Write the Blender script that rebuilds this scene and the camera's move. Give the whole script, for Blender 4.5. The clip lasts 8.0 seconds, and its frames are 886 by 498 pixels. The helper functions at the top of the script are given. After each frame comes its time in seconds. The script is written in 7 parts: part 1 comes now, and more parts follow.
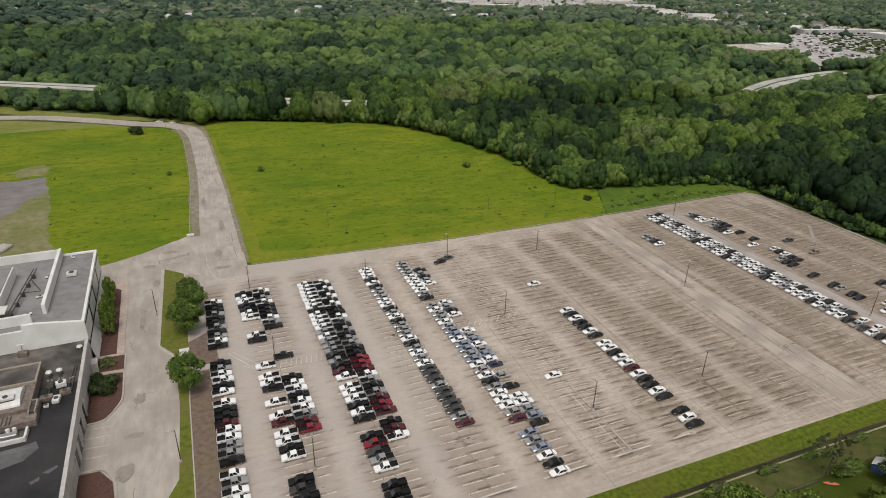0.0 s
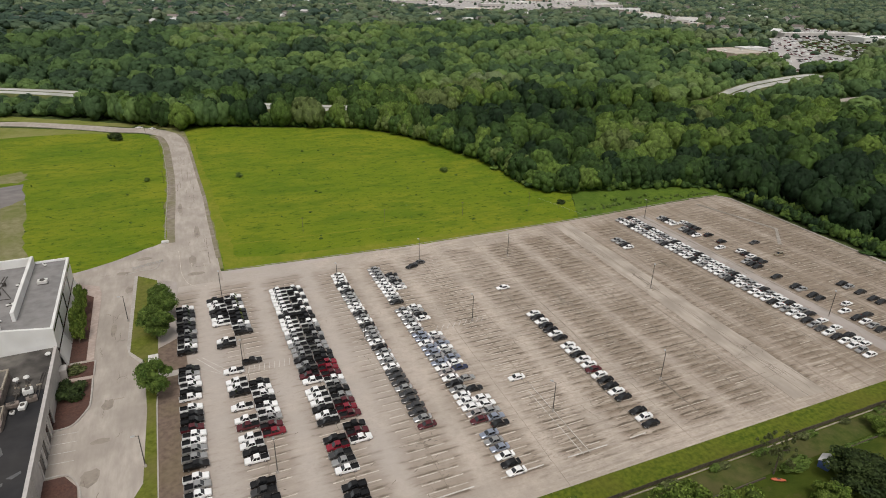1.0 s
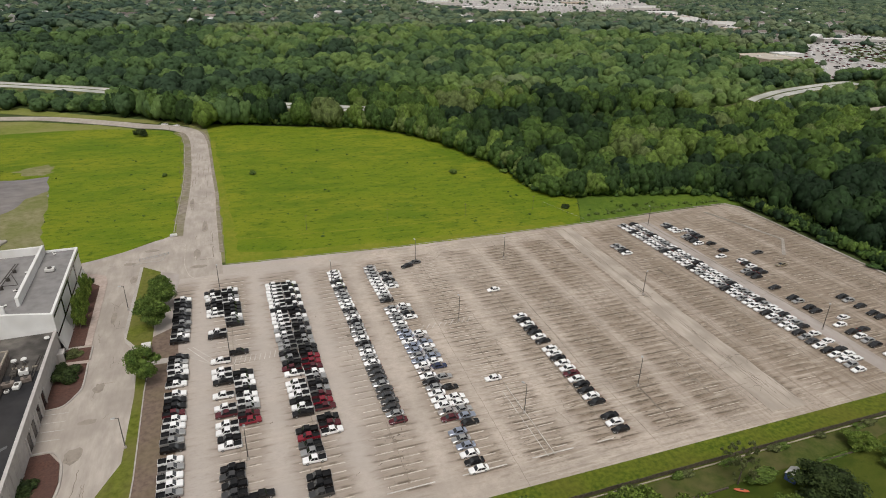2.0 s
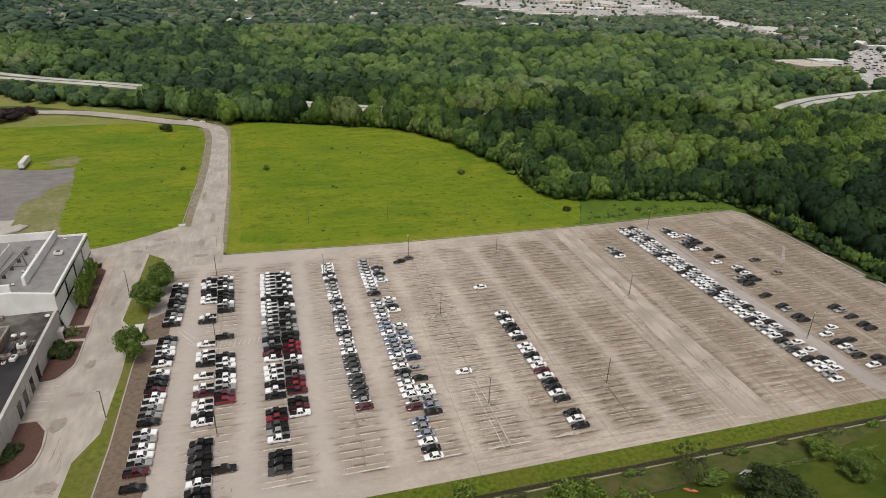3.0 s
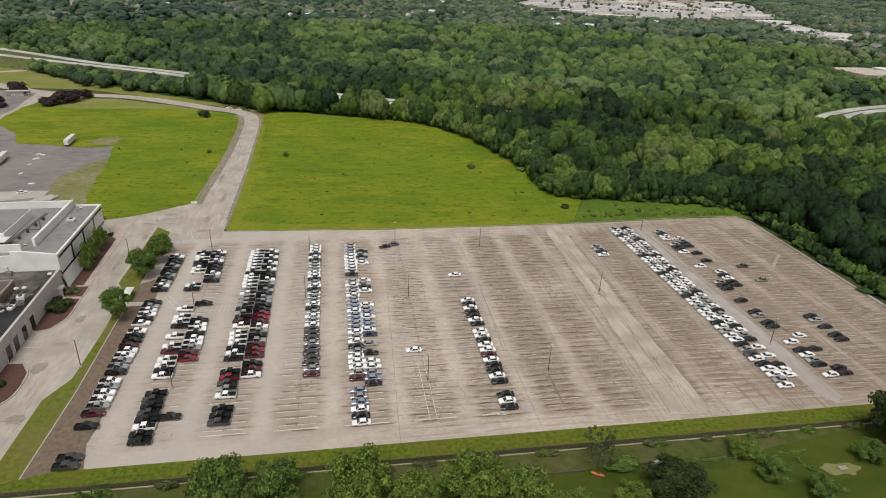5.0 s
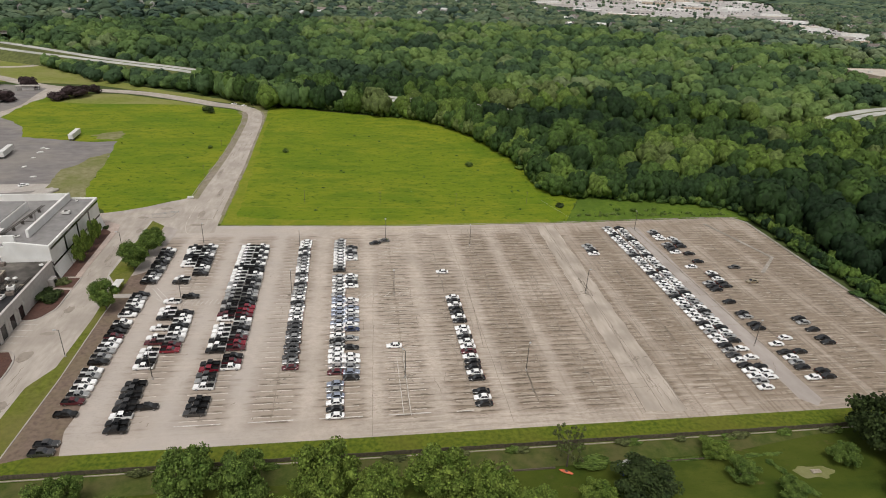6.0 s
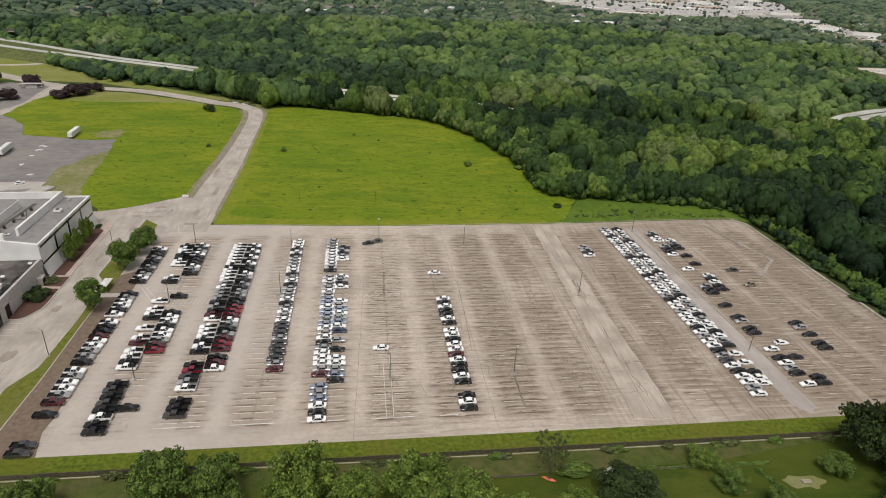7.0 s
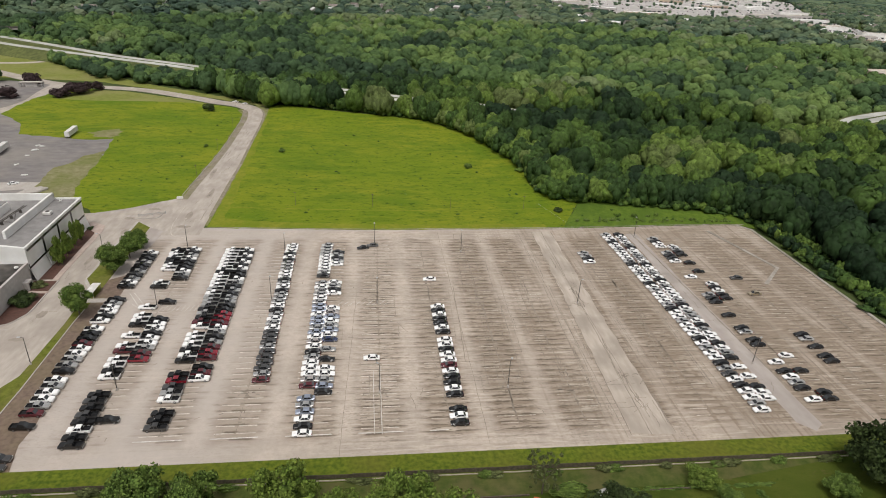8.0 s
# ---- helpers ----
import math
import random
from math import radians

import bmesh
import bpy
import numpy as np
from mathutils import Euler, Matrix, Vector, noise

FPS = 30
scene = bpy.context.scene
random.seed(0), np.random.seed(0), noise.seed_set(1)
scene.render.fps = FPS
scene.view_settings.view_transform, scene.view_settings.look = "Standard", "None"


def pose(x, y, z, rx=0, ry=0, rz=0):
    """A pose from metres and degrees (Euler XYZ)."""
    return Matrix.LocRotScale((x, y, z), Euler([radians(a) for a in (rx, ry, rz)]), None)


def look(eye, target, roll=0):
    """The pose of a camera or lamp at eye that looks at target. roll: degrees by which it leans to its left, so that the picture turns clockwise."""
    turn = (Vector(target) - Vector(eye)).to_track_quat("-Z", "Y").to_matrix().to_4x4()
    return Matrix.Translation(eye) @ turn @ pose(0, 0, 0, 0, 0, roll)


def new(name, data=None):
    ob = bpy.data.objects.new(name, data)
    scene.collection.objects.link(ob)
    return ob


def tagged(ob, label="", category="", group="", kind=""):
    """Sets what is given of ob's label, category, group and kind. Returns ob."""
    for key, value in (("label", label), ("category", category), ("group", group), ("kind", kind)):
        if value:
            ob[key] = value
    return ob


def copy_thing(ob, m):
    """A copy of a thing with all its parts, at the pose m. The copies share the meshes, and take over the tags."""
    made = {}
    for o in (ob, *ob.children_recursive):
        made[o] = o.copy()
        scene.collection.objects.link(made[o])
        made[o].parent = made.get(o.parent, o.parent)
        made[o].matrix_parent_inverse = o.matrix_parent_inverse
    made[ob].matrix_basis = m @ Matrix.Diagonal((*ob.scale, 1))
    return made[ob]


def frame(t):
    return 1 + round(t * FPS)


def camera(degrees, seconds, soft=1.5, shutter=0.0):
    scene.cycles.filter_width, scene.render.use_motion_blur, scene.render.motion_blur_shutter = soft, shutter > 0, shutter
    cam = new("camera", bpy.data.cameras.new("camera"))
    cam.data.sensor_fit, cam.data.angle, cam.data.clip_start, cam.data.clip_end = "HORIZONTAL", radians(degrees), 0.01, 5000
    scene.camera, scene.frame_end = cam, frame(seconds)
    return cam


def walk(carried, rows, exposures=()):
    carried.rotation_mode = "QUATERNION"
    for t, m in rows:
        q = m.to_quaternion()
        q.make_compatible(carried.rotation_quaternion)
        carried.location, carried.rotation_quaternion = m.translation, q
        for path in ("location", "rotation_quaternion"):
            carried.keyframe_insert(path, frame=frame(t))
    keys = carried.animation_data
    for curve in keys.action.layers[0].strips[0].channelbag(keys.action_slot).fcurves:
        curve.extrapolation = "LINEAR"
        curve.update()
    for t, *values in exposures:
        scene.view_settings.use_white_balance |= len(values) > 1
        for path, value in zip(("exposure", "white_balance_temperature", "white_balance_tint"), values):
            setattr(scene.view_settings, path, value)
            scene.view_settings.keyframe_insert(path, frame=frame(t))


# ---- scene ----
from mathutils.geometry import tessellate_polygon

EXPOSURES = ((0.0, -0.17), (1.5, -0.12), (3.5, -0.06), (7.0, -0.01), (8.0, 0.04))
# ---- camera and its walk ----
cam = camera(72.07, 8.0, soft=0.95)
PATH = [
    (0, (-9.04, -217.30, 100.72), (59.73, -49.17, 17.05), 1.22),
    (0.5, (-6.70, -220.11, 102.14), (62.67, -52.00, 18.90), 1.22),
    (1, (-3.32, -222.69, 103.17), (68.31, -55.38, 20.25), 1.20),
    (1.5, (1.64, -226.11, 103.96), (70.87, -57.69, 21.24), 1.34),
    (1.7, (4.55, -227.76, 104.34), (70.38, -58.03, 21.51), 1.40),
    (2.8, (20.50, -239.20, 105.30), (74.33, -65.04, 23.01), 1.70),
    (3, (23.66, -241.01, 105.54), (74.37, -66.00, 23.09), 1.76),
    (3.5, (31.33, -246.24, 105.97), (77.97, -70.12, 23.47), 1.99),
    (4, (38.54, -250.76, 106.13), (82.03, -73.90, 23.50), 2.16),
    (4.5, (45.04, -254.39, 106.14), (81.51, -76.05, 23.29), 2.40),
    (4.7, (47.46, -255.56, 106.18), (81.86, -76.92, 23.08), 2.49),
    (5.8, (59.00, -259.13, 106.39), (87.91, -79.90, 22.50), 2.65),
    (6, (60.54, -259.32, 106.43), (88.45, -79.98, 22.41), 2.74),
    (6.5, (64.30, -258.94, 106.32), (90.03, -79.38, 22.09), 2.69),
    (7, (67.11, -257.43, 106.20), (92.23, -77.89, 21.74), 2.71),
    (7.5, (69.24, -254.93, 106.23), (93.14, -75.34, 21.52), 2.80),
    (8, (71.41, -251.83, 106.40), (94.70, -72.24, 21.51), 2.85),
]
walk(cam, [(t, look(eye, target, roll)) for t, eye, target, roll in PATH], EXPOSURES)

# ---- world, sun ----
SUN_EL, SUN_AZ = 63, 198
world = bpy.data.worlds.new("overcast_sky")
scene.world = world
world.use_nodes = True
wt = world.node_tree
wt.nodes.clear()
sky = wt.nodes.new("ShaderNodeTexSky")
sky.sky_type, sky.sun_disc = "NISHITA", False
sky.sun_elevation, sky.sun_rotation = radians(SUN_EL), radians(SUN_AZ)
sky.air_density, sky.dust_density = 1.0, 4.0
veil = wt.nodes.new("ShaderNodeHueSaturation")  # a cloud layer takes most of the blue out of the sky
veil.inputs["Saturation"].default_value = 0.10
bg = wt.nodes.new("ShaderNodeBackground")
bg.inputs["Strength"].default_value = 0.12
wo = wt.nodes.new("ShaderNodeOutputWorld")
wt.links.new(sky.outputs[0], veil.inputs["Color"])
wt.links.new(veil.outputs[0], bg.inputs["Color"])
wt.links.new(bg.outputs[0], wo.inputs["Surface"])

sun_data = bpy.data.lights.new("sun", "SUN")
sun_data.energy, sun_data.angle, sun_data.color = 1.5, radians(20), (1.0, 0.945, 0.885)
sun = new("sun", sun_data)
az = radians(SUN_AZ)
sun.matrix_world = look((0, 0, 300), (-math.sin(az) * 100, -math.cos(az) * 100, 300 - 100 * math.tan(radians(SUN_EL))))


# ---- materials ----
def material(name, low, high, scale=1.0, rough=0.8, bump=0.0, bump_scale=None, metal=0.0, second=None, second_scale=0.05,
             second_amount=0.5, stretch=(1, 1, 1), island=0.0, random_object=0.0, coat=0.0, detail=6, contrast=(0.3, 0.7), spec=0.5, grit=0.5, depth=0.1):
    """A surface of two colours in fine grain, over broad patches of a second tint."""
    m = bpy.data.materials.new(name)
    m.use_nodes = True
    t, link = m.node_tree, m.node_tree.links.new
    p = t.nodes["Principled BSDF"]
    p.inputs["Roughness"].default_value, p.inputs["Metallic"].default_value = rough, metal
    p.inputs["Specular IOR Level"].default_value = spec
    p.inputs["Coat Weight"].default_value = coat
    p.inputs["Coat Roughness"].default_value = 0.05
    geo = t.nodes.new("ShaderNodeNewGeometry")
    mp = t.nodes.new("ShaderNodeMapping")
    mp.inputs["Scale"].default_value = stretch
    link(geo.outputs["Position"], mp.inputs["Vector"])
    n = t.nodes.new("ShaderNodeTexNoise")
    n.inputs["Scale"].default_value, n.inputs["Detail"].default_value = scale, detail
    n.inputs["Roughness"].default_value = grit
    link(mp.outputs[0], n.inputs["Vector"])
    r = t.nodes.new("ShaderNodeValToRGB")
    r.color_ramp.elements[0].position, r.color_ramp.elements[1].position = contrast
    r.color_ramp.elements[0].color, r.color_ramp.elements[1].color = (*low, 1), (*high, 1)
    link(n.outputs["Fac"], r.inputs["Fac"])
    colour = r.outputs["Color"]
    if second:
        n2 = t.nodes.new("ShaderNodeTexNoise")
        n2.inputs["Scale"].default_value, n2.inputs["Detail"].default_value = second_scale, 5
        link(geo.outputs["Position"], n2.inputs["Vector"])
        r2 = t.nodes.new("ShaderNodeValToRGB")
        r2.color_ramp.elements[0].position, r2.color_ramp.elements[1].position = 0.42, 0.62
        r2.color_ramp.elements[1].color = (second_amount, second_amount, second_amount, 1)
        link(n2.outputs["Fac"], r2.inputs["Fac"])
        x = t.nodes.new("ShaderNodeMixRGB")
        x.inputs["Color2"].default_value = (*second, 1)
        link(r2.outputs["Color"], x.inputs["Fac"])
        link(colour, x.inputs["Color1"])
        colour = x.outputs["Color"]
    for amount, node, out in ((island, geo, "Random Per Island"), (random_object, None, "Random")):
        if amount:
            if node is None:
                node = t.nodes.new("ShaderNodeObjectInfo")
            rng = t.nodes.new("ShaderNodeMapRange")
            rng.inputs["To Min"].default_value, rng.inputs["To Max"].default_value = 1 - amount, 1 + amount
            link(node.outputs[out], rng.inputs["Value"])
            hsv = t.nodes.new("ShaderNodeHueSaturation")
            link(rng.outputs[0], hsv.inputs["Value"])
            link(colour, hsv.inputs["Color"])
            colour = hsv.outputs["Color"]
    link(colour, p.inputs["Base Color"])
    if bump:
        b = t.nodes.new("ShaderNodeBump")
        b.inputs["Strength"].default_value, b.inputs["Distance"].default_value = min(1.0, bump), depth
        nb = n
        if bump_scale:
            nb = t.nodes.new("ShaderNodeTexNoise")
            nb.inputs["Scale"].default_value, nb.inputs["Detail"].default_value = bump_scale, 4
            link(geo.outputs["Position"], nb.inputs["Vector"])
        link(nb.outputs["Fac"], b.inputs["Height"])
        link(b.outputs[0], p.inputs["Normal"])
    return m


def stall_wear(m, first, module, pitch):
    """Adds to a paving the dark, streaky wear of its parking stalls: rows every module along x, stalls every pitch along y."""
    t, link = m.node_tree, m.node_tree.links.new

    def calc(op, a, b=None, c=None):
        n = t.nodes.new("ShaderNodeMath")
        n.operation = op
        for i, v in enumerate((a, b, c)):
            if v is not None:
                if isinstance(v, (int, float)):
                    n.inputs[i].default_value = v
                else:
                    link(v, n.inputs[i])
        return n.outputs[0]

    def grain(scale, stretch, detail=5):
        mp, n = t.nodes.new("ShaderNodeMapping"), t.nodes.new("ShaderNodeTexNoise")
        mp.inputs["Scale"].default_value = stretch
        n.inputs["Scale"].default_value, n.inputs["Detail"].default_value = scale, detail
        link(geo.outputs["Position"], mp.inputs["Vector"])
        link(mp.outputs[0], n.inputs["Vector"])
        return n.outputs["Fac"]

    def ramp(v, lo, hi):
        n = t.nodes.new("ShaderNodeMapRange")
        n.interpolation_type = "SMOOTHSTEP"
        n.inputs["From Min"].default_value, n.inputs["From Max"].default_value = lo, hi
        link(v, n.inputs["Value"])
        return n.outputs[0]

    p = t.nodes["Principled BSDF"]
    before = p.inputs["Base Color"].links[0].from_socket
    geo = t.nodes.new("ShaderNodeNewGeometry")
    xyz = t.nodes.new("ShaderNodeSeparateXYZ")
    link(geo.outputs["Position"], xyz.inputs[0])
    # distance from the middle of the row, with a ragged edge
    wobble = calc("MULTIPLY", calc("SUBTRACT", grain(0.35, (0.5, 1, 1)), 0.5), 6.0)
    off = calc("PINGPONG", calc("ADD", calc("SUBTRACT", xyz.outputs["X"], first), module * 20), module / 2)
    row = calc("SUBTRACT", 1.0, ramp(calc("ADD", off, wobble), 3.6, 8.4))
    row = calc("MULTIPLY", row, ramp(calc("ADD", xyz.outputs["Y"], calc("MULTIPLY", wobble, 0.5)), -138.0, -133.0))
    row = calc("MULTIPLY", row, calc("SUBTRACT", 1.0, ramp(calc("ADD", xyz.outputs["Y"], wobble), -20.0, -14.0)))
    wide = ramp(xyz.outputs["X"], 50.0, 75.0)  # the open part of the lot is worn all over
    # thin dark lines that gather along the stall edges, broken up, and streaks where the wear is old
    bent = calc("ADD", xyz.outputs["Y"], calc("MULTIPLY", calc("SUBTRACT", grain(0.8, (0.3, 1, 1), 3), 0.5), 0.9))
    beat = calc("POWER", calc("MULTIPLY", calc("ADD", calc("SINE", calc("MULTIPLY", calc("SUBTRACT", bent, 0.55), 2 * math.pi / pitch)), 1.0), 0.5), 6.0)
    broken = ramp(grain(0.45, (0.5, 1.3, 1), 8), 0.42, 0.58)
    streak = calc("MAXIMUM", calc("MULTIPLY", beat, broken), calc("MULTIPLY", ramp(grain(1.3, (0.26, 2.0, 1), 10), 0.55, 0.64), calc("ADD", calc("MULTIPLY", wide, 0.45), 0.25)))
    used = calc("ADD", calc("MULTIPLY", ramp(xyz.outputs["X"], 24.0, 34.0), 0.15), 0.85)
    age = ramp(grain(0.024, (1, 0.8, 1), 5), 0.36, 0.60)
    dark = calc("MULTIPLY", calc("MULTIPLY", streak, calc("ADD", calc("MULTIPLY", calc("MULTIPLY", row, used), 0.80), calc("ADD", calc("MULTIPLY", wide, 0.24), 0.02))), calc("ADD", calc("MULTIPLY", age, 0.65), 0.55))
    east = ramp(xyz.outputs["X"], 60.0, 200.0)
    blotch = ramp(grain(0.07, (0.45, 1.0, 1), 6), 0.40, 0.66)
    runs = ramp(grain(0.7, (1.0, 0.04, 1), 8), 0.50, 0.64)  # rain runs down the slope of the lot
    tone = calc("ADD", calc("MULTIPLY", row, calc("ADD", calc("MULTIPLY", age, 0.38), 0.17)), calc("MULTIPLY", east, calc("ADD", calc("MULTIPLY", blotch, 0.34), calc("ADD", calc("MULTIPLY", runs, 0.50), 0.44))))
    soft = calc("MULTIPLY", calc("ADD", calc("SINE", calc("MULTIPLY", bent, 2 * math.pi / pitch)), 1.0), 0.5)
    tone = calc("MINIMUM", calc("ADD", tone, calc("MULTIPLY", calc("MULTIPLY", row, wide), calc("MULTIPLY", calc("SUBTRACT", soft, 0.4), 0.5))), 0.9)
    west = calc("MULTIPLY", calc("SUBTRACT", 1.0, ramp(xyz.outputs["X"], 20.0, 62.0)), calc("ADD", calc("MULTIPLY", grain(0.09, (1, 1, 1), 8), 1.1), 0.10))
    # fine pitting and crumbled seams all over
    pits = calc("MULTIPLY", ramp(grain(2.2, (0.5, 1, 1), 9), 0.53, 0.64), calc("ADD", calc("MULTIPLY", ramp(grain(0.05, (1, 1, 1), 4), 0.40, 0.70), calc("ADD", calc("MULTIPLY", wide, 0.30), 0.12)), 0.03))
    # pale ridges left between the worn streaks
    pale = calc("MULTIPLY", ramp(grain(0.8, (0.13, 1.3, 1.7), 6), 0.52, 0.66), calc("ADD", calc("MULTIPLY", wide, 0.26), 0.07))
    for amount, colour in ((west, (0.435, 0.384, 0.345, 1)), (tone, (0.232, 0.178, 0.128, 1)), (pale, (0.66, 0.575, 0.48, 1)), (pits, (0.17, 0.14, 0.11, 1)), (dark, (0.125, 0.096, 0.068, 1))):
        mix = t.nodes.new("ShaderNodeMixRGB")
        mix.inputs["Color2"].default_value = colour
        link(amount, mix.inputs["Fac"])
        link(before, mix.inputs["Color1"])
        before = mix.outputs["Color"]
    link(before, p.inputs["Base Color"])


LOT_PAVING = material("worn_lot_asphalt", (0.410, 0.346, 0.288), (0.580, 0.494, 0.420), 0.5, 0.9, 0.2, 6, grit=0.75, second=(0.315, 0.268, 0.222), second_scale=0.06, second_amount=0.5)
stall_wear(LOT_PAVING, 2.5, 17.75, 2.65)
BAND = material("pale_resurfaced_asphalt", (0.36, 0.305, 0.25), (0.52, 0.45, 0.385), 0.5, 0.9, 0.2, 6, second=(0.28, 0.24, 0.195), second_scale=0.1, second_amount=0.6, stretch=(1, 0.15, 1))
LANE_GREY = material("smooth_grey_asphalt", (0.34, 0.295, 0.265), (0.43, 0.38, 0.345), 0.3, 0.9, 0.2, 6, second=(0.27, 0.235, 0.205), second_scale=0.1, second_amount=0.6, stretch=(1, 0.3, 1))
ROAD = material("road_asphalt", (0.345, 0.300, 0.258), (0.490, 0.432, 0.376), 0.5, 0.9, 0.2, 6, second=(0.275, 0.236, 0.199), second_scale=0.08, stretch=(1, 0.25, 1), grit=0.62, detail=9)
SHOULDER = material("gravel_shoulder", (0.175, 0.145, 0.112), (0.33, 0.28, 0.225), 0.5, 0.95, 0.4, 5, second=(0.17, 0.16, 0.07), second_scale=0.07, second_amount=0.7, detail=9)
HIGHWAY_PAVING = material("grey_expressway_concrete", (0.40, 0.395, 0.362), (0.53, 0.525, 0.487), 0.3, 0.9, second=(0.23, 0.225, 0.20), second_scale=0.05, stretch=(0.3, 0.3, 1))
PATCH = material("darker_asphalt_patch", (0.215, 0.182, 0.152), (0.33, 0.285, 0.235), 0.9, 0.9, 0.2, 6, second=(0.33, 0.285, 0.235), second_scale=0.3, second_amount=0.7)
PINK_WALK = material("pinkish_concrete_walk", (0.40, 0.315, 0.27), (0.52, 0.42, 0.365), 1.0, 0.88, 0.2, 8, second=(0.34, 0.27, 0.235), second_scale=0.15)
CONCRETE = material("weathered_concrete", (0.38, 0.345, 0.31), (0.50, 0.46, 0.42), 1.2, 0.88, 0.2, 8, second=(0.33, 0.29, 0.25), second_scale=0.15)
OLD_KERB = material("dirty_kerb_concrete", (0.27, 0.24, 0.205), (0.42, 0.38, 0.335), 0.7, 0.9, 0.2, 8, second=(0.20, 0.175, 0.14), second_scale=0.12, second_amount=0.8)
GRAVEL = material("grey_gravel_yard", (0.135, 0.120, 0.118), (0.235, 0.215, 0.205), 0.22, 0.95, 0.3, 3, second=(0.27, 0.245, 0.21), second_scale=0.035, second_amount=0.5, detail=10, stretch=(0.6, 1, 1), grit=0.62)
TAR = material("dark_tar_seam", (0.12, 0.098, 0.075), (0.28, 0.235, 0.188), 0.9, 0.85, second=(0.31, 0.262, 0.21), second_scale=0.3, second_amount=0.9)
PAINT = material("faded_white_paint", (0.44, 0.385, 0.32), (0.72, 0.66, 0.58), 1.3, 0.8, second=(0.40, 0.34, 0.28), second_scale=0.16, second_amount=0.8)
FRESH_PAINT = material("white_road_paint", (0.50, 0.47, 0.43), (0.74, 0.71, 0.66), 1.2, 0.7, second=(0.40, 0.365, 0.32), second_scale=0.35, second_amount=0.8)


def grassland(name, shades, flecks=0.5):
    """Rough grass: broad drifts of two greens, wind-laid bands, dark tufts and dry yellow tips."""
    m = bpy.data.materials.new(name)
    m.use_nodes = True
    t, link = m.node_tree, m.node_tree.links.new
    p = t.nodes["Principled BSDF"]
    p.inputs["Roughness"].default_value, p.inputs["Specular IOR Level"].default_value = 0.95, 0.1
    geo = t.nodes.new("ShaderNodeNewGeometry")
    colour, height = None, None
    for k, (c, scale, stretch, detail, grit, lo, hi, amount) in enumerate(shades):
        mp, n = t.nodes.new("ShaderNodeMapping"), t.nodes.new("ShaderNodeTexNoise")
        mp.inputs["Scale"].default_value, mp.inputs["Location"].default_value = stretch, (k * 13.1, k * 7.7, 0)
        n.inputs["Scale"].default_value, n.inputs["Detail"].default_value, n.inputs["Roughness"].default_value = scale, detail, grit
        link(geo.outputs["Position"], mp.inputs["Vector"])
        link(mp.outputs[0], n.inputs["Vector"])
        r = t.nodes.new("ShaderNodeMapRange")
        r.interpolation_type = "SMOOTHSTEP"
        for key, v in (("From Min", lo), ("From Max", hi), ("To Max", amount)):
            r.inputs[key].default_value = v
        link(n.outputs["Fac"], r.inputs["Value"])
        x = t.nodes.new("ShaderNodeMixRGB")
        x.inputs["Color2"].default_value = (*c, 1)
        link(r.outputs[0], x.inputs["Fac"])
        if colour is None:
            x.inputs["Color1"].default_value = (*shades[0][0], 1)
        else:
            link(colour, x.inputs["Color1"])
        colour, height = x.outputs["Color"], n.outputs["Fac"]
    link(colour, p.inputs["Base Color"])
    b = t.nodes.new("ShaderNodeBump")
    b.inputs["Strength"].default_value, b.inputs["Distance"].default_value = flecks, 0.5
    link(height, b.inputs["Height"])
    link(b.outputs[0], p.inputs["Normal"])
    return m


MEADOW = grassland("meadow_grass", (
    ((0.146, 0.198, 0.012), 1.0, (1, 1, 1), 1, 0.5, 0.0, 1.0, 1.0),
    ((0.212, 0.232, 0.018), 0.014, (0.8, 1.2, 1), 6, 0.6, 0.40, 0.62, 0.80),
    ((0.095, 0.160, 0.010), 0.030, (0.6, 1.1, 1), 9, 0.70, 0.46, 0.62, 0.80),
    ((0.083, 0.140, 0.009), 0.12, (0.42, 1.0, 1), 10, 0.76, 0.49, 0.60, 0.60),
    ((0.243, 0.258, 0.030), 0.20, (0.5, 1.0, 1), 10, 0.76, 0.54, 0.68, 0.40),
    ((0.044, 0.086, 0.008), 0.42, (0.6, 1.0, 1), 9, 0.74, 0.54, 0.62, 0.85),
    ((0.277, 0.282, 0.060), 0.8, (0.6, 1.0, 1), 8, 0.7, 0.60, 0.68, 0.50),
), 0.8)
DRY_MARGIN = material("dry_yellow_grass", (0.135, 0.172, 0.013), (0.25, 0.25, 0.032), 0.35, 0.95, 0.6, 2, second=(0.14, 0.19, 0.014), second_scale=0.08, second_amount=0.8, detail=10, spec=0.1, grit=0.7, depth=0.4)
SCRUB = material("rough_scrub_grass", (0.048, 0.102, 0.012), (0.150, 0.210, 0.028), 0.3, 0.95, 0.8, 1.5, second=(0.075, 0.125, 0.018), second_scale=0.06, second_amount=0.7, detail=10, spec=0.1, grit=0.74, depth=0.5)
MOWN = material("paler_mown_grass", (0.145, 0.172, 0.034), (0.225, 0.238, 0.062), 0.25, 0.95, 0.6, 2, second=(0.255, 0.235, 0.095), second_scale=0.03, second_amount=0.6, detail=10, spec=0.1, grit=0.65, depth=0.5)
STRIP = material("dry_olive_verge_grass", (0.075, 0.097, 0.012), (0.167, 0.180, 0.032), 0.7, 0.95, 0.5, 3, second=(0.167, 0.145, 0.053), second_scale=0.08, second_amount=0.6, spec=0.1, grit=0.6)
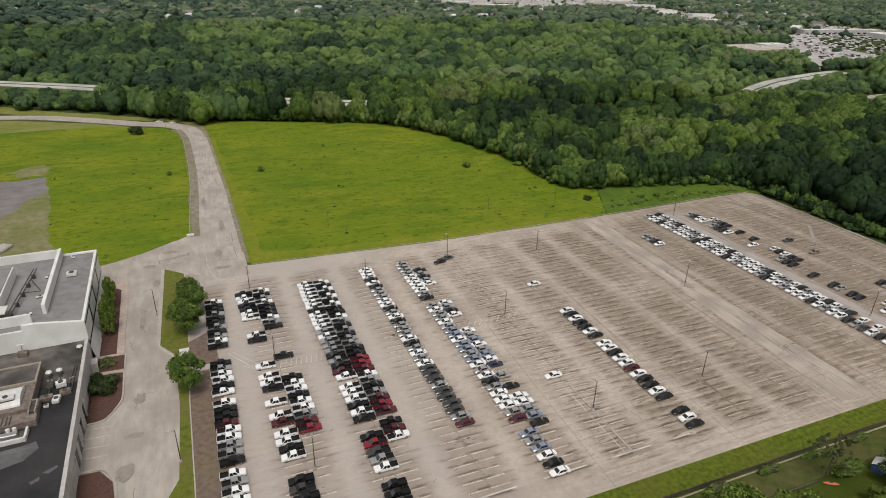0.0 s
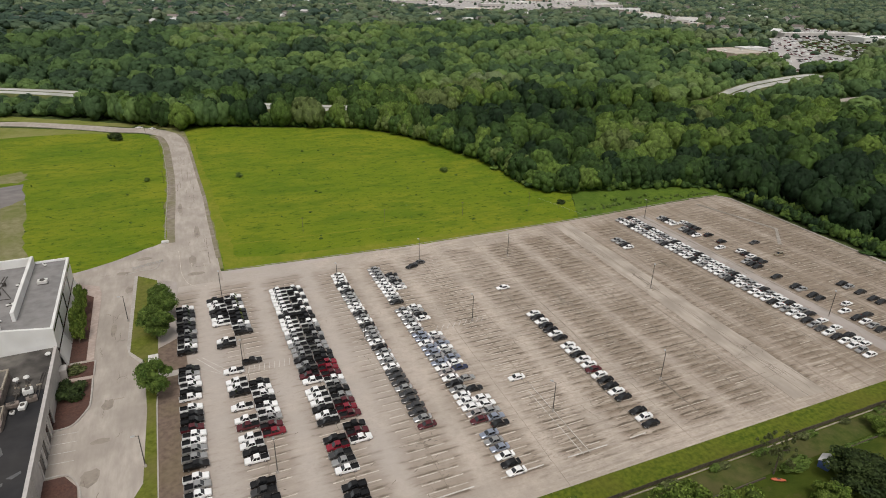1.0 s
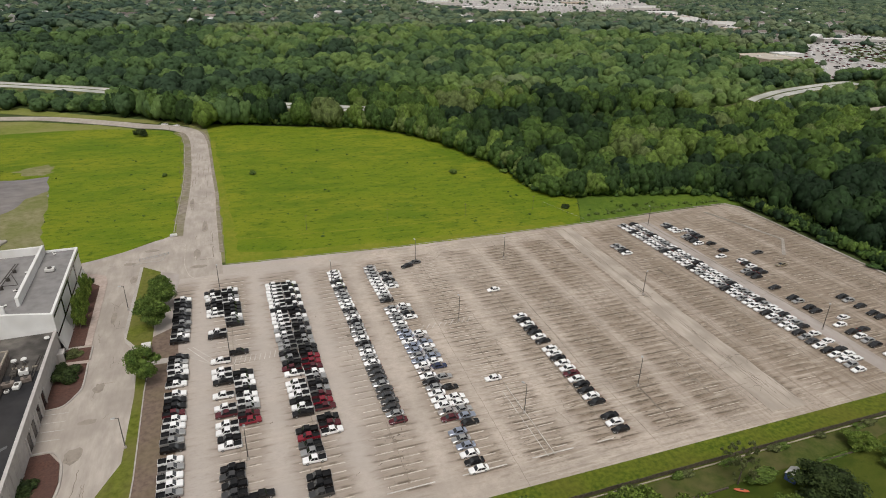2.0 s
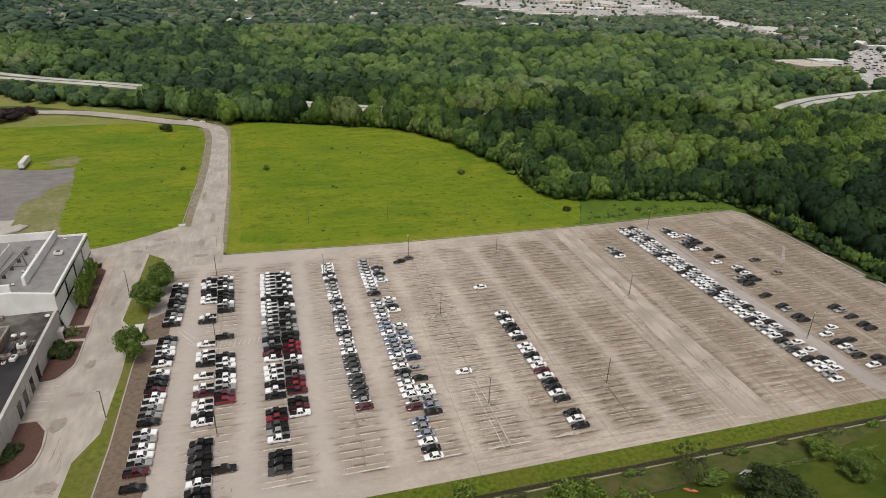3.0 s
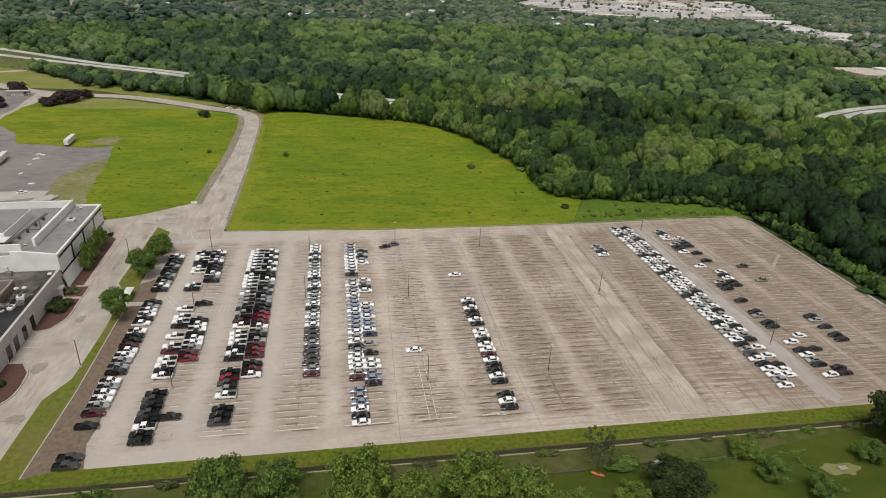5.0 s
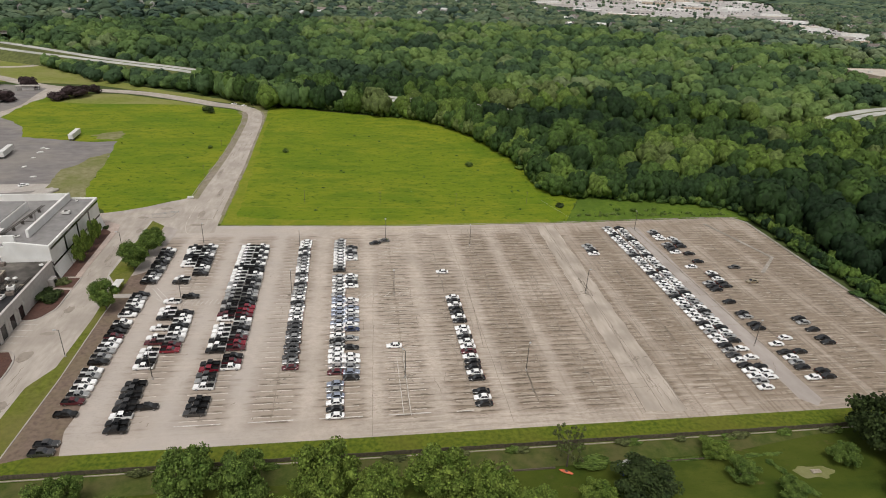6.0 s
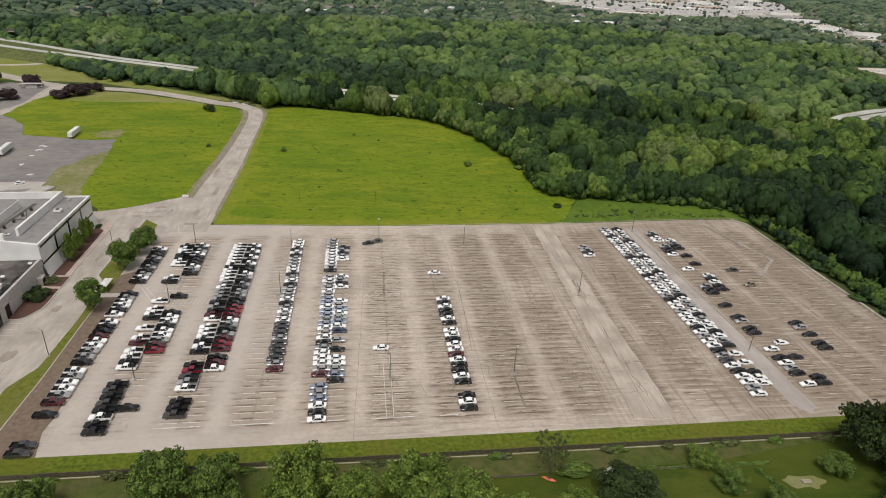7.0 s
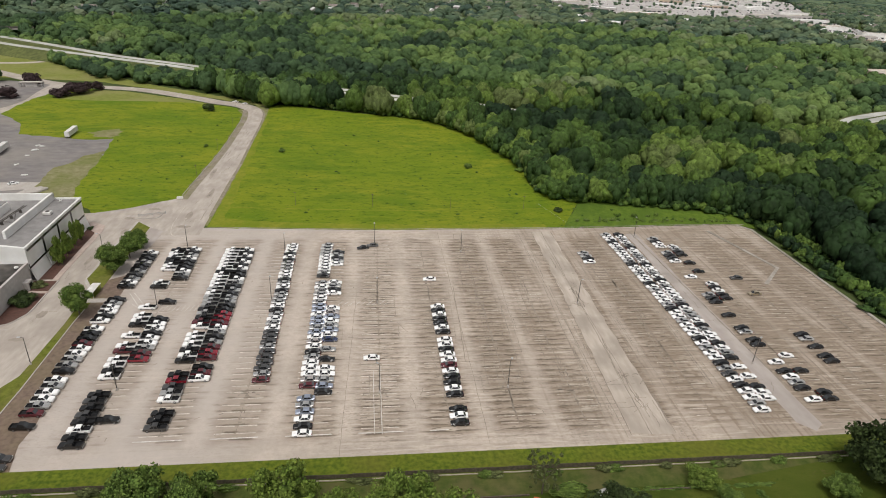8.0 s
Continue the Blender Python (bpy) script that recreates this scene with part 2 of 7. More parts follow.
LAWN = grassland("garden_lawn", (
    ((0.060, 0.080, 0.011), 1.0, (1, 1, 1), 1, 0.5, 0.0, 1.0, 1.0),
    ((0.088, 0.102, 0.018), 0.05, (0.7, 1.2, 1), 6, 0.6, 0.44, 0.62, 0.8),
    ((0.036, 0.060, 0.008), 0.09, (0.6, 1.0, 1), 8, 0.66, 0.48, 0.64, 0.8),
    ((0.108, 0.088, 0.034), 0.14, (0.6, 1.0, 1), 8, 0.7, 0.58, 0.68, 0.7),
    ((0.034, 0.059, 0.008), 0.9, (0.8, 1.0, 1), 8, 0.7, 0.56, 0.68, 0.6),
), 0.6)
WORN_GRASS = material("worn_thin_grass", (0.15, 0.15, 0.055), (0.28, 0.255, 0.15), 0.3, 0.95, 0.5, 3, second=(0.13, 0.155, 0.03), second_scale=0.08, spec=0.1, detail=10, grit=0.65)
VERGE = material("olive_verge_scrub", (0.062, 0.080, 0.026), (0.150, 0.160, 0.058), 0.3, 0.95, 0.5, 2, second=(0.08, 0.09, 0.035), second_scale=0.05, spec=0.1)
WORN_YARD = material("worn_olive_ground", (0.040, 0.062, 0.013), (0.098, 0.112, 0.028), 0.4, 0.95, 0.5, 3, second=(0.112, 0.094, 0.044), second_scale=0.1, second_amount=0.6, spec=0.1, detail=9, grit=0.65)
BANK = material("rough_grass_bank", (0.050, 0.082, 0.010), (0.140, 0.165, 0.018), 0.9, 0.95, 0.6, 3, second=(0.135, 0.125, 0.024), second_scale=0.05, spec=0.1)
FOREST_FLOOR = material("woodland_floor", (0.03, 0.05, 0.012), (0.07, 0.10, 0.025), 0.05, 1.0, second=(0.10, 0.11, 0.05), second_scale=0.004, spec=0.1)
MULCH = material("red_brown_mulch", (0.06, 0.028, 0.02), (0.13, 0.06, 0.042), 2.0, 0.95, 0.5, 6, second=(0.09, 0.05, 0.04), second_scale=0.2)
DIRT = material("bare_brown_earth", (0.112, 0.076, 0.057), (0.205, 0.148, 0.114), 0.8, 0.95, 0.4, 5, second=(0.172, 0.136, 0.076), second_scale=0.1)


def foliage(name, stops, grain=0.5, leaf=0.3, shift=0.3):
    """Leaves of many trees: each tree takes its hue from its own tint, each leaf clump and each bough a shade of it."""
    m = bpy.data.materials.new(name)
    m.use_nodes = True
    t, link = m.node_tree, m.node_tree.links.new
    p = t.nodes["Principled BSDF"]
    p.inputs["Roughness"].default_value, p.inputs["Specular IOR Level"].default_value = 0.75, 0.2
    tint, geo = t.nodes.new("ShaderNodeAttribute"), t.nodes.new("ShaderNodeNewGeometry")
    tint.attribute_name = "tint"
    r = t.nodes.new("ShaderNodeValToRGB")
    ramp_ = r.color_ramp
    while len(ramp_.elements) < len(stops):
        ramp_.elements.new(0.5)
    for k, c in enumerate(stops):
        ramp_.elements[k].position = k / (len(stops) - 1)
        ramp_.elements[k].color = (*c, 1)
    link(tint.outputs["Fac"], r.inputs["Fac"])
    n = t.nodes.new("ShaderNodeTexNoise")
    n.inputs["Scale"].default_value, n.inputs["Detail"].default_value, n.inputs["Roughness"].default_value = grain, 5, 0.7
    link(geo.outputs["Position"], n.inputs["Vector"])
    colour = r.outputs["Color"]
    for source, lo, hi, a, b in ((n.outputs["Fac"], 0.3, 0.7, 1 - shift, 1 + shift), (geo.outputs["Random Per Island"], 0, 1, 1 - leaf, 1 + leaf)):
        rng_ = t.nodes.new("ShaderNodeMapRange")
        for key, v in (("From Min", lo), ("From Max", hi), ("To Min", a), ("To Max", b)):
            rng_.inputs[key].default_value = v
        link(source, rng_.inputs["Value"])
        hsv = t.nodes.new("ShaderNodeHueSaturation")
        link(rng_.outputs[0], hsv.inputs["Value"])
        link(colour, hsv.inputs["Color"])
        colour = hsv.outputs["Color"]
    link(colour, p.inputs["Base Color"])
    # leaves let a part of the light through
    glow, mix = t.nodes.new("ShaderNodeBsdfTranslucent"), t.nodes.new("ShaderNodeMixShader")
    link(colour, glow.inputs["Color"])
    mix.inputs["Fac"].default_value = 0.2
    link(p.outputs[0], mix.inputs[1])
    link(glow.outputs[0], mix.inputs[2])
    link(mix.outputs[0], t.nodes["Material Output"].inputs["Surface"])
    return m


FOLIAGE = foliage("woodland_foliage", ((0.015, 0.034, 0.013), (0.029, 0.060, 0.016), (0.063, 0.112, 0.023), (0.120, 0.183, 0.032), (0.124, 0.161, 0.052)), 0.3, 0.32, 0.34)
# aerial haze is put into these two leaf colours: paler and bluer with distance
HAZY_MID_FOLIAGE = foliage("distant_foliage_with_haze", ((0.035, 0.065, 0.032), (0.059, 0.106, 0.042), (0.103, 0.170, 0.051), (0.155, 0.228, 0.064), (0.159, 0.202, 0.093)), 0.15, 0.13, 0.25)
HAZY_FAR_FOLIAGE = foliage("far_foliage_with_haze", ((0.052, 0.088, 0.064), (0.075, 0.120, 0.071), (0.116, 0.164, 0.092), (0.162, 0.211, 0.108), (0.170, 0.199, 0.123)), 0.08, 0.14, 0.22)
LEAVES = material("broadleaf_foliage", (0.050, 0.090, 0.017), (0.145, 0.205, 0.042), 0.5, 0.85, 0.3, 3, island=0.4, spec=0.2)
PALE_LEAVES = material("light_green_foliage", (0.072, 0.121, 0.018), (0.162, 0.213, 0.039), 0.5, 0.85, 0.3, 3, island=0.45, spec=0.2)
DARK_LEAVES = material("dark_evergreen_foliage", (0.018, 0.032, 0.009), (0.052, 0.074, 0.021), 0.5, 0.85, 0.3, 3, island=0.45, spec=0.2)
PURPLE_LEAVES = material("purple_foliage", (0.030, 0.020, 0.021), (0.075, 0.050, 0.050), 0.5, 0.85, 0.3, 3, island=0.4, spec=0.2)
DRY_LEAVES = material("thin_olive_foliage", (0.062, 0.076, 0.026), (0.135, 0.150, 0.058), 0.5, 0.9, 0.3, 3, island=0.4, spec=0.2)
BARK = material("grey_brown_bark", (0.06, 0.045, 0.033), (0.14, 0.11, 0.085), 4.0, 0.95, 0.5, 10)
WHITE_WALL = material("white_painted_panel", (0.73, 0.72, 0.695), (0.83, 0.82, 0.79), 0.6, 0.6, second=(0.58, 0.56, 0.52), second_scale=0.15)
GREY_WALL = material("pale_grey_precast", (0.44, 0.41, 0.39), (0.54, 0.51, 0.48), 0.8, 0.85, 0.15, 4, second=(0.40, 0.365, 0.34), second_scale=0.15)
ROOF_GREY = material("grey_roof_membrane", (0.175, 0.165, 0.160), (0.25, 0.238, 0.232), 0.4, 0.85, second=(0.31, 0.295, 0.28), second_scale=0.07, second_amount=0.6)
ROOF_DARK = material("dark_roof_membrane", (0.016, 0.016, 0.018), (0.034, 0.033, 0.035), 0.35, 0.75, second=(0.065, 0.06, 0.056), second_scale=0.06, second_amount=0.45, spec=0.25, detail=9)
ROOF_STAINED = material("stained_roof_membrane", (0.045, 0.041, 0.037), (0.19, 0.172, 0.152), 0.22, 0.85, second=(0.035, 0.031, 0.028), second_scale=0.12, second_amount=0.7, spec=0.3, detail=9)
DAMP = material("damp_roof_film", (0.050, 0.050, 0.051), (0.185, 0.182, 0.176), 0.5, 0.35, second=(0.08, 0.08, 0.082), second_scale=0.3, second_amount=0.6, detail=9, grit=0.65, stretch=(0.5, 1, 1))
STEEL = material("galvanised_steel", (0.36, 0.36, 0.36), (0.50, 0.50, 0.49), 3, 0.45, metal=0.7)
DARK_STEEL = material("dark_weathered_steel", (0.05, 0.045, 0.04), (0.12, 0.105, 0.09), 3, 0.7, metal=0.3)
RUST = material("rusty_plant_metal", (0.115, 0.088, 0.072), (0.25, 0.205, 0.175), 1.2, 0.85)
UNIT_WHITE = material("off_white_unit_paint", (0.62, 0.61, 0.58), (0.76, 0.75, 0.72), 2, 0.5, second=(0.5, 0.47, 0.43), second_scale=0.6)
DARK_BAND = material("black_window_band", (0.012, 0.013, 0.015), (0.025, 0.026, 0.03), 1, 0.15)
GLASS_DARK = material("tinted_glass", (0.008, 0.009, 0.010), (0.016, 0.017, 0.019), 1, 0.08, spec=0.45)
WINDSHIELD = material("bright_tinted_glass", (0.012, 0.013, 0.014), (0.024, 0.026, 0.028), 1, 0.08, spec=1.0, coat=1.0)
TYRE = material("tyre_rubber", (0.012, 0.012, 0.012), (0.025, 0.025, 0.025), 5, 0.8)
RIM = material("alloy_rim", (0.38, 0.38, 0.39), (0.52, 0.52, 0.53), 5, 0.3, metal=0.9)
LINER = material("black_bed_liner", (0.010, 0.010, 0.011), (0.022, 0.022, 0.023), 4, 0.85, spec=0.2)
LAMP_GLASS = material("clear_lamp_lens", (0.55, 0.55, 0.55), (0.7, 0.7, 0.7), 4, 0.1)
TAIL = material("red_lamp_lens", (0.20, 0.01, 0.01), (0.3, 0.02, 0.02), 4, 0.15)
TAN_ROOF = material("tan_flat_roof", (0.48, 0.44, 0.37), (0.60, 0.55, 0.47), 0.1, 0.85, second=(0.30, 0.25, 0.2), second_scale=0.05)
TAN_BRICK = material("tan_brick_wall", (0.46, 0.37, 0.28), (0.58, 0.48, 0.38), 0.5, 0.9, second=(0.42, 0.34, 0.26), second_scale=0.05)
MALL_PAVING = material("pale_store_paving", (0.38, 0.355, 0.335), (0.52, 0.49, 0.465), 0.02, 0.9, second=(0.30, 0.28, 0.265), second_scale=0.01, detail=9)
PALE_ROOF = material("pale_flat_roof", (0.60, 0.59, 0.57), (0.78, 0.77, 0.75), 0.03, 0.8, island=0.2)
SHINGLE = material("brown_shingle_roof", (0.12, 0.10, 0.085), (0.22, 0.19, 0.17), 0.3, 0.9, island=0.4)
SIDING = material("house_siding", (0.34, 0.325, 0.30), (0.54, 0.52, 0.49), 0.2, 0.8, island=0.3)
WOOD = material("grey_weathered_timber", (0.26, 0.22, 0.17), (0.40, 0.35, 0.28), 2, 0.85)
ORANGE = material("orange_plastic", (0.50, 0.10, 0.04), (0.62, 0.16, 0.07), 2, 0.5)
BLUE_TARP = material("blue_tarp", (0.06, 0.10, 0.28), (0.10, 0.15, 0.36), 2, 0.6)
FENCE = material("dark_fence_slat", (0.045, 0.040, 0.024), (0.115, 0.092, 0.060), 1.5, 0.85)
CAR_PAINT = {
    "w": ("white", (0.87, 0.86, 0.845)), "s": ("silver", (0.56, 0.55, 0.535)), "g": ("dark grey", (0.12, 0.117, 0.115)),
    "k": ("black", (0.008, 0.0072, 0.007)), "m": ("maroon", (0.090, 0.015, 0.020)), "r": ("red", (0.22, 0.014, 0.026)),
    "b": ("light blue", (0.46, 0.50, 0.60)), "n": ("navy blue", (0.03, 0.04, 0.085)), "p": ("pale champagne", (0.62, 0.56, 0.53)),
    "t": ("tan", (0.42, 0.35, 0.24)),
}
PAINTS = {}
for key, (word, c) in CAR_PAINT.items():
    dark, flake = max(c) < 0.2, key in "sgbpt"
    PAINTS[key] = material(word.replace(" ", "_") + "_car_paint", tuple(v * 0.94 for v in c), tuple(min(1, v * 1.06) for v in c), 0.6, 0.3 if flake else 0.22, metal=0.7 if flake else 0.0, coat=0.35 if dark else 0.5, spec=0.5)


# ---- builders ----
def mesh_of(name, verts, faces, mats, smooth=False, slots=None):
    me = bpy.data.meshes.new(name)
    me.from_pydata([tuple(v) for v in verts], [], faces)
    for m in mats if isinstance(mats, (list, tuple)) else [mats]:
        me.materials.append(m)
    if slots is not None:
        me.polygons.foreach_set("material_index", slots)
    if smooth:
        me.polygons.foreach_set("use_smooth", [True] * len(me.polygons))
    me.update()
    return me


def put(name, me, parent=None, m=None, label="", category="", group="", kind=""):
    ob = new(name, me)
    if parent is not None:
        ob.parent = parent
    if m is not None:
        ob.matrix_basis = m
    return tagged(ob, label, category, group, kind)


def finish(bm, name, mat, smooth=False):
    bmesh.ops.recalc_face_normals(bm, faces=bm.faces)
    me = bpy.data.meshes.new(name)
    bm.to_mesh(me)
    bm.free()
    me.materials.append(mat)
    if smooth:
        me.polygons.foreach_set("use_smooth", [True] * len(me.polygons))
    return me


def part(name, bm, mat, parent, label="", smooth=False):
    return put(name, finish(bm, name, mat, smooth), parent, label=label)


def box(bm, x0, x1, y0, y1, z0, z1, bevel=0.0):
    r = bmesh.ops.create_cube(bm, size=1, matrix=Matrix.Translation(((x0 + x1) / 2, (y0 + y1) / 2, (z0 + z1) / 2)) @ Matrix.Diagonal((x1 - x0, y1 - y0, z1 - z0, 1)))
    if bevel:
        bmesh.ops.bevel(bm, geom=list({e for v in r["verts"] for e in v.link_edges}), offset=bevel, segments=1, affect="EDGES")
    return bm


def boxes(*rows, bevel=0.0):
    bm = bmesh.new()
    for row in rows:
        box(bm, *row, bevel=bevel)
    return bm


def rod(bm, a, b, r0, r1, seg=8):
    a, b = Vector(a), Vector(b)
    q = (b - a).to_track_quat("Z", "Y").to_matrix().to_4x4()
    bmesh.ops.create_cone(bm, cap_ends=True, segments=seg, radius1=r0, radius2=r1, depth=(b - a).length, matrix=Matrix.Translation((a + b) / 2) @ q)
    return bm


def empty(name, m, label, category, group="", kind=""):
    ob = new(name)
    ob.empty_display_size = 0.5
    ob.matrix_basis = m
    return tagged(ob, label, category, group, kind)


def sheet(name, outline, z, mat, label, category, thick=0.25, kind="structure"):
    """A level sheet with real edges, from its outline."""
    n = len(outline)
    verts = [(x, y, z) for x, y in outline] + [(x, y, z - thick) for x, y in outline]
    faces = [tuple(t) for t in tessellate_polygon([[Vector((x, y, 0)) for x, y in outline]])]
    faces += [(i, n + i, n + (i + 1) % n, (i + 1) % n) for i in range(n)]
    bm = bmesh.new()
    vs = [bm.verts.new(v) for v in verts]
    for t in faces:
        bm.faces.new([vs[i] for i in t])
    return put(name, finish(bm, name, mat), label=label, category=category, kind=kind)


def ribbon(line, width, z, thick=0.0):
    """Vertices and faces of a strip along a line of x, y; width: one for all, or one for each point."""
    pts = [Vector((x, y)) for x, y in line]
    verts, faces = [], []
    for i, p in enumerate(pts):
        d = (pts[min(i + 1, len(pts) - 1)] - pts[max(i - 1, 0)]).normalized()
        side = Vector((-d.y, d.x)) * (width[i] if isinstance(width, list) else width) / 2
        verts += [(p.x + side.x, p.y + side.y, z), (p.x - side.x, p.y - side.y, z)]
    n = len(pts)
    for i in range(n - 1):
        faces.append((2 * i, 2 * i + 1, 2 * i + 3, 2 * i + 2))
    if thick:
        verts += [(x, y, zz - thick) for x, y, zz in verts]
        for i in range(n - 1):
            for s in (0, 1):
                faces.append((2 * i + s, 2 * i + 2 + s, 2 * n + 2 * i + 2 + s, 2 * n + 2 * i + s))
        faces += [(0, 2 * n, 2 * n + 1, 1), (2 * n - 2, 2 * n - 1, 4 * n - 1, 4 * n - 2)]
    return verts, faces


def bend(points, steps=6):
    """A smooth line through points."""
    p = [Vector((*q, 0)) if len(q) == 2 else Vector(q) for q in points]
    out = []
    for i in range(len(p) - 1):
        a, b, c, d = p[max(i - 1, 0)], p[i], p[i + 1], p[min(i + 2, len(p) - 1)]
        for k in range(steps):
            t = k / steps
            out.append(0.5 * (2 * b + (c - a) * t + (2 * a - 5 * b + 4 * c - d) * t * t + (3 * b - a - 3 * c + d) * t ** 3))
    out.append(p[-1])
    return [(v.x, v.y) for v in out]


def inside(x, y, poly):
    """Whether each point of the arrays lies in the outline."""
    hit = np.zeros(len(x), bool)
    for i in range(len(poly)):
        (x0, y0), (x1, y1) = poly[i], poly[i - 1]
        cross = ((y0 > y) != (y1 > y)) & (x < (x1 - x0) * (y - y0) / (y1 - y0 + 1e-12) + x0)
        hit ^= cross
    return hit


def near_line(x, y, line):
    """Distance of each point from a line."""
    best = np.full(len(x), 1e9)
    for (x0, y0), (x1, y1) in zip(line, line[1:]):
        dx, dy = x1 - x0, y1 - y0
        t = np.clip(((x - x0) * dx + (y - y0) * dy) / (dx * dx + dy * dy), 0, 1)
        best = np.minimum(best, np.hypot(x - x0 - t * dx, y - y0 - t * dy))
    return best


def ragged(outline, step, amp, seed):
    """An outline with an uneven edge."""
    r, out = random.Random(seed), []
    for i, a in enumerate(outline):
        b = outline[(i + 1) % len(outline)]
        n = max(1, int(math.dist(a, b) / step))
        for k in range(n):
            t, s = k / n, amp if k else 0.0
            out.append((a[0] + (b[0] - a[0]) * t + r.uniform(-s, s), a[1] + (b[1] - a[1]) * t + r.uniform(-s, s)))
    return out


# ---- ground, roads, fields ----
def rise(x, y):
    """Height of the land: level round the lot, climbing gently towards the far suburbs."""
    t = np.clip((np.asarray(y) + 0.45 * np.asarray(x) - 380) / 600, 0, 1)
    return 14.0 * t * t * (3 - 2 * t)


n = 121
side = np.sign(np.linspace(-1, 1, n)) * np.abs(np.linspace(-1, 1, n)) ** 1.8 * 6000
gx, gy = np.meshgrid(side, side)
gz = rise(gx, gy) - 0.35
put("ground", mesh_of("ground", np.stack([gx.ravel(), gy.ravel(), gz.ravel()], 1).tolist(), [(r * n + c, r * n + c + 1, (r + 1) * n + c + 1, (r + 1) * n + c) for r in range(n - 1) for c in range(n - 1)], FOREST_FLOOR, True),
    label="dark green woodland ground reaching to the horizon", category="ground", kind="structure")

LOT = [(-15.5, -141.5), (-15.2, -60), (-15.6, -26), (-14, -8), (-12, -3), (1.5, -4.5), (73, -7), (151, -5.5), (226, -2), (243, -2), (247.5, -8), (247, -45), (247, -95), (249, -141)]
sheet("parking_lot", LOT, 0.0, LOT_PAVING, "large worn grey asphalt parking lot with faded stall lines", "parking lot")
FIELD_EAST = [(1.6, -4.2), (1.4, 50), (0, 92), (-3, 155), (-3.5, 195), (-6, 228), (-10, 245), (36, 225), (110, 200), (145, 150), (165, 80), (172, 40), (178, 33), (158, -4.8), (151, -5.1), (73, -6.6)]
sheet("meadow_east", FIELD_EAST, 0.06, MEADOW, "bright green meadow of rough grass beside the lot", "grass", 0.3)
FIELD_WEST = [(-18.4, 32), (-18.6, 55), (-17.6, 105), (-18.8, 156), (-21.5, 205), (-31, 226), (-50, 235), (-75, 253), (-149, 282), (-175, 286), (-182, 240), (-179, 192), (-155, 168), (-143, 141), (-113, 135), (-100, 131), (-85, 134), (-81, 114), (-77, 90), (-73, 56), (-66, 28), (-51, 12), (-36, 19)]
sheet("scrub_strip", ragged([(178, 33), (205, 34), (235, 24), (262, 6), (252, -6), (243, -1.6), (226, -1.6), (158, -4.8)], 3, 0.9, 74), 0.05, SCRUB, "rough darker scrub grass between lot and woods", "grass", 0.3)
sheet("dry_margin", ragged([(1.5, -4), (1.2, 40), (-0.4, 90), (-2.4, 150), (-3.2, 195), (-1.2, 195), (0.6, 150), (3.4, 92), (6.0, 42), (7.2, 6), (30, 1.5), (70, -0.5), (110, -1.2), (150, -0.6), (151, -5), (73, -6.5)], 4, 0.9, 33), 0.066, DRY_MARGIN, "dry yellow grass along the road and the lot", "grass", 0.1)
put("worn_track", mesh_of("worn_track", *ribbon(bend([(6, 19.5), (40, 17.5), (80, 16), (120, 16.5), (168, 20)], 8), 0.7, 0.09, 0.05), DRY_MARGIN), label="faint pale track through the meadow", category="track", kind="structure")
sheet("meadow_west", ragged(FIELD_WEST, 5, 1.1, 5), 0.06, MEADOW, "green meadow between road and gravel yard", "grass", 0.3)
sheet("gravel_yard", [(-182, 240), (-170, 196), (-116, 152), (-78, 140), (-72, 100), (-68, 60), (-62, 30), (-55, 5), (-46, -2), (-48, -60), (-260, -60), (-290, 150), (-260, 240)], -0.03, GRAVEL,
      "grey gravel yard with pale worn patches", "gravel yard", 0.28)
sheet("worn_grass", ragged([(-80, 108), (-74, 80), (-71, 56), (-63, 26), (-80, 26), (-90, 46), (-94, 72), (-88, 98)], 4, 1.6, 6), 0.03, WORN_GRASS, "worn thin grass at the yard's edge", "grass", 0.3)

ROAD_LINE = bend([(-7.2, -12), (-7.6, 20), (-7.8, 50), (-7.6, 92), (-9.2, 155), (-11.2, 195), (-16, 219), (-29, 236), (-48, 245), (-72, 261), (-120, 287), (-190, 303), (-263, 352), (-400, 460)])
ROAD_WIDTH = [float(np.interp(y, (-12, 40, 80, 120, 200, 235), (15.5, 14.6, 13.2, 11.2, 11.0, 12.0))) for x, y in ROAD_LINE]
put("road", mesh_of("road", *ribbon(ROAD_LINE, ROAD_WIDTH, 0.02, 0.3), ROAD), label="worn pale grey asphalt road with a bend", category="road", kind="structure")
put("road_shoulder", mesh_of("road_shoulder", *ribbon([(x - w / 2 - 1.4, y) for (x, y), w in zip(ROAD_LINE[8:37], ROAD_WIDTH[8:37])], 3.4, 0.045, 0.3), SHOULDER), label="brown gravel shoulder along the road", category="shoulder", kind="structure")
put("road_shoulder", mesh_of("road_shoulder", *ribbon([(x + w / 2 + 0.3, y) for (x, y), w in zip(ROAD_LINE[4:37], ROAD_WIDTH[4:37])], 1.6, 0.08, 0.3), SHOULDER), label="brown gravel shoulder along the road", category="shoulder", kind="structure")
put("kerb", mesh_of("kerb", *ribbon([(x - w / 2 - 3.5, y) for (x, y), w in zip(ROAD_LINE[9:34], ROAD_WIDTH[9:34])], 0.35, 0.2, 0.3), OLD_KERB), label="low worn concrete kerb along the road", category="kerb", kind="structure")
BRANCH = bend([(-188, 305), (-184, 270), (-178, 230), (-186, 196), (-215, 150)])
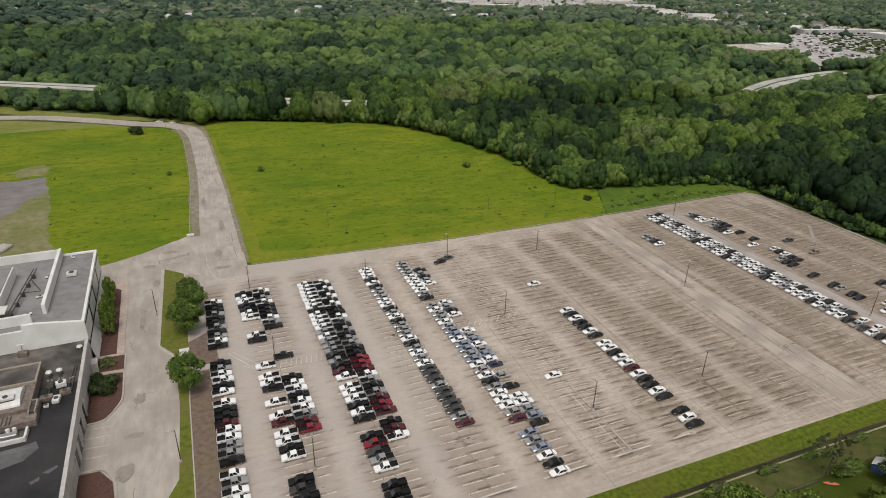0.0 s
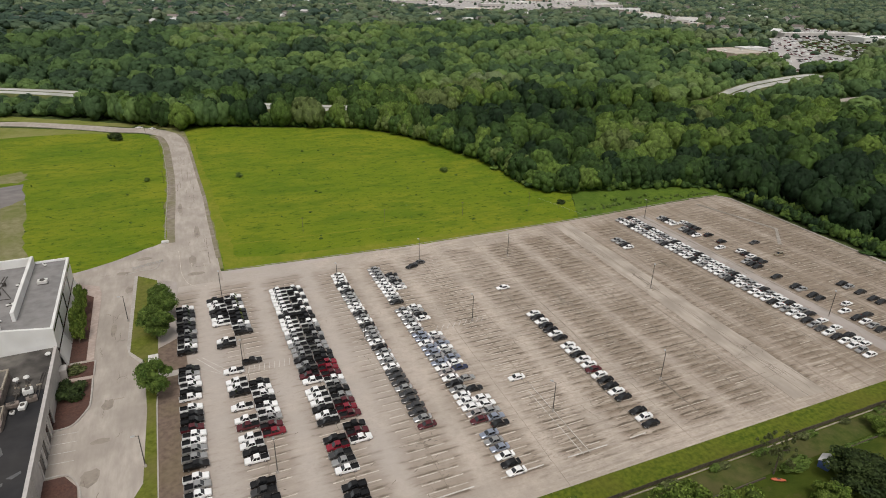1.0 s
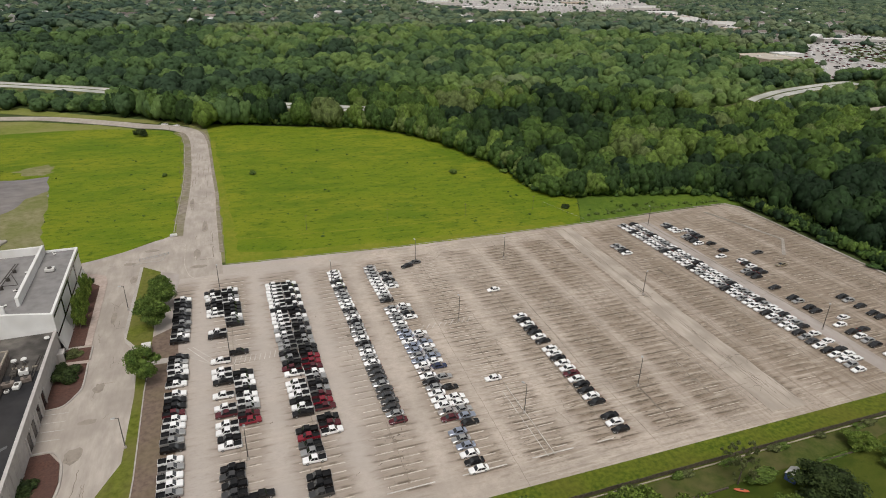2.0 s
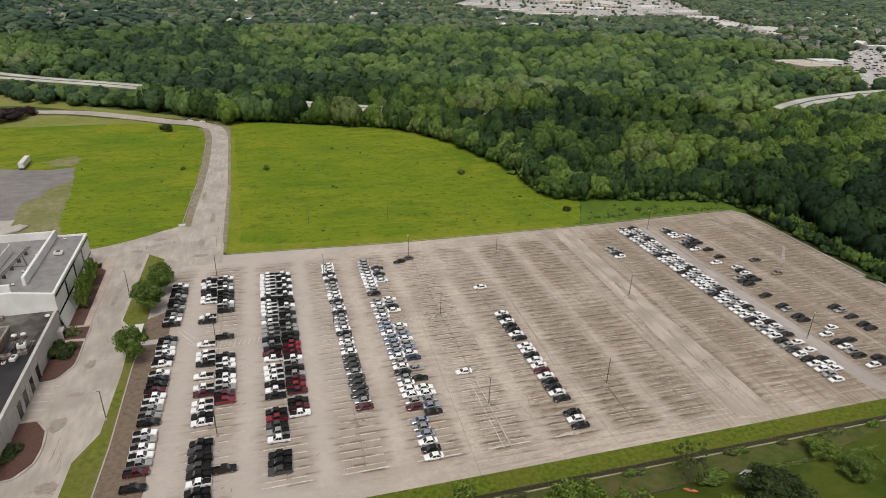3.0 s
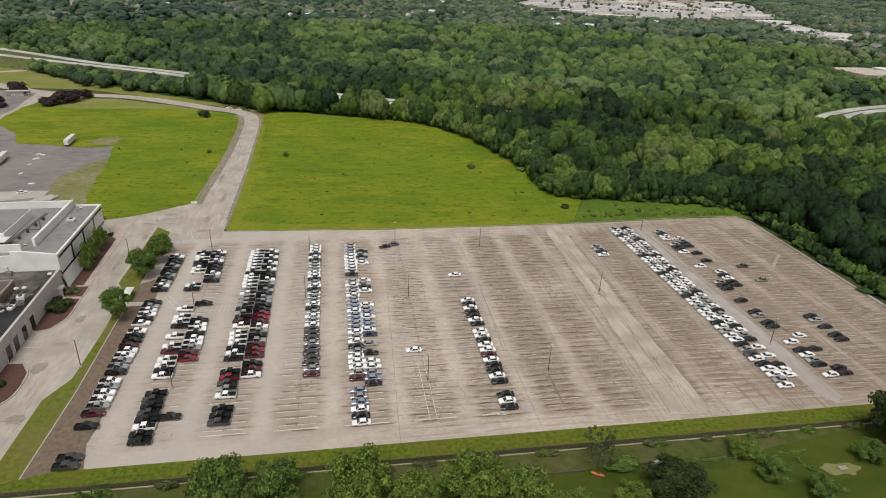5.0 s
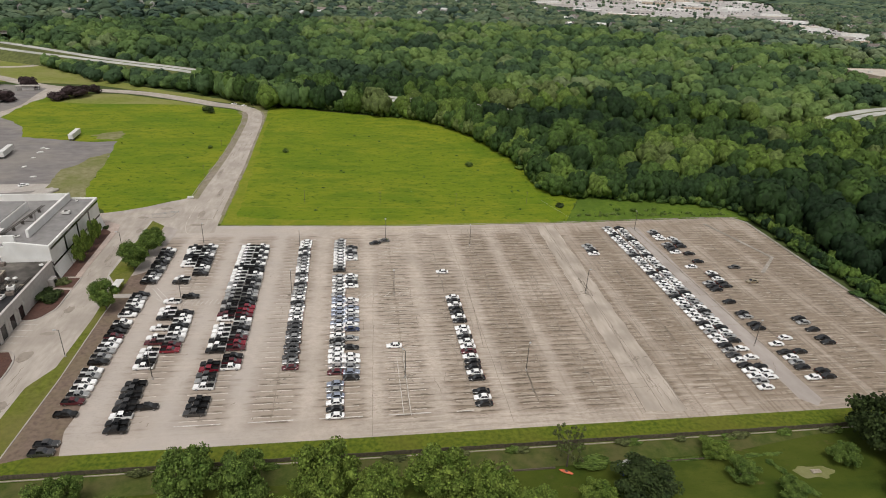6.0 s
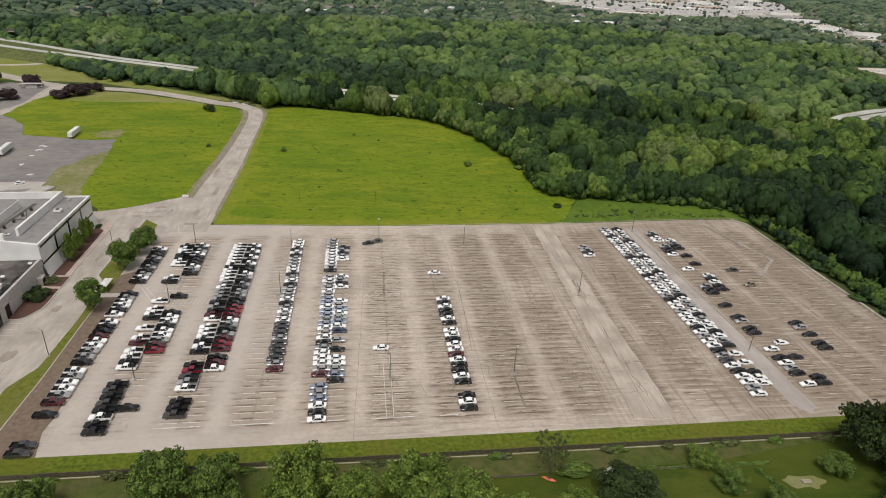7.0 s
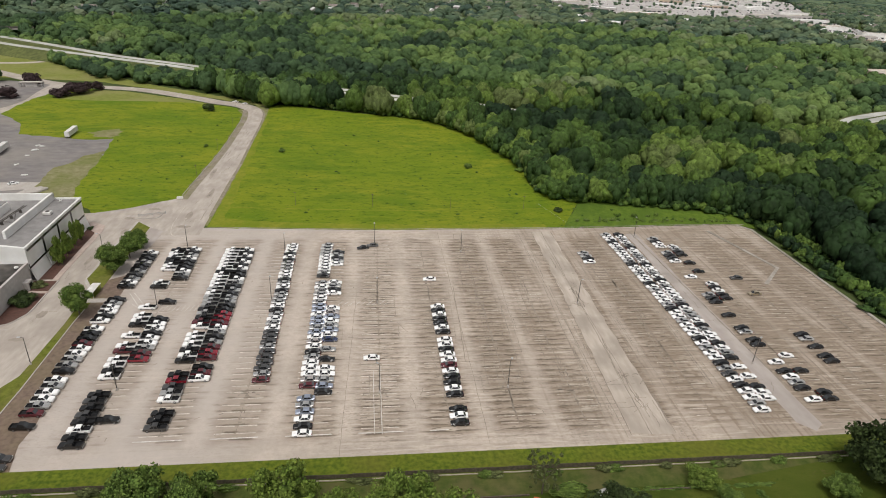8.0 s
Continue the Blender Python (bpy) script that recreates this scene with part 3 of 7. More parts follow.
sheet("mown_field", [(-160, 318), (-200, 368), (-243, 412), (-262, 448), (-310, 470), (-430, 545), (-520, 480), (-420, 380), (-280, 330)], -0.06, MOWN, "mown grass between road and slip road", "grass", 0.3)
put("ramp_road", mesh_of("ramp_road", *ribbon(bend([(-420, 405), (-330, 398), (-283, 400), (-262, 406), (-252, 418), (-256, 440)]), 9, 0.05, 0.3), ROAD), label="pale slip road towards the expressway", category="road", kind="structure")
sheet("cleared_ground", ragged([(-300, 470), (-262, 446), (-240, 430), (-232, 424), (-246, 420), (-258, 430), (-280, 448), (-306, 462)], 5, 1.5, 15), 0.1, WORN_GRASS, "bare pale ground below the expressway", "earth", 0.4)
sheet("side_yard", ragged([(-184, 236), (-181, 270), (-192, 298), (-232, 312), (-262, 300), (-275, 236)], 6, 1.0, 17), -0.02, GRAVEL, "grey paved yard round the open shed", "yard", 0.2)
put("side_road", mesh_of("side_road", *ribbon(BRANCH, 13, 0.03, 0.3), ROAD), label="pale side road into the gravel yard", category="road", kind="structure")
sheet("road_verge", ragged([(-24, 0), (-25, 100), (-27, 220), (-10, 244), (4, 240), (5, 150), (5, -2)], 6, 0.8, 12), -0.03, WORN_GRASS, "worn grass and gravel beside the road", "verge", 0.2)
sheet("service_drive", [(-62, -146), (-62, 12), (-52, 12), (-36, 19), (-19, 32), (-14, 32), (-14, -146)], -0.012, ROAD, "pale cracked asphalt service drive beside the building", "drive", 0.3)
sheet("grass_strip", [(-27.8, 2), (-28.3, -50), (-24.6, -56), (-24.3, -58.2), (-23.2, -80), (-23.5, -106), (-27.6, -115), (-28, -145), (-21.3, -143), (-20.5, -112), (-21.0, -79), (-20.6, -66), (-20.9, -40), (-21.4, -4)], 0.1, STRIP, "dry olive grass strip between drive and lot", "grass", 0.4)
sheet("sidewalk", [(-28.9, 2.5), (-29.3, -47), (-28.4, -52), (-24.8, -57.8), (-24.6, -56), (-28.3, -50), (-27.8, 2)], 0.14, CONCRETE, "pale concrete sidewalk at the drive", "sidewalk", 0.4)
sheet("mown_strip", ragged([(-167, 244), (-138, 240), (-100, 242), (-70, 240.5), (-42, 231), (-33, 226), (-50, 235), (-75, 253), (-125, 277), (-150, 281), (-168, 262)], 6, 0.5, 8), 0.075, MOWN, "paler mown grass along the road", "grass", 0.1)
sheet("mown_verge", ragged([(-40, 250), (-52, 258), (-82, 274), (-113, 292), (-150, 311), (-184, 332), (-220, 356), (-262, 378), (-330, 425), (-345, 455), (-280, 404), (-250, 399), (-218, 381), (-180, 360), (-150, 335), (-97, 296), (-60, 274), (-36, 258)], 6, 1.0, 9), 0.0, MOWN, "mown grass verge between road and trees", "grass", 0.3)
sheet("mown_verge", ragged([(-24, 244), (-14, 234), (-8, 238), (-12, 252), (-30, 262), (-36, 254)], 5, 0.6, 10), 0.0, MOWN, "mown grass verge at the road's bend", "grass", 0.3)
sheet("worn_grass", ragged([(-106, 147), (-90, 158), (-84, 142), (-88, 136), (-97, 137)], 3, 1.6, 11), 0.085, WORN_GRASS, "worn pale grass patch behind a trailer", "grass", 0.1)
sheet("concrete_apron", [(-135, 50), (-100, 52.4), (-89.6, 52.5), (-87.1, 44.8), (-85, 36), (-88.5, 34.4), (-92.9, 42.4), (-105, 39), (-135, 36)], 0.02, CONCRETE, "pale concrete apron in the gravel yard", "apron", 0.2)
patches = random.Random(31)
for x, y, l, w in ((-33, -88, 5, 2.2), (-32.5, -74, 3, 5), (-34.5, -100, 4, 6), (-31, -122, 5, 4), (-37, -129, 6, 5), (-33, 6, 5, 3), (-26, 17, 6, 3), (-30, -8, 3, 6), (-9, 9, 3, 10), (-6, 38, 2.5, 16), (-12, 70, 2, 14), (-33.5, -35, 2, 8), (-8, -3, 6, 3)):
    ring = [(x + math.cos(a) * l * patches.uniform(0.35, 0.6), y + math.sin(a) * w * patches.uniform(0.35, 0.6)) for a in [k * 0.524 for k in range(12)]]
    sheet("asphalt_patch", ring, 0.0 if x < -20 else 0.031, PATCH, "darker worn patch in the asphalt", "patch", 0.01)
sheet("lot_margin", [(-20.2, -50), (-21.2, -4), (-14.2, -8), (-15.6, -26), (-15.3, -50)], 0.012, LANE_GREY, "grey asphalt margin beside the lot", "pavement", 0.3)
put("edging", mesh_of("edging", *ribbon([(-21.2, -143), (-20.4, -112), (-20.9, -79), (-20.7, -70)], 0.28, 0.17, 0.3), CONCRETE), label="thin pale concrete edging between grass and earth", category="edging", kind="structure")
sheet("earth_strip", [(-21.3, -143), (-20.5, -112), (-21.0, -79), (-20.6, -66), (-20.8, -51), (-15.4, -47), (-12.9, -50), (-13.2, -58), (-12.5, -72), (-12.9, -85), (-11.8, -100), (-12.0, -112), (-10.2, -126), (-10.8, -133), (-8.6, -141.6), (-15.5, -143)], 0.05, DIRT, "bare brown earth strip along the lot", "earth", 0.35)
sheet("footpath", [(-23.3, -64.2), (-23.3, -66.8), (-15.3, -66.8), (-15.3, -64.2)], 0.13, CONCRETE, "short pale concrete path across the verge", "path", 0.2)
sheet("grass_bank", [(-60, -147.6), (260, -147.6), (262, -141), (249, -141), (-15.5, -141.5), (-28, -145), (-60, -145)], 0.08, BANK, "rough green grass bank along the lot", "grass", 0.4)
sheet("yard_lawn", [(-140, -147.6), (300, -147.6), (320, -420), (-140, -420)], 0.03, LAWN, "back garden lawns with worn patches", "lawn", 0.4)
sheet("worn_ground", [(-20, -149), (186, -149), (150, -154.5), (112, -155), (86, -155), (-20, -155)], 0.07, WORN_YARD, "bare worn ground behind the fence", "earth", 0.2)

HIGHWAY_POINTS = [(-620, 700), (-331, 502), (-251, 449), (-180, 404), (-90, 354), (-15, 295), (45, 261), (109, 230), (200, 200), (330, 176), (437, 187), (510, 217), (575, 236), (640, 249), (900, 290), (1300, 340)]
HIGHWAY, FINE = bend(HIGHWAY_POINTS), bend(HIGHWAY_POINTS, 24)


def ramp_up(v, lo, hi):
    t = min(1.0, max(0.0, (v - lo) / (hi - lo)))
    return t * t * (3 - 2 * t)


def deck(x):
    """Height of the expressway: on a bank to the west and before the stores, at grade in the woods between."""
    return 0.1 + 8.0 * (1 - ramp_up(x, 150, 250)) + 8.0 * ramp_up(x, 415, 465) - 8.0 * ramp_up(x, 635, 700)


def spread(x):
    """Half the distance between the carriageways, which part towards the west."""
    return 5.6 + 8.5 * (1 - ramp_up(x, -320, -150))


def alongside(line, off):
    """A line beside another, at an offset or at one that varies with x."""
    out = []
    for i, (x, y) in enumerate(line):
        a, b = line[max(i - 1, 0)], line[min(i + 1, len(line) - 1)]
        d = Vector((b[0] - a[0], b[1] - a[1])).normalized()
        gap = off(x) if callable(off) else off
        out.append((x - d.y * gap, y + d.x * gap))
    return out


for side in (-1, 1):
    v, f = ribbon(alongside(FINE, lambda x: side * spread(x)), 9.0, 0.0, 0.4)
    put("highway", mesh_of("highway", [(x, y, z + deck(x)) for x, y, z in v], f, HIGHWAY_PAVING), label="pale expressway carriageway on an embankment", category="highway", kind="structure")
v, f = ribbon(FINE, 1.8, 0.2, 0.4)
put("highway_median", mesh_of("highway_median", [(x, y, z + deck(x)) for x, y, z in v], f, VERGE), label="grass median of the expressway", category="grass", kind="structure")
v, f = [], []
for off, top in ((lambda x: -spread(x) - 20, False), (lambda x: -spread(x) - 7, True), (lambda x: spread(x) + 7, True), (lambda x: spread(x) + 20, False)):
    v += [(x, y, deck(x) - 0.1 if top else -0.6) for x, y in alongside(FINE, off)]
n = len(FINE)
for r in range(3):
    f += [(r * n + i, (r + 1) * n + i, (r + 1) * n + i + 1, r * n + i + 1) for i in range(n - 1)]
put("embankment", mesh_of("embankment", v, f, VERGE, True), label="grassy embankment under the expressway", category="embankment", kind="structure")
FAR_ROAD = bend([(520, 141), (545, 146), (600, 149), (700, 149), (1000, 140)])
put("far_road", mesh_of("far_road", *ribbon(FAR_ROAD, 8, 6.0, 6.6), ROAD), label="pale road beyond the woods", category="road", kind="structure")

# worn stall rows, seams and lines of the lot
MODULES = [2.5 + 17.75 * k for k in range(14)]
sheet("resurfaced_lane", ragged([(183.6, -136), (187, -139.5), (190.3, -137), (189.8, -12), (184.6, -12)], 5, 0.35, 71), 0.021, LANE_GREY, "smoother grey lane between car rows", "lane", 0.012)
sheet("resurfaced_lane", ragged([(137.2, -137.5), (148.5, -138.5), (150.5, -9), (142.4, -9)], 4, 0.4, 72), 0.02, BAND, "paler resurfaced lane across the lot", "lane", 0.012)


def stripe(verts, faces, x0, y0, x1, y1, w, z):
    d = Vector((x1 - x0, y1 - y0)).normalized()
    s = Vector((-d.y, d.x)) * w / 2
    n = len(verts)
    verts += [(x0 + s.x, y0 + s.y, z), (x0 - s.x, y0 - s.y, z), (x1 - s.x, y1 - s.y, z), (x1 + s.x, y1 + s.y, z)]
    faces.append((n, n + 1, n + 2, n + 3))


PITCH = 2.65
verts, faces = [], []
rnd = random.Random(4)
for k, c in enumerate(MODULES):
    y = -20.5 if k < 13 else -62
    while y > -134:
        if not (137 < c < 150):
            for side in (-1, 1):
                if rnd.random() < (0.96 if k < 5 else 0.25):
                    a, b = rnd.uniform(0.1, 0.8), rnd.uniform(4.4, 5.4)
                    stripe(verts, faces, c + side * a, y, c + side * b, y + rnd.uniform(-0.05, 0.05), 0.32 if k < 5 else 0.2, 0.026)
        y -= PITCH
put("stall_lines", mesh_of("stall_lines", verts, faces, PAINT), label="faded white painted parking stall lines", category="markings", kind="stuff")
verts, faces = [], []
for k, c in enumerate(MODULES[:11]):
    if k in (1, 2, 3, 4):
        stripe(verts, faces, c - 5.6, -133.5, c + 5.6, -133.4, 0.36, 0.03)
stripe(verts, faces, MODULES[5] - 5.4, -133.5, MODULES[5] - 0.6, -133.4, 0.3, 0.03)
for k in (4,):
    stripe(verts, faces, MODULES[k] - 1.6, -134, MODULES[k] - 1.8, -108, 0.16, 0.03)
    stripe(verts, faces, MODULES[k] + 0.3, -134, MODULES[k] + 0.1, -104, 0.2, 0.03)
for i in range(9):
    stripe(verts, faces, 59.5 + i * 2.0, -71.2, 61.5 + i * 2.0, -68.6, 0.16, 0.03)
    stripe(verts, faces, 2.5 + i * 1.4, -73, 3.2 + i * 1.4, -69.5, 0.16, 0.03)
stripe(verts, faces, -10.5, -60.5, -3.5, -71.5, 0.22, 0.03)
stripe(verts, faces, -9.0, -60.5, -2.0, -70.5, 0.18, 0.03)
stripe(verts, faces, -9.5, -66.0, -3.5, -71.5, 0.18, 0.03)
verts_j, faces_j = [], []
for x, y in ((-9.5, 5.0), (-5.0, 3.6)):  # two worn turn arrows
    stripe(verts_j, faces_j, x, y - 1.6, x, y + 1.0, 0.22, 0.05)
    stripe(verts_j, faces_j, x - 0.55, y + 0.5, x, y + 1.5, 0.22, 0.052)
    stripe(verts_j, faces_j, x + 0.55, y + 0.5, x, y + 1.5, 0.22, 0.054)
bow = bend([(-13.7, 20), (-13.4, 10), (-13.0, -2), (-10.3, -12), (-4.8, -14.6)], 5)
for a, b in zip(bow, bow[1:]):
    stripe(verts_j, faces_j, *a, *b, 0.2, 0.048)
put("junction_lines", mesh_of("junction_lines", verts_j, faces_j, PAINT), label="worn white arrows and a curved line at the junction", category="markings", kind="stuff")
put("kerb", mesh_of("kerb", *ribbon(bend([(-32.2, 4.6), (-27, 6.2), (-22, 6.4), (-20.4, 12.8)], 4), 0.5, 0.17, 0.3), CONCRETE), label="pale concrete kerb at the junction", category="kerb", kind="structure")
put("end_lines", mesh_of("end_lines", verts, faces, FRESH_PAINT), label="white painted end lines and hatching", category="markings", kind="stuff")
verts, faces = [], []
rnd = random.Random(11)


def crack(x, y, x1, y1, w, wander, steps):
    line = []
    for i in range(steps + 1):
        t = i / steps
        line.append((x + (x1 - x) * t + rnd.uniform(-wander, wander), y + (y1 - y) * t + rnd.uniform(-wander, wander)))
    v, f = ribbon(line, w * rnd.uniform(0.7, 1.3), 0.034)
    n = len(verts)
    verts.extend(v)
    faces.extend(tuple(i + n for i in q) for q in f)


for k, c in enumerate(MODULES):
    crack(c, -132, c + rnd.uniform(-0.3, 0.3), -22 if k < 13 else -70, 0.12 if k < 4 else 0.2, 0.12, 40)
    for i in range(7 if k > 4 else 0):
        y, q = rnd.uniform(-130, -36), c + rnd.uniform(-1.0, 1.0)
        crack(q, y, q + 0.3, y + rnd.uniform(4, 12), 0.32, 0.3, 10)
    if k % 2 == 1 and k > 4:
        crack(c + 8.9, -139, c + 8.7, -10, 0.14, 0.1, 40)
for x, x1 in ((136.9, 142.0), (148.8, 150.9), (142.2, 146.5)):
    crack(x, -138, x1, -9, 0.20, 0.10, 60)
    for i in range(4):
        y = rnd.uniform(-136, -24)
        q = x + (x1 - x) * (y + 138) / 129 + rnd.uniform(-0.9, 0.9)
        crack(q, y, q + 0.5, y + rnd.uniform(5, 12), 0.13, 0.12, 12)
for i in range(26):
    x, y = rnd.uniform(-36, -29), rnd.uniform(-135, 12)
    a, l = rnd.choice((0, 1.57, 1.57, rnd.uniform(0, 3))), rnd.uniform(2, 9)
    crack(x, y, min(-28.6, x + math.cos(a) * l), y + math.sin(a) * l, 0.13, 0.3, 8)
for i in range(40):
    y = rnd.uniform(0, 200)
    x = -7.5 - y * 0.02 + rnd.uniform(-6, 6)
    a, l = rnd.choice((0, 1.57, 1.6, 1.5)), rnd.uniform(3, 14)
    crack(x, y, min(-2, x + math.cos(a) * min(l, 5)), y + math.sin(a) * l, 0.22, 0.2, 8)
for i in range(64):
    x = rnd.choice((rnd.uniform(92, 138), rnd.uniform(150, 174), rnd.uniform(196, 240)))
    y, l = rnd.uniform(-136, -40), rnd.uniform(14, 60)
    crack(x, y, x + l * 0.04, min(-12, y + l), 0.16, 0.16, 24)
crack(63.5, -141, 66.2, -60, 0.14, 0.12, 40)
crack(190.5, -120, 187.5, -10, 0.5, 0.15, 50)
for i in range(260):
    x, y = rnd.uniform(60, 240), rnd.uniform(-136, -16)
    a = rnd.choice((0, 0, 1.57, rnd.uniform(0, 3.1)))
    l = rnd.uniform(3, 12)
    crack(x, y, x + math.cos(a) * l, y + math.sin(a) * l, 0.12, 0.25, 8)
for x, y in ((73.3, -118), (108.9, -117.3), (143.3, -72.4), (37.5, -116), (37, -68), (73, -70), (146, -113), (126, -120), (109, -70)):
    for i in range(16):
        a, l = rnd.uniform(0, 6.28), rnd.uniform(0.5, 5)
        px, py = x + math.cos(a) * l, y + math.sin(a) * l * 0.4
        crack(px, py, px + rnd.uniform(-1.6, 1.6), py + rnd.uniform(-0.3, 0.3), 0.32, 0.15, 4)
for k in range(6):  # crumbs of broken asphalt and litter in the near stalls
    for i in range(75):
        x, y, a = MODULES[k] + rnd.gauss(0, 3.0), rnd.uniform(-134, -24), rnd.choice((0, 0, 1.57, 0.6))
        l = rnd.uniform(0.3, 1.5)
        crack(x, y, x + math.cos(a) * l, y + math.sin(a) * l, 0.17, 0.12, 3)
put("tar_seams", mesh_of("tar_seams", verts, faces, TAR), label="dark cracks and tar seams in the asphalt", category="cracks", kind="stuff")
# timber and concrete guides on the far corner of the lot
v, f = ribbon([(225.5, -9), (235.9, -46.6), (222.6, -60)], 1.5, 0.16, 0.16)
put("traffic_island", mesh_of("traffic_island", v, f, OLD_KERB), label="narrow pale concrete traffic island", category="island", kind="structure")
v, f = ribbon([(243.5, -2), (247.9, -8), (247.5, -45), (247.4, -95), (249.4, -141)], 1.3, 0.28, 0.4)
put("kerb", mesh_of("kerb", v, f, OLD_KERB), label="pale concrete kerb along the lot's wooded edge", category="kerb", kind="structure")
v, f = ribbon([(247.5, -1.4), (226, -1.0), (151, -4.8), (73, -6.3), (1.6, -4.0)], 0.3, 0.13, 0.3)
put("kerb", mesh_of("kerb", v, f, OLD_KERB), label="low concrete kerb between lot and meadow", category="kerb", kind="structure")

# ---- vehicles ----
def loft(sections):
    """A hull through sections (x, low, high, half width at the sill, half width at the top)."""
    verts, faces, n = [], [], 8
    for x, lo, hi, w, wt_ in sections:
        c = min(0.09, (hi - lo) * 0.25)
        verts += [(x, -w * 0.92, lo), (x, w * 0.92, lo), (x, w, lo + c), (x, w, hi - 1.6 * c), (x, wt_, hi), (x, -wt_, hi), (x, -w, hi - 1.6 * c), (x, -w, lo + c)]
    for i in range(len(sections) - 1):
        for k in range(n):
            a, b = i * n + k, i * n + (k + 1) % n
            faces.append((a, b, b + n, a + n))
    faces += [tuple(range(n)), tuple(range(len(verts) - 1, len(verts) - n - 1, -1))]
    return verts, faces


def frustum(front0, back0, w0, z0, front1, back1, w1, z1):
    v = [(front0, -w0, z0), (front0, w0, z0), (back0, w0, z0), (back0, -w0, z0), (front1, -w1, z1), (front1, w1, z1), (back1, w1, z1), (back1, -w1, z1)]
    f = [(0, 1, 5, 4), (1, 2, 6, 5), (2, 3, 7, 6), (3, 0, 4, 7), (4, 5, 6, 7)]
    return v, f


def pane(corners, shrink_u, shrink_v0, shrink_v1, proud, cut=None):
    """A thin curved-edge pane on a sloping face: corners run low, low, high, high."""
    a, b, c, d = [Vector(p) for p in corners]
    at = lambda u, v: (a.lerp(b, u)).lerp(d.lerp(c, u), v)
    n = (b - a).cross(d - a).normalized() * proud
    ends = cut or [(shrink_u, 1 - shrink_u)]
    verts, faces = [], []
    for u0, u1 in ends:
        k = len(verts)
        q = [at(u0, shrink_v0), at(u1, shrink_v0), at(u1 - 0.02, 1 - shrink_v1), at(u0 + 0.02, 1 - shrink_v1)]
        verts += [tuple(p + n) for p in q] + [tuple(p - n) for p in q]
        faces += [(k, k + 1, k + 2, k + 3)] + [(k + i, k + 4 + i, k + 4 + (i + 1) % 4, k + (i + 1) % 4) for i in range(4)]
    return verts, faces


def wheel_mesh(r, w):
    """A tyre with a bevelled shoulder and a dished rim."""
    verts, faces, slots, n = [], [], [], 8
    rings = [(0.0, -w / 2 + 0.04), (0.64 * r, -w / 2), (0.94 * r, -w / 2), (r, -w / 2 + 0.05), (r, w / 2 - 0.05), (0.94 * r, w / 2), (0.64 * r, w / 2), (0.0, w / 2 - 0.04)]
    for q, y in rings:
        for k in range(n):
            a = 2 * math.pi * k / n
            verts.append((max(q, 0.001) * math.cos(a), y, max(q, 0.001) * math.sin(a)))
    for i in range(len(rings) - 1):
        for k in range(n):
            faces.append((i * n + k, i * n + (k + 1) % n, (i + 1) * n + (k + 1) % n, (i + 1) * n + k))
            slots.append(0 if 1 <= i <= 5 else 1)
    return mesh_of("wheel", verts, faces, [TYRE, RIM], True, slots)


def add(parent, name, vf, mat, label="", smooth=False):
    bm = bmesh.new()
    vs = [bm.verts.new(v) for v in vf[0]]
    for f in vf[1]:
        bm.faces.new([vs[i] for i in f])
    return part(name, bm, mat, parent, label, smooth)


def join(*lists):
    verts, faces = [], []
    for v, f in lists:
        n = len(verts)
        verts += v
        faces += [tuple(i + n for i in q) for q in f]
    return verts, faces


def tub(x0, x1, w, z0, z1, wall, floor):
    """An open load bed in one piece: outer box, rim, inner walls and floor."""
    o = [(x0, -w), (x1, -w), (x1, w), (x0, w)]
    i = [(x0 + wall, -w + wall), (x1 - wall * 0.3, -w + wall), (x1 - wall * 0.3, w - wall), (x0 + wall, w - wall)]
    v = [(*p, z0) for p in o] + [(*p, z1) for p in o] + [(*p, z1) for p in i] + [(*p, floor) for p in i]
    f = [(3, 2, 1, 0), (12, 13, 14, 15)]
    for k in range(4):
        j = (k + 1) % 4
        f += [(k, j, j + 4, k + 4), (k + 4, j + 4, j + 8, k + 8), (k + 8, j + 8, j + 12, k + 12)]
    return v, f


def lining(x0, x1, w, z1, floor):
    """A thin open tray."""
    i = [(x0, -w), (x1, -w), (x1, w), (x0, w)]
    v = [(*p, z1) for p in i] + [(*p, floor) for p in i]
    f = [(4, 5, 6, 7)]
    for k in range(4):
        j = (k + 1) % 4
        f.append((k, j, j + 4, k + 4))
    return v, f


def slab(x0, x1, y0, y1, z0, z1):
    v = [(x0, y0, z0), (x1, y0, z0), (x1, y1, z0), (x0, y1, z0), (x0, y0, z1), (x1, y0, z1), (x1, y1, z1), (x0, y1, z1)]
    return v, [(3, 2, 1, 0), (4, 5, 6, 7), (0, 1, 5, 4), (1, 2, 6, 5), (2, 3, 7, 6), (3, 0, 4, 7)]


TRUCK_WHEEL, CAR_WHEEL = wheel_mesh(0.40, 0.28), wheel_mesh(0.33, 0.23)


def glass_set(ob, cab, doors, front=None):
    v, f = cab
    names = ("windshield", "side_window", "rear_window", "side_window")
    for i, name in enumerate(names):
        q = [v[k] for k in f[i]]
        cut = None if i % 2 == 0 else (doors if i == 1 else [(1 - b, 1 - a) for a, b in reversed(doors)])
        add(ob, name, pane(q, 0.04, 0.05, 0.05, 0.012, cut), front if front and i % 2 == 0 else GLASS_DARK)


MIDSIZE = Matrix.Diagonal((0.93, 0.91, 0.94, 1))


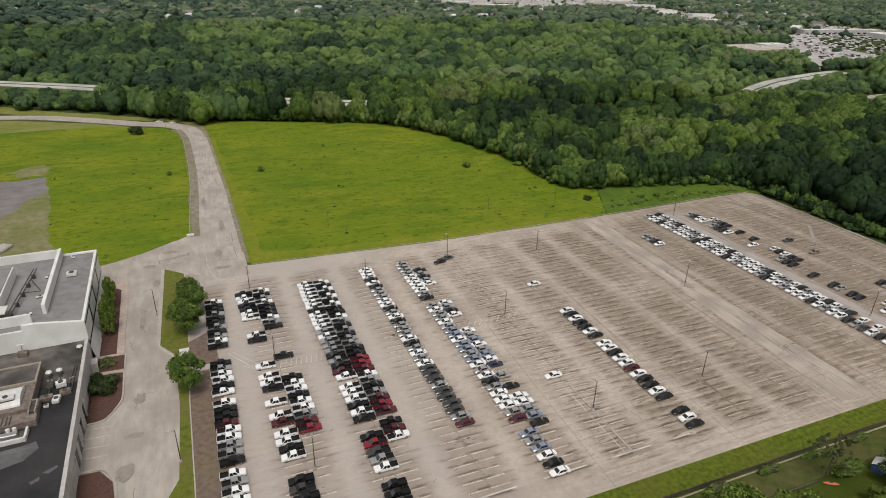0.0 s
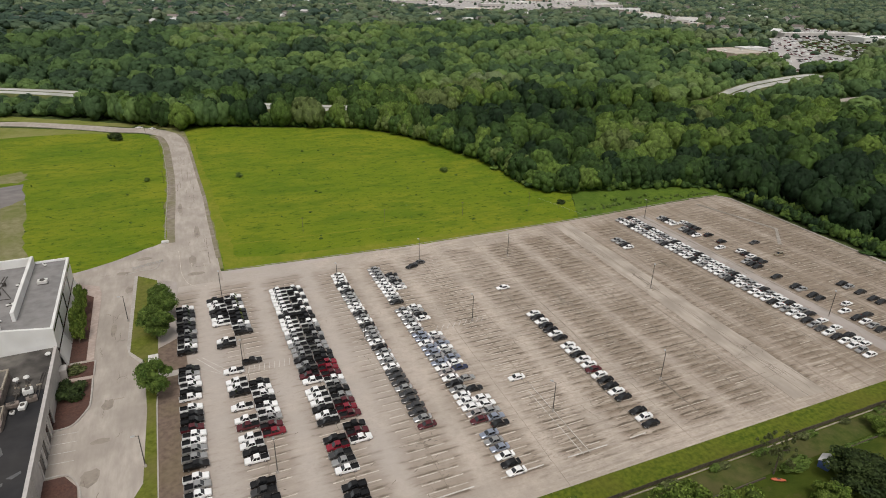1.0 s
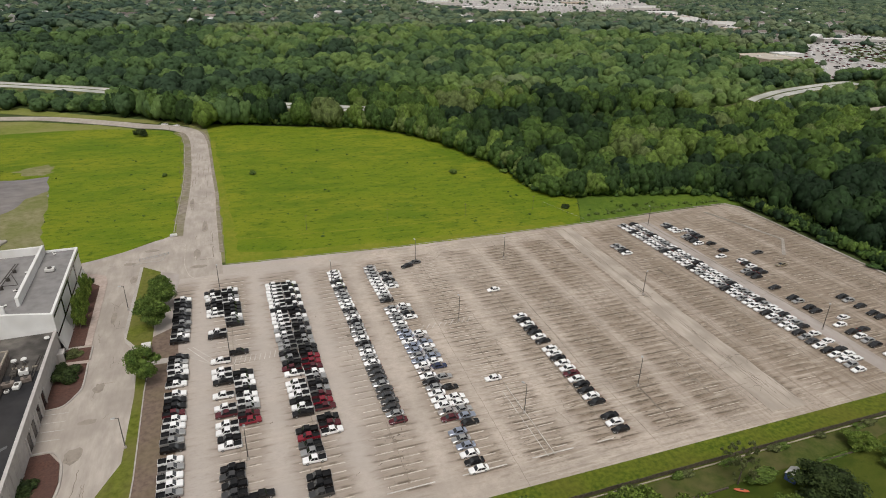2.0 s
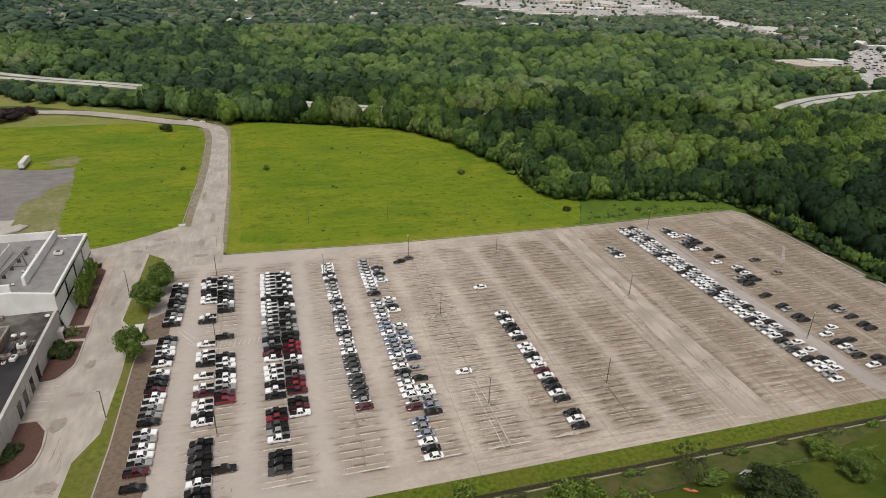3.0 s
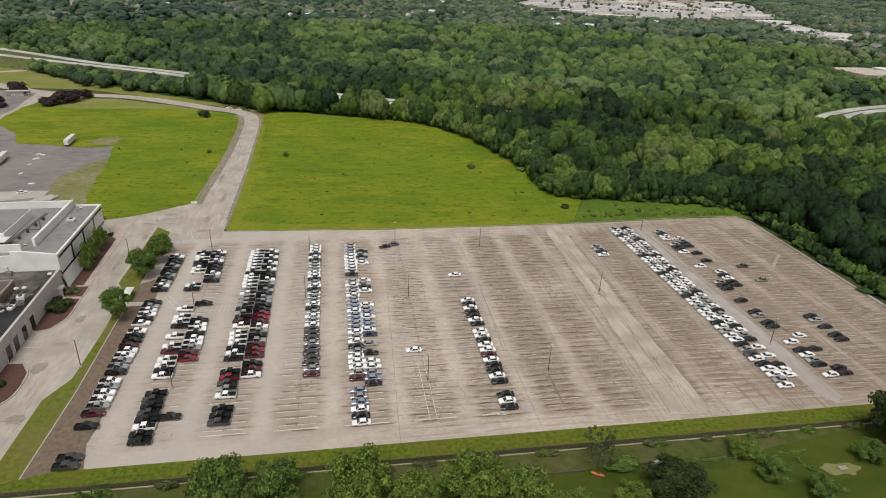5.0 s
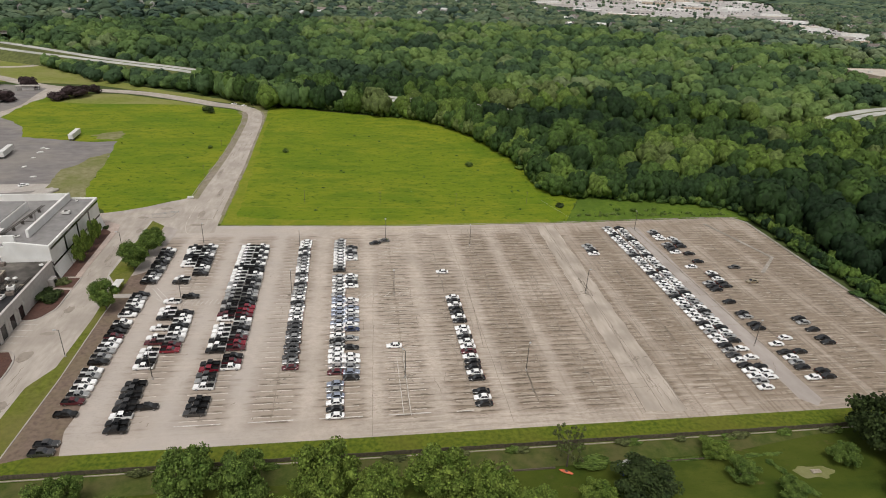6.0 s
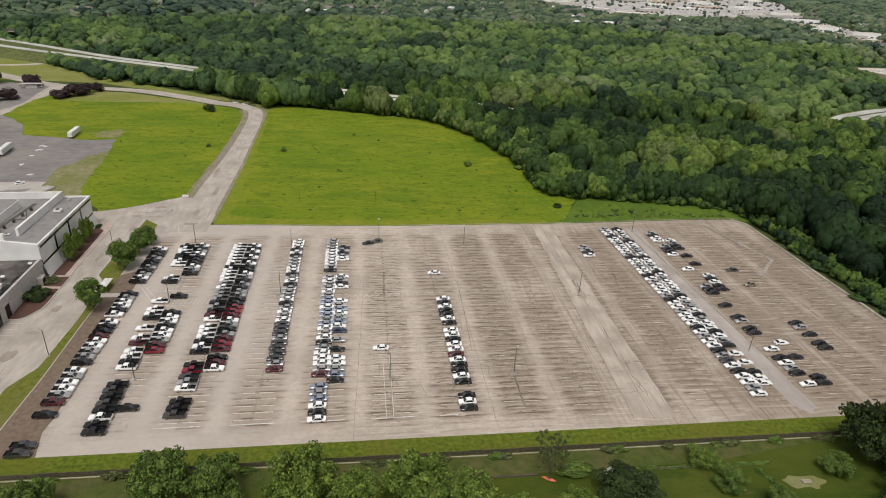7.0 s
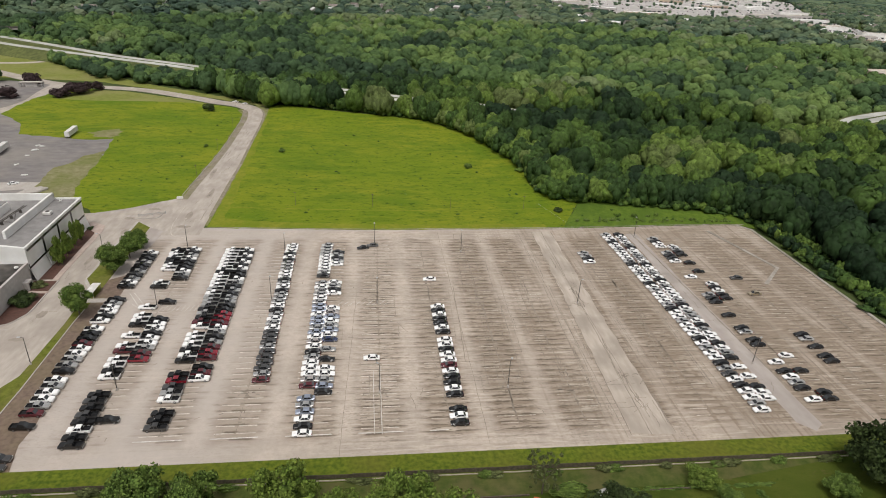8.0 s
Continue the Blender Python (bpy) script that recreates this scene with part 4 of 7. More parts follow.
def pickup_truck(key, m, group):
    word = CAR_PAINT[key][0]
    ob = empty("pickup_truck", m, f"{word} crew cab pickup truck parked in the lot", "pickup truck", group)
    paint = PAINTS[key]
    hull = loft([(2.96, 0.5, 0.88, 0.80, 0.74), (2.84, 0.40, 1.10, 0.95, 0.86), (2.3, 0.36, 1.17, 0.99, 0.90), (1.3, 0.40, 1.20, 1.0, 0.94), (-0.85, 0.40, 1.18, 1.0, 0.96), (-0.9, 0.40, 1.16, 1.0, 0.96)])
    cab = frustum(1.46, -0.88, 0.94, 1.14, 0.66, -0.74, 0.79, 1.90)
    add(ob, "body", join(hull, cab), paint)
    add(ob, "roof", slab(-0.68, 0.60, -0.765, 0.765, 1.87, 1.925), paint)
    add(ob, "bed", tub(-2.95, -0.89, 1.0, 0.42, 1.22, 0.07, 0.76), paint)
    add(ob, "bed_liner", lining(-2.865, -0.93, 0.92, 1.26, 0.79), LINER, "black bed liner")
    glass_set(ob, cab, [(0.10, 0.52), (0.55, 0.95)], WINDSHIELD)
    for x, y in ((1.85, 0.87), (1.85, -0.87), (-1.85, 0.87), (-1.85, -0.87)):
        put("wheel", TRUCK_WHEEL, ob, pose(x, y, 0.40))
    add(ob, "front_bumper", slab(2.88, 3.0, -0.86, 0.86, 0.46, 0.68), STEEL, "chrome front bumper")
    add(ob, "rear_bumper", slab(-3.06, -2.95, -0.9, 0.9, 0.48, 0.66), STEEL, "chrome rear bumper")
    for y in (0.7, -0.7):
        add(ob, "headlight", slab(2.82, 2.93, y - 0.18, y + 0.18, 0.80, 1.0), LAMP_GLASS)
    for child in ob.children:
        child.matrix_basis = MIDSIZE @ child.matrix_basis
    return ob


def sedan(key, m, group):
    word = CAR_PAINT[key][0]
    ob = empty("sedan_car", m, f"{word} sedan car parked in the lot", "car", group)
    paint = PAINTS[key]
    hull = loft([(2.42, 0.36, 0.60, 0.62, 0.52), (2.32, 0.24, 0.70, 0.80, 0.66), (1.9, 0.20, 0.80, 0.88, 0.70), (1.0, 0.22, 0.84, 0.89, 0.80), (-1.3, 0.22, 0.86, 0.89, 0.80), (-2.0, 0.22, 0.93, 0.87, 0.72), (-2.34, 0.28, 0.92, 0.84, 0.72), (-2.42, 0.36, 0.72, 0.70, 0.60)])
    cab = frustum(1.12, -1.84, 0.82, 0.82, 0.34, -1.12, 0.68, 1.38)
    roof = slab(-1.10, 0.32, -0.66, 0.66, 1.36, 1.41)
    add(ob, "body", join(hull, cab, roof), paint)
    glass_set(ob, cab, [(0.10, 0.50), (0.52, 0.92)], WINDSHIELD)
    for x, y in ((1.42, 0.80), (1.42, -0.80), (-1.42, 0.80), (-1.42, -0.80)):
        put("wheel", CAR_WHEEL, ob, pose(x, y, 0.33))
    for y in (0.62, -0.62):
        add(ob, "headlight", slab(2.24, 2.37, y - 0.16, y + 0.16, 0.54, 0.68), LAMP_GLASS)
        add(ob, "tail_light", slab(-2.43, -2.32, y - 0.18, y + 0.18, 0.66, 0.84), TAIL)
    return ob


MADE = {}
park_rnd = random.Random(21)


def park(build, key, x, y, heading, group, jitter=1.0):
    m = pose(x + park_rnd.uniform(-0.2, 0.2) * jitter, y + park_rnd.uniform(-0.08, 0.08) * jitter, 0.02, 0, 0, heading + park_rnd.uniform(-1.3, 1.3) * jitter)
    at = (build, key, group)
    if at in MADE:
        copy_thing(MADE[at], m)
    else:
        MADE[at] = build(key, m, group)


# rows: builder, x at the far end (y -28), x at the near end (y -130), heading, then runs of cars from a first y
TRUCK_ROWS = [
    (pickup_truck, -12.6, -12.6, 0, "truck row along the earth strip", [(-30.4, "wkkskkskswk"), (-66.1, "kswwkw"), (-84.0, "wkkmwwssk"), (-109.2, "wswwsm"), (-127.3, "k"), (-138.0, "gg")]),
    (pickup_truck, -3.1, 1.2, 180, "first double truck row", [(-28, "kwwkkww"), (-54.8, "wk"), (-71.5, "w"), (-76.7, "wwk"), (-88, "w"), (-93.4, "wm"), (-100.4, "wwkw"), (-115.9, "kgkgkwkk")]),
    (pickup_truck, 2.5, 6.8, 0, "first double truck row", [(-27.5, "wkswkkkwsk"), (-68.2, "k"), (-79.2, "kwwkwwsmr"), (-126, "k")]),
    (pickup_truck, 17.2, 18.9, 180, "second double truck row", [(-28, "wwwwwwwkwwwwsw"), (-65.1, "ssskskm"), (-83.7, "w"), (-88.3, "wwwkwk"), (-108.2, "krgsw"), (-124.2, "kkg")]),
    (pickup_truck, 22.8, 24.7, 0, "second double truck row", [(-28.3, "wkwkwkwkk"), (-52.8, "wsksksskkrrmw"), (-87.4, "sksmrm"), (-105, "kmw")]),
]
CAR_ROWS = [
    (sedan, 39.7, 41.0, 180, "silver and grey car row", [(-23.8, "wwwkwkssswwkswkssswkswsw"), (-87.5, "gggsggggsm")]),
    (sedan, 53.6, 54.0, 180, "light blue and white car row", [(-23.7, "sssswwwwwsk"), (-56.1, "swsswsbbwbbsbwpwkswwwpm"), (-120.0, "bsbwkw")]),
    (sedan, 58.2, 58.4, 0, "light blue and white car row", [(-30.3, "ksksw"), (-55.5, "wskw"), (-73.6, "wpbwsbwn"), (-97.6, "s"), (-102.5, "k"), (-106.9, "wwsbk")]),
    (sedan, 93.7, 93.7, 180, "short car row in the open lot", [(-73.5, "wkwkkwk"), (-93.8, "wwkwwmwkkwk"), (-126.3, "kwk")]),
    (sedan, 175.0, 176.6, 180, "long white car row", [(-14, "swwkwwswwwskwwswwkwswwwskwwswwwkwswwksgwkwwsw")]),
    (sedan, 180.8, 181.2, 0, "long white car row", [(-14, "kwswskwwsswkwwswkwswwwskwsswkswwkwsk"), (-111.8, "w"), (-116.4, "w"), (-121.2, "kww")]),
    (sedan, 158.4, 158.4, 180, "small car group", [(-32.6, "sskw")]),
    (sedan, 194.6, 194.0, 180, "far car row", [(-18.6, "skww"), (-32.7, "skkw"), (-54.4, "w"), (-68.3, "skk"), (-82.7, "k"), (-90.7, "ks"), (-98, "kk"), (-110, "w"), (-114.7, "kwsk"), (-127.7, "w")]),
    (sedan, 200.3, 199.3, 0, "far car row", [(-26.8, "wskk"), (-42.2, "k"), (-49.8, "k"), (-60.1, "wkw"), (-68.5, "kk"), (-106.8, "w"), (-114.6, "k"), (-124.8, "kk")]),
    (sedan, 213.0, 212.3, 180, "scattered far cars", [(-55.5, "g"), (-67.8, "t"), (-95.5, "ks"), (-102.6, "k"), (-107.6, "kk")]),
    (sedan, 71.2, 71.2, 180, "single cars", [(-102.4, "w")]),
    (sedan, 92.6, 92.6, 180, "single cars", [(-53.7, "w")]),
]
for build, xa, xb, heading, group, runs in TRUCK_ROWS + CAR_ROWS:
    for y, keys in runs:
        for i, key in enumerate(keys):
            yy = y - i * 2.66
            park(build, key, xa + (xb - xa) * (-28 - yy) / 102, yy, heading, group)
park(sedan, "k", 67.9, -26.2, 192, "single cars", 0)
park(sedan, "g", 71.7, -24.0, 186, "single cars", 0)
park(sedan, "w", -34.3, 245.5, 155, "cars on the road", 0)
park(sedan, "w", -26.0, 239.5, 140, "cars on the road", 0)


# ---- lamps and posts ----
def street_lamp(x, y, turn, height=9.0):
    ob = empty("street_lamp", pose(x, y, 0.02, 0, 0, turn), "tall dark steel lamp post with one head", "lamp post", "lamp posts of the lot")
    part("base", rod(bmesh.new(), (0, 0, -0.1), (0, 0, 0.75), 0.32, 0.28, 12), CONCRETE, ob, "round concrete base")
    part("pole", rod(bmesh.new(), (0, 0, 0.7), (0, 0, height), 0.13, 0.08, 10), DARK_STEEL, ob)
    arm = part("arm", rod(bmesh.new(), (0, 0, height - 0.15), (0.9, 0, height + 0.1), 0.05, 0.045, 8), DARK_STEEL, ob)
    bm = boxes((0.7, 1.6, -0.28, 0.28, height, height + 0.22), bevel=0.07)
    part("lamp_head", bm, STEEL, arm, "grey lamp head")
    return ob


lamp = street_lamp(-23.1, -100.8, 180)
for x, y, turn in ((-0.8, -24.4, 90), (1.5, -70.5, 90), (4.2, -113.5, 90), (37.8, -32, 90), (37.6, -67.5, 90), (72.6, -22, 90), (73.2, -69.5, 90), (73.4, -118, 120), (107.6, -29.4, 90), (109, -117.4, 60), (143.4, -72.2, 40), (187.2, -15.6, 90), (186.6, -110, 40), (-29.6, -31, 180)):
    copy_thing(lamp, pose(x, y, 0.02, 0, 0, turn))


def utility_post(x, y):
    ob = empty("utility_post", pose(x, y, 0.05), "thin brown wooden post in the meadow", "post", "posts in the meadow")
    part("post", rod(bmesh.new(), (0, 0, -0.2), (0, 0, 7.0), 0.09, 0.06, 8), BARK, ob)
    part("crossbar", boxes((-0.7, 0.7, -0.06, 0.06, 6.4, 6.52)), BARK, ob)
    return ob


post = utility_post(72, 20)
for x, y in ((108.8, 17), (144.7, 18), (36, 22), (-18.5, 62), (-18.8, 112), (-20.5, 165), (-30, 225)):
    copy_thing(post, pose(x, y, 0.05))

# ---- building beside the drive ----
B = empty("office_building", pose(-45.1, -52, 0, 0, 0, 2.0), "white office block with black window bands and grey wing", "building")
H = 13.0
part("upper_wall", boxes((-14, 0, 0, 49, 5.0, H - 0.9), (-60, -14, 0.4, 48.6, 4.0, H - 0.9), bevel=0.03), WHITE_WALL, B, "white panel upper storey")
part("lower_wall", boxes((-60, -0.8, 0.3, 48.5, 0, 5.0)), GREY_WALL, B, "grey recessed lower storey")
part("parapet", boxes((-0.6, 0.15, -0.15, 49.15, H - 0.9, H), (-60, -0.6, 48.4, 49.15, H - 0.9, H), (-60, -0.6, -0.15, 0.6, H - 0.9, H)), WHITE_WALL, B, "white roof parapet")
part("roof", boxes((-60, -0.6, 0.6, 48.4, H - 0.95, H - 0.55)), ROOF_GREY, B, "grey roof membrane")
for name, z0, z1 in (("window_band", H - 1.9, H - 1.05), ("window_band", 5.0, 5.7)):
    part(name, boxes((-0.1, 0.09, 0.3, 48.7, z0, z1)), DARK_BAND, B, "black window band")
for i in range(4):
    y = 0.25 + i * 12.25
    part("panel_joint", boxes((-0.1, 0.12, y, y + (0.35 if i == 0 else 1.1), 5.7, H - 1.9)), DARK_BAND, B)
for i in range(4):
    y = 0.8 + i * 12.25
    v = [(0.02, y, 4.9), (0.02, y + 11.4, 4.9), (1.3, y + 11.4, 0.2), (1.3, y, 0.2), (-0.4, y, 4.9), (-0.4, y + 11.4, 4.9), (0.9, y + 11.4, 0.2), (0.9, y, 0.2)]
    add(B, "sloping_panel", (v, [(0, 1, 2, 3), (7, 6, 5, 4), (0, 4, 5, 1), (1, 5, 6, 2), (2, 6, 7, 3), (3, 7, 4, 0)]), WHITE_WALL, "sloping white panel")
part("roof_screen", boxes((-10.5, -9.6, 9, 48.4, H - 0.6, H + 2.4)), WHITE_WALL, B, "white roof screen wall")
part("roof_screen", boxes((-60, -9.6, 47.5, 48.3, H - 0.6, H + 2.2)), WHITE_WALL, B, "white roof screen wall")
part("roof_screen", boxes((-60, -12.5, 4.6, 5.4, H - 0.6, H + 2.2)), WHITE_WALL, B, "white roof screen wall")
v = [(-12.5, 4.4, H - 0.55), (-0.6, 0.6, H - 0.2), (-0.6, 0.0, H), (-12.5, 0.0, H + 1.6), (-13.5, 0.0, H + 1.6), (-13.5, 5.4, H + 1.6), (-12.5, 5.0, H + 1.6)]
add(B, "sloped_parapet", ([(-14, -0.2, 7.0), (0.16, -0.2, 7.0), (0.16, -0.2, H + 0.02), (-11, -0.2, H + 1.7), (-14, -0.2, H + 1.7), (-14, 0.7, 7.0), (0.16, 0.7, 7.0), (0.16, 0.7, H + 0.02), (-11, 0.7, H + 1.7), (-14, 0.7, H + 1.7)],
    [(0, 1, 2, 3, 4), (9, 8, 7, 6, 5), (2, 7, 8, 3), (3, 8, 9, 4), (1, 6, 7, 2), (0, 4, 9, 5), (0, 5, 6, 1)]), WHITE_WALL, "sloped white end parapet")
part("end_wall", boxes((-60, -14, -0.2, 0.5, 6.9, H + 0.2)), WHITE_WALL, B, "white end wall")
part("wall_base_line", boxes((-60, 0.1, -0.28, -0.1, 6.7, 7.05)), DARK_BAND, B)
# the low wing
part("wing_wall", boxes((-58, 0.0, -95, -0.3, 0, 7.2)), GREY_WALL, B, "pale grey low wing wall")
part("wing_parapet", boxes((-0.7, 0.1, -95.2, -0.3, 7.2, 7.75), (-58, -0.7, -95.2, -94.5, 7.2, 7.75)), GREY_WALL, B)
part("wing_roof", boxes((-58, -0.7, -94.5, -20, 7.15, 7.35)), ROOF_DARK, B, "dark roof membrane")
part("wing_roof", boxes((-58, -0.7, -20, -0.35, 7.15, 7.38)), ROOF_STAINED, B, "stained patched roof")
for i, y in enumerate((-26.5, -32.3, -38.2, -43.0)):
    d = part("dock_door", boxes((-0.05, 0.06, y - 1.5, y + 1.5, 0.1, 4.4)), DARK_BAND, B, "tall dark doorway")
    part("pilaster", boxes((-0.05, 0.28, y - 2.3, y - 1.6, 0, 5.0), bevel=0.05), GREY_WALL, B)
    part("pilaster", boxes((-0.05, 0.28, y + 1.6, y + 2.3, 0, 5.0), bevel=0.05), GREY_WALL, B)
part("porch_door", boxes((-0.05, 0.08, -5.6, -3.4, 0.1, 3.0)), DARK_BAND, B, "dark entrance door")
for i in range(14):
    y = -52 - i * 3.1
    part("wall_rib", boxes((-0.02, 0.14, y, y + 0.25, 0, 7.2)), GREY_WALL, B)


# rooftop plant
def roof_unit(x, y, z, l, w, h, turn, label, mat):
    ob = empty("rooftop_unit", B.matrix_basis @ pose(x, y, z, 0, 0, turn), label, "rooftop unit", "rooftop units")
    casing = part("casing", boxes((-l / 2, l / 2, -w / 2, w / 2, 0.25, h), bevel=0.08), mat, ob)
    part("curb", boxes((-l / 2 + 0.1, l / 2 - 0.1, -w / 2 + 0.1, w / 2 - 0.1, -0.05, 0.27)), DARK_STEEL, ob)
    part("fan_guard", rod(bmesh.new(), (0, 0, h), (0, 0, h + 0.18), min(l, w) * 0.35, min(l, w) * 0.33, 14), DARK_STEEL, casing)
    return ob


R1, R2 = H - 0.55, 7.36
roof_unit(-5.6, 32, R1, 2.8, 2.2, 1.2, 0, "small off-white unit on the grey roof", UNIT_WHITE)
for x, y in ((-11.8, 33), (-12.5, 20), (-14.2, 10), (-6.6, 46.2)):
    roof_unit(x, y, R1, 2.2, 0.9, 0.5, 90 * (x > -8) + 20, "low white roof vent box on the grey roof", UNIT_WHITE)
roof_unit(-4.1, -20.8, R2, 2.2, 1.7, 1.5, 8, "pale weathered unit on the dark roof", UNIT_WHITE)
roof_unit(-6.5, -20.2, R2, 1.4, 2.2, 0.9, 0, "low dark steel unit on the dark roof", DARK_STEEL)
roof_unit(-6.6, -25.4, R2, 2.6, 1.5, 1.3, 6, "pale brown unit on the dark roof", RUST)
roof_unit(-2.9, -24.4, R2, 2.3, 1.4, 1.3, 12, "pale brown unit on the dark roof", RUST)
roof_unit(-4.5, -26.6, R2, 1.5, 2.4, 1.1, -6, "pale tapering unit on the dark roof", UNIT_WHITE)
roof_unit(-6.4, -28.2, R2, 1.0, 1.0, 0.8, 0, "small round fan unit on the dark roof", UNIT_WHITE)


def mushroom_vent(x, y, h):
    ob = empty("mushroom_vent", B.matrix_basis @ pose(x, y, R2), "white capped exhaust vent on a steel pipe", "roof vent", "mushroom vents")
    part("pipe", rod(bmesh.new(), (0, 0, -0.05), (0, 0, h), 0.22, 0.20, 10), STEEL, ob)
    bm = rod(bmesh.new(), (0, 0, h - 0.05), (0, 0, h + 0.25), 0.75, 0.62, 14)
    rod(bm, (0, 0, h + 0.25), (0, 0, h + 0.42), 0.62, 0.2, 14)
    part("cap", bm, UNIT_WHITE, ob, "white metal cap")
    part("curb", boxes((-0.5, 0.5, -0.5, 0.5, -0.05, 0.3), bevel=0.04), DARK_STEEL, ob)


mushroom_vent(-7.2, -15.6, 1.5)
mushroom_vent(-5.0, -15.4, 1.5)
mushroom_vent(-1.6, -4.4, 0.7)
pipes = empty("roof_pipes", B.matrix_basis @ pose(0, 0, R2), "bundle of steel pipes between roof units", "pipes")
for a, b in (((-7.2, -15.6, 0.5), (-6.6, -20, 0.6)), ((-5.0, -15.4, 0.5), (-4.2, -20, 0.6)), ((-6.4, -21.4, 0.6), (-6.5, -24.6, 0.6)), ((-4.1, -21.6, 0.5), (-3.4, -23.8, 0.5)), ((-2.0, -12.5, 0.2), (-2.8, -23.6, 0.2)), ((-1.5, -12.5, 0.2), (-1.9, -24, 0.2))):
    part("pipe", rod(bmesh.new(), a, b, 0.13, 0.13, 8), DARK_STEEL, pipes)
for x, y in ((-7.0, -17.5), (-4.7, -17.5), (-2.3, -18)):
    part("sleeper", boxes((x - 0.5, x + 0.7, y - 0.1, y + 0.1, -0.02, 0.45)), WOOD, pipes)

plant = empty("plant_deck", B.matrix_basis @ pose(0, 0, R2), "brown metal plant house on the low roof", "plant house")
part("body", boxes((-30, -8.9, -30.6, -12.2, -0.05, 2.5), bevel=0.05), RUST, plant, "brown metal walls")
part("flat_roof", boxes((-29.8, -9.1, -20.2, -12.4, 2.48, 2.66)), ROOF_STAINED, plant, "stained brown flat roof")
part("rim", boxes((-9.2, -8.8, -20.6, -12.1, 2.45, 3.0), (-30, -9.2, -12.5, -12.1, 2.45, 2.95), (-30, -9.2, -20.6, -20.2, 2.45, 2.95)), WOOD, plant, "pale roof rim")
n_arc, v, f = 10, [], []
for x in (-29.6, -10.9):
    for k in range(n_arc + 1):
        a = math.pi * k / n_arc
        v.append((x, -25.5 - 3.6 * math.cos(a), 2.45 + 1.5 * math.sin(a)))
m = n_arc + 1
f = [(k, k + 1, m + k + 1, m + k) for k in range(n_arc)] + [tuple(range(n_arc, -1, -1)), tuple(range(m, 2 * m))]
add(plant, "barrel_roof", (v, f), UNIT_WHITE, "weathered pale barrel roof")
part("skirt", boxes((-30, -7.5, -34.2, -30.5, -0.05, 1.5), (-9.0, -7.6, -30.6, -26.6, -0.05, 1.9), bevel=0.05), RUST, plant)
for k in range(9):
    part("rib", boxes((-12.6 - k * 0.75, -12.4 - k * 0.75, -33.9, -30.9, 1.48, 1.66)), DARK_STEEL, plant)
part("intake", boxes((-9.0, -8.0, -31.6, -27.4, 1.85, 2.1)), DARK_STEEL, plant, "dark intake slot")
part("intake_frame", boxes((-8.0, -7.75, -31.9, -27.1, 1.5, 2.3), (-9.25, -9.0, -31.9, -27.1, 1.5, 2.3), (-9.0, -8.0, -27.4, -27.1, 1.5, 2.3)), WOOD, plant)
roof_unit(-13.6, -27.3, R2 + 3.6, 3.4, 1.6, 0.9, 4, "small white unit on the barrel roof", UNIT_WHITE)
duct = empty("roof_duct", B.matrix_basis @ pose(0, 0, R2), "pale framed duct in front of the plant house", "duct")
part("tray", boxes((-30, -9.3, -38.6, -35.6, 0.0, 0.5)), ROOF_STAINED, duct)
part("frame_rail", boxes((-30, -8.9, -39.1, -38.6, 0.0, 1.1), (-9.3, -8.8, -38.6, -35.2, 0.0, 1.1), bevel=0.06), UNIT_WHITE, duct)
part("duct_run", boxes((-30, -10.6, -37.6, -36.2, 0.45, 1.3), bevel=0.12), STEEL, duct)
for x in (-11.2, -12.4):
    part("duct_stack", rod(bmesh.new(), (x, -36.0, 0.3), (x, -36.0, 1.9), 0.42, 0.42, 10), UNIT_WHITE, duct)
for ring in ([(-7.0, -39.8), (-6.2, -42.4), (-8.6, -45.4), (-12.4, -46.4), (-20, -46.0), (-20, -40.6), (-13.4, -40.6), (-9.6, -40.4)], [(-4.6, -50.6), (-3.4, -51.2), (-1.9, -50.0), (-2.1, -49.2)], [(-6.6, -52.4), (-4.9, -51.6), (-4.9, -52.6), (-6.2, -53.2)]):
    n = len(ring)
    add(B, "damp_patch", ([(x, y, 7.364) for x, y in ring] + [(x, y, 7.352) for x, y in ring], [tuple(range(n))] + [(k, n + k, n + (k + 1) % n, (k + 1) % n) for k in range(n)]), DAMP, "pale damp patch on the dark roof")
part("porch", boxes((-0.02, 1.7, -6.4, -3.2, 0, 3.1), bevel=0.05), GREY_WALL, B, "small entrance porch")
part("porch_opening", boxes((1.66, 1.76, -5.8, -3.8, 0.1, 2.5)), DARK_BAND, B)
frame_ob = empty("pipe_rack", B.matrix_basis @ pose(0, 0, R1), "dark steel pipe rack on the grey roof", "pipe rack")
for a, b, r in (((-15.5, 38, 1.4), (-18, 8, 1.4), 0.16), ((-16.3, 38, 1.4), (-18.8, 8, 1.4), 0.16), ((-15.8, 30, 1.5), (-12.5, 22, 1.3), 0.14), ((-16.6, 22, 1.3), (-12.6, 21.5, 1.3), 0.14), ((-18, 8, 1.2), (-30, 6.5, 1.2), 0.3)):
    part("pipe", rod(bmesh.new(), a, b, r, r, 8), DARK_STEEL, frame_ob)
for y in (10, 16, 22, 28, 34):
    x = -18.2 + (y - 8) * 0.083
    part("leg", boxes((x - 0.5, x + 0.6, y - 0.08, y + 0.08, 0, 1.3)), DARK_STEEL, frame_ob)
pent = empty("roof_penthouse", B.matrix_basis @ pose(0, 0, R1), "grey roofed penthouse with pale walls", "penthouse")
part("wall", boxes((-40, -21, 14, 37, 0, 3.4)), WHITE_WALL, pent)
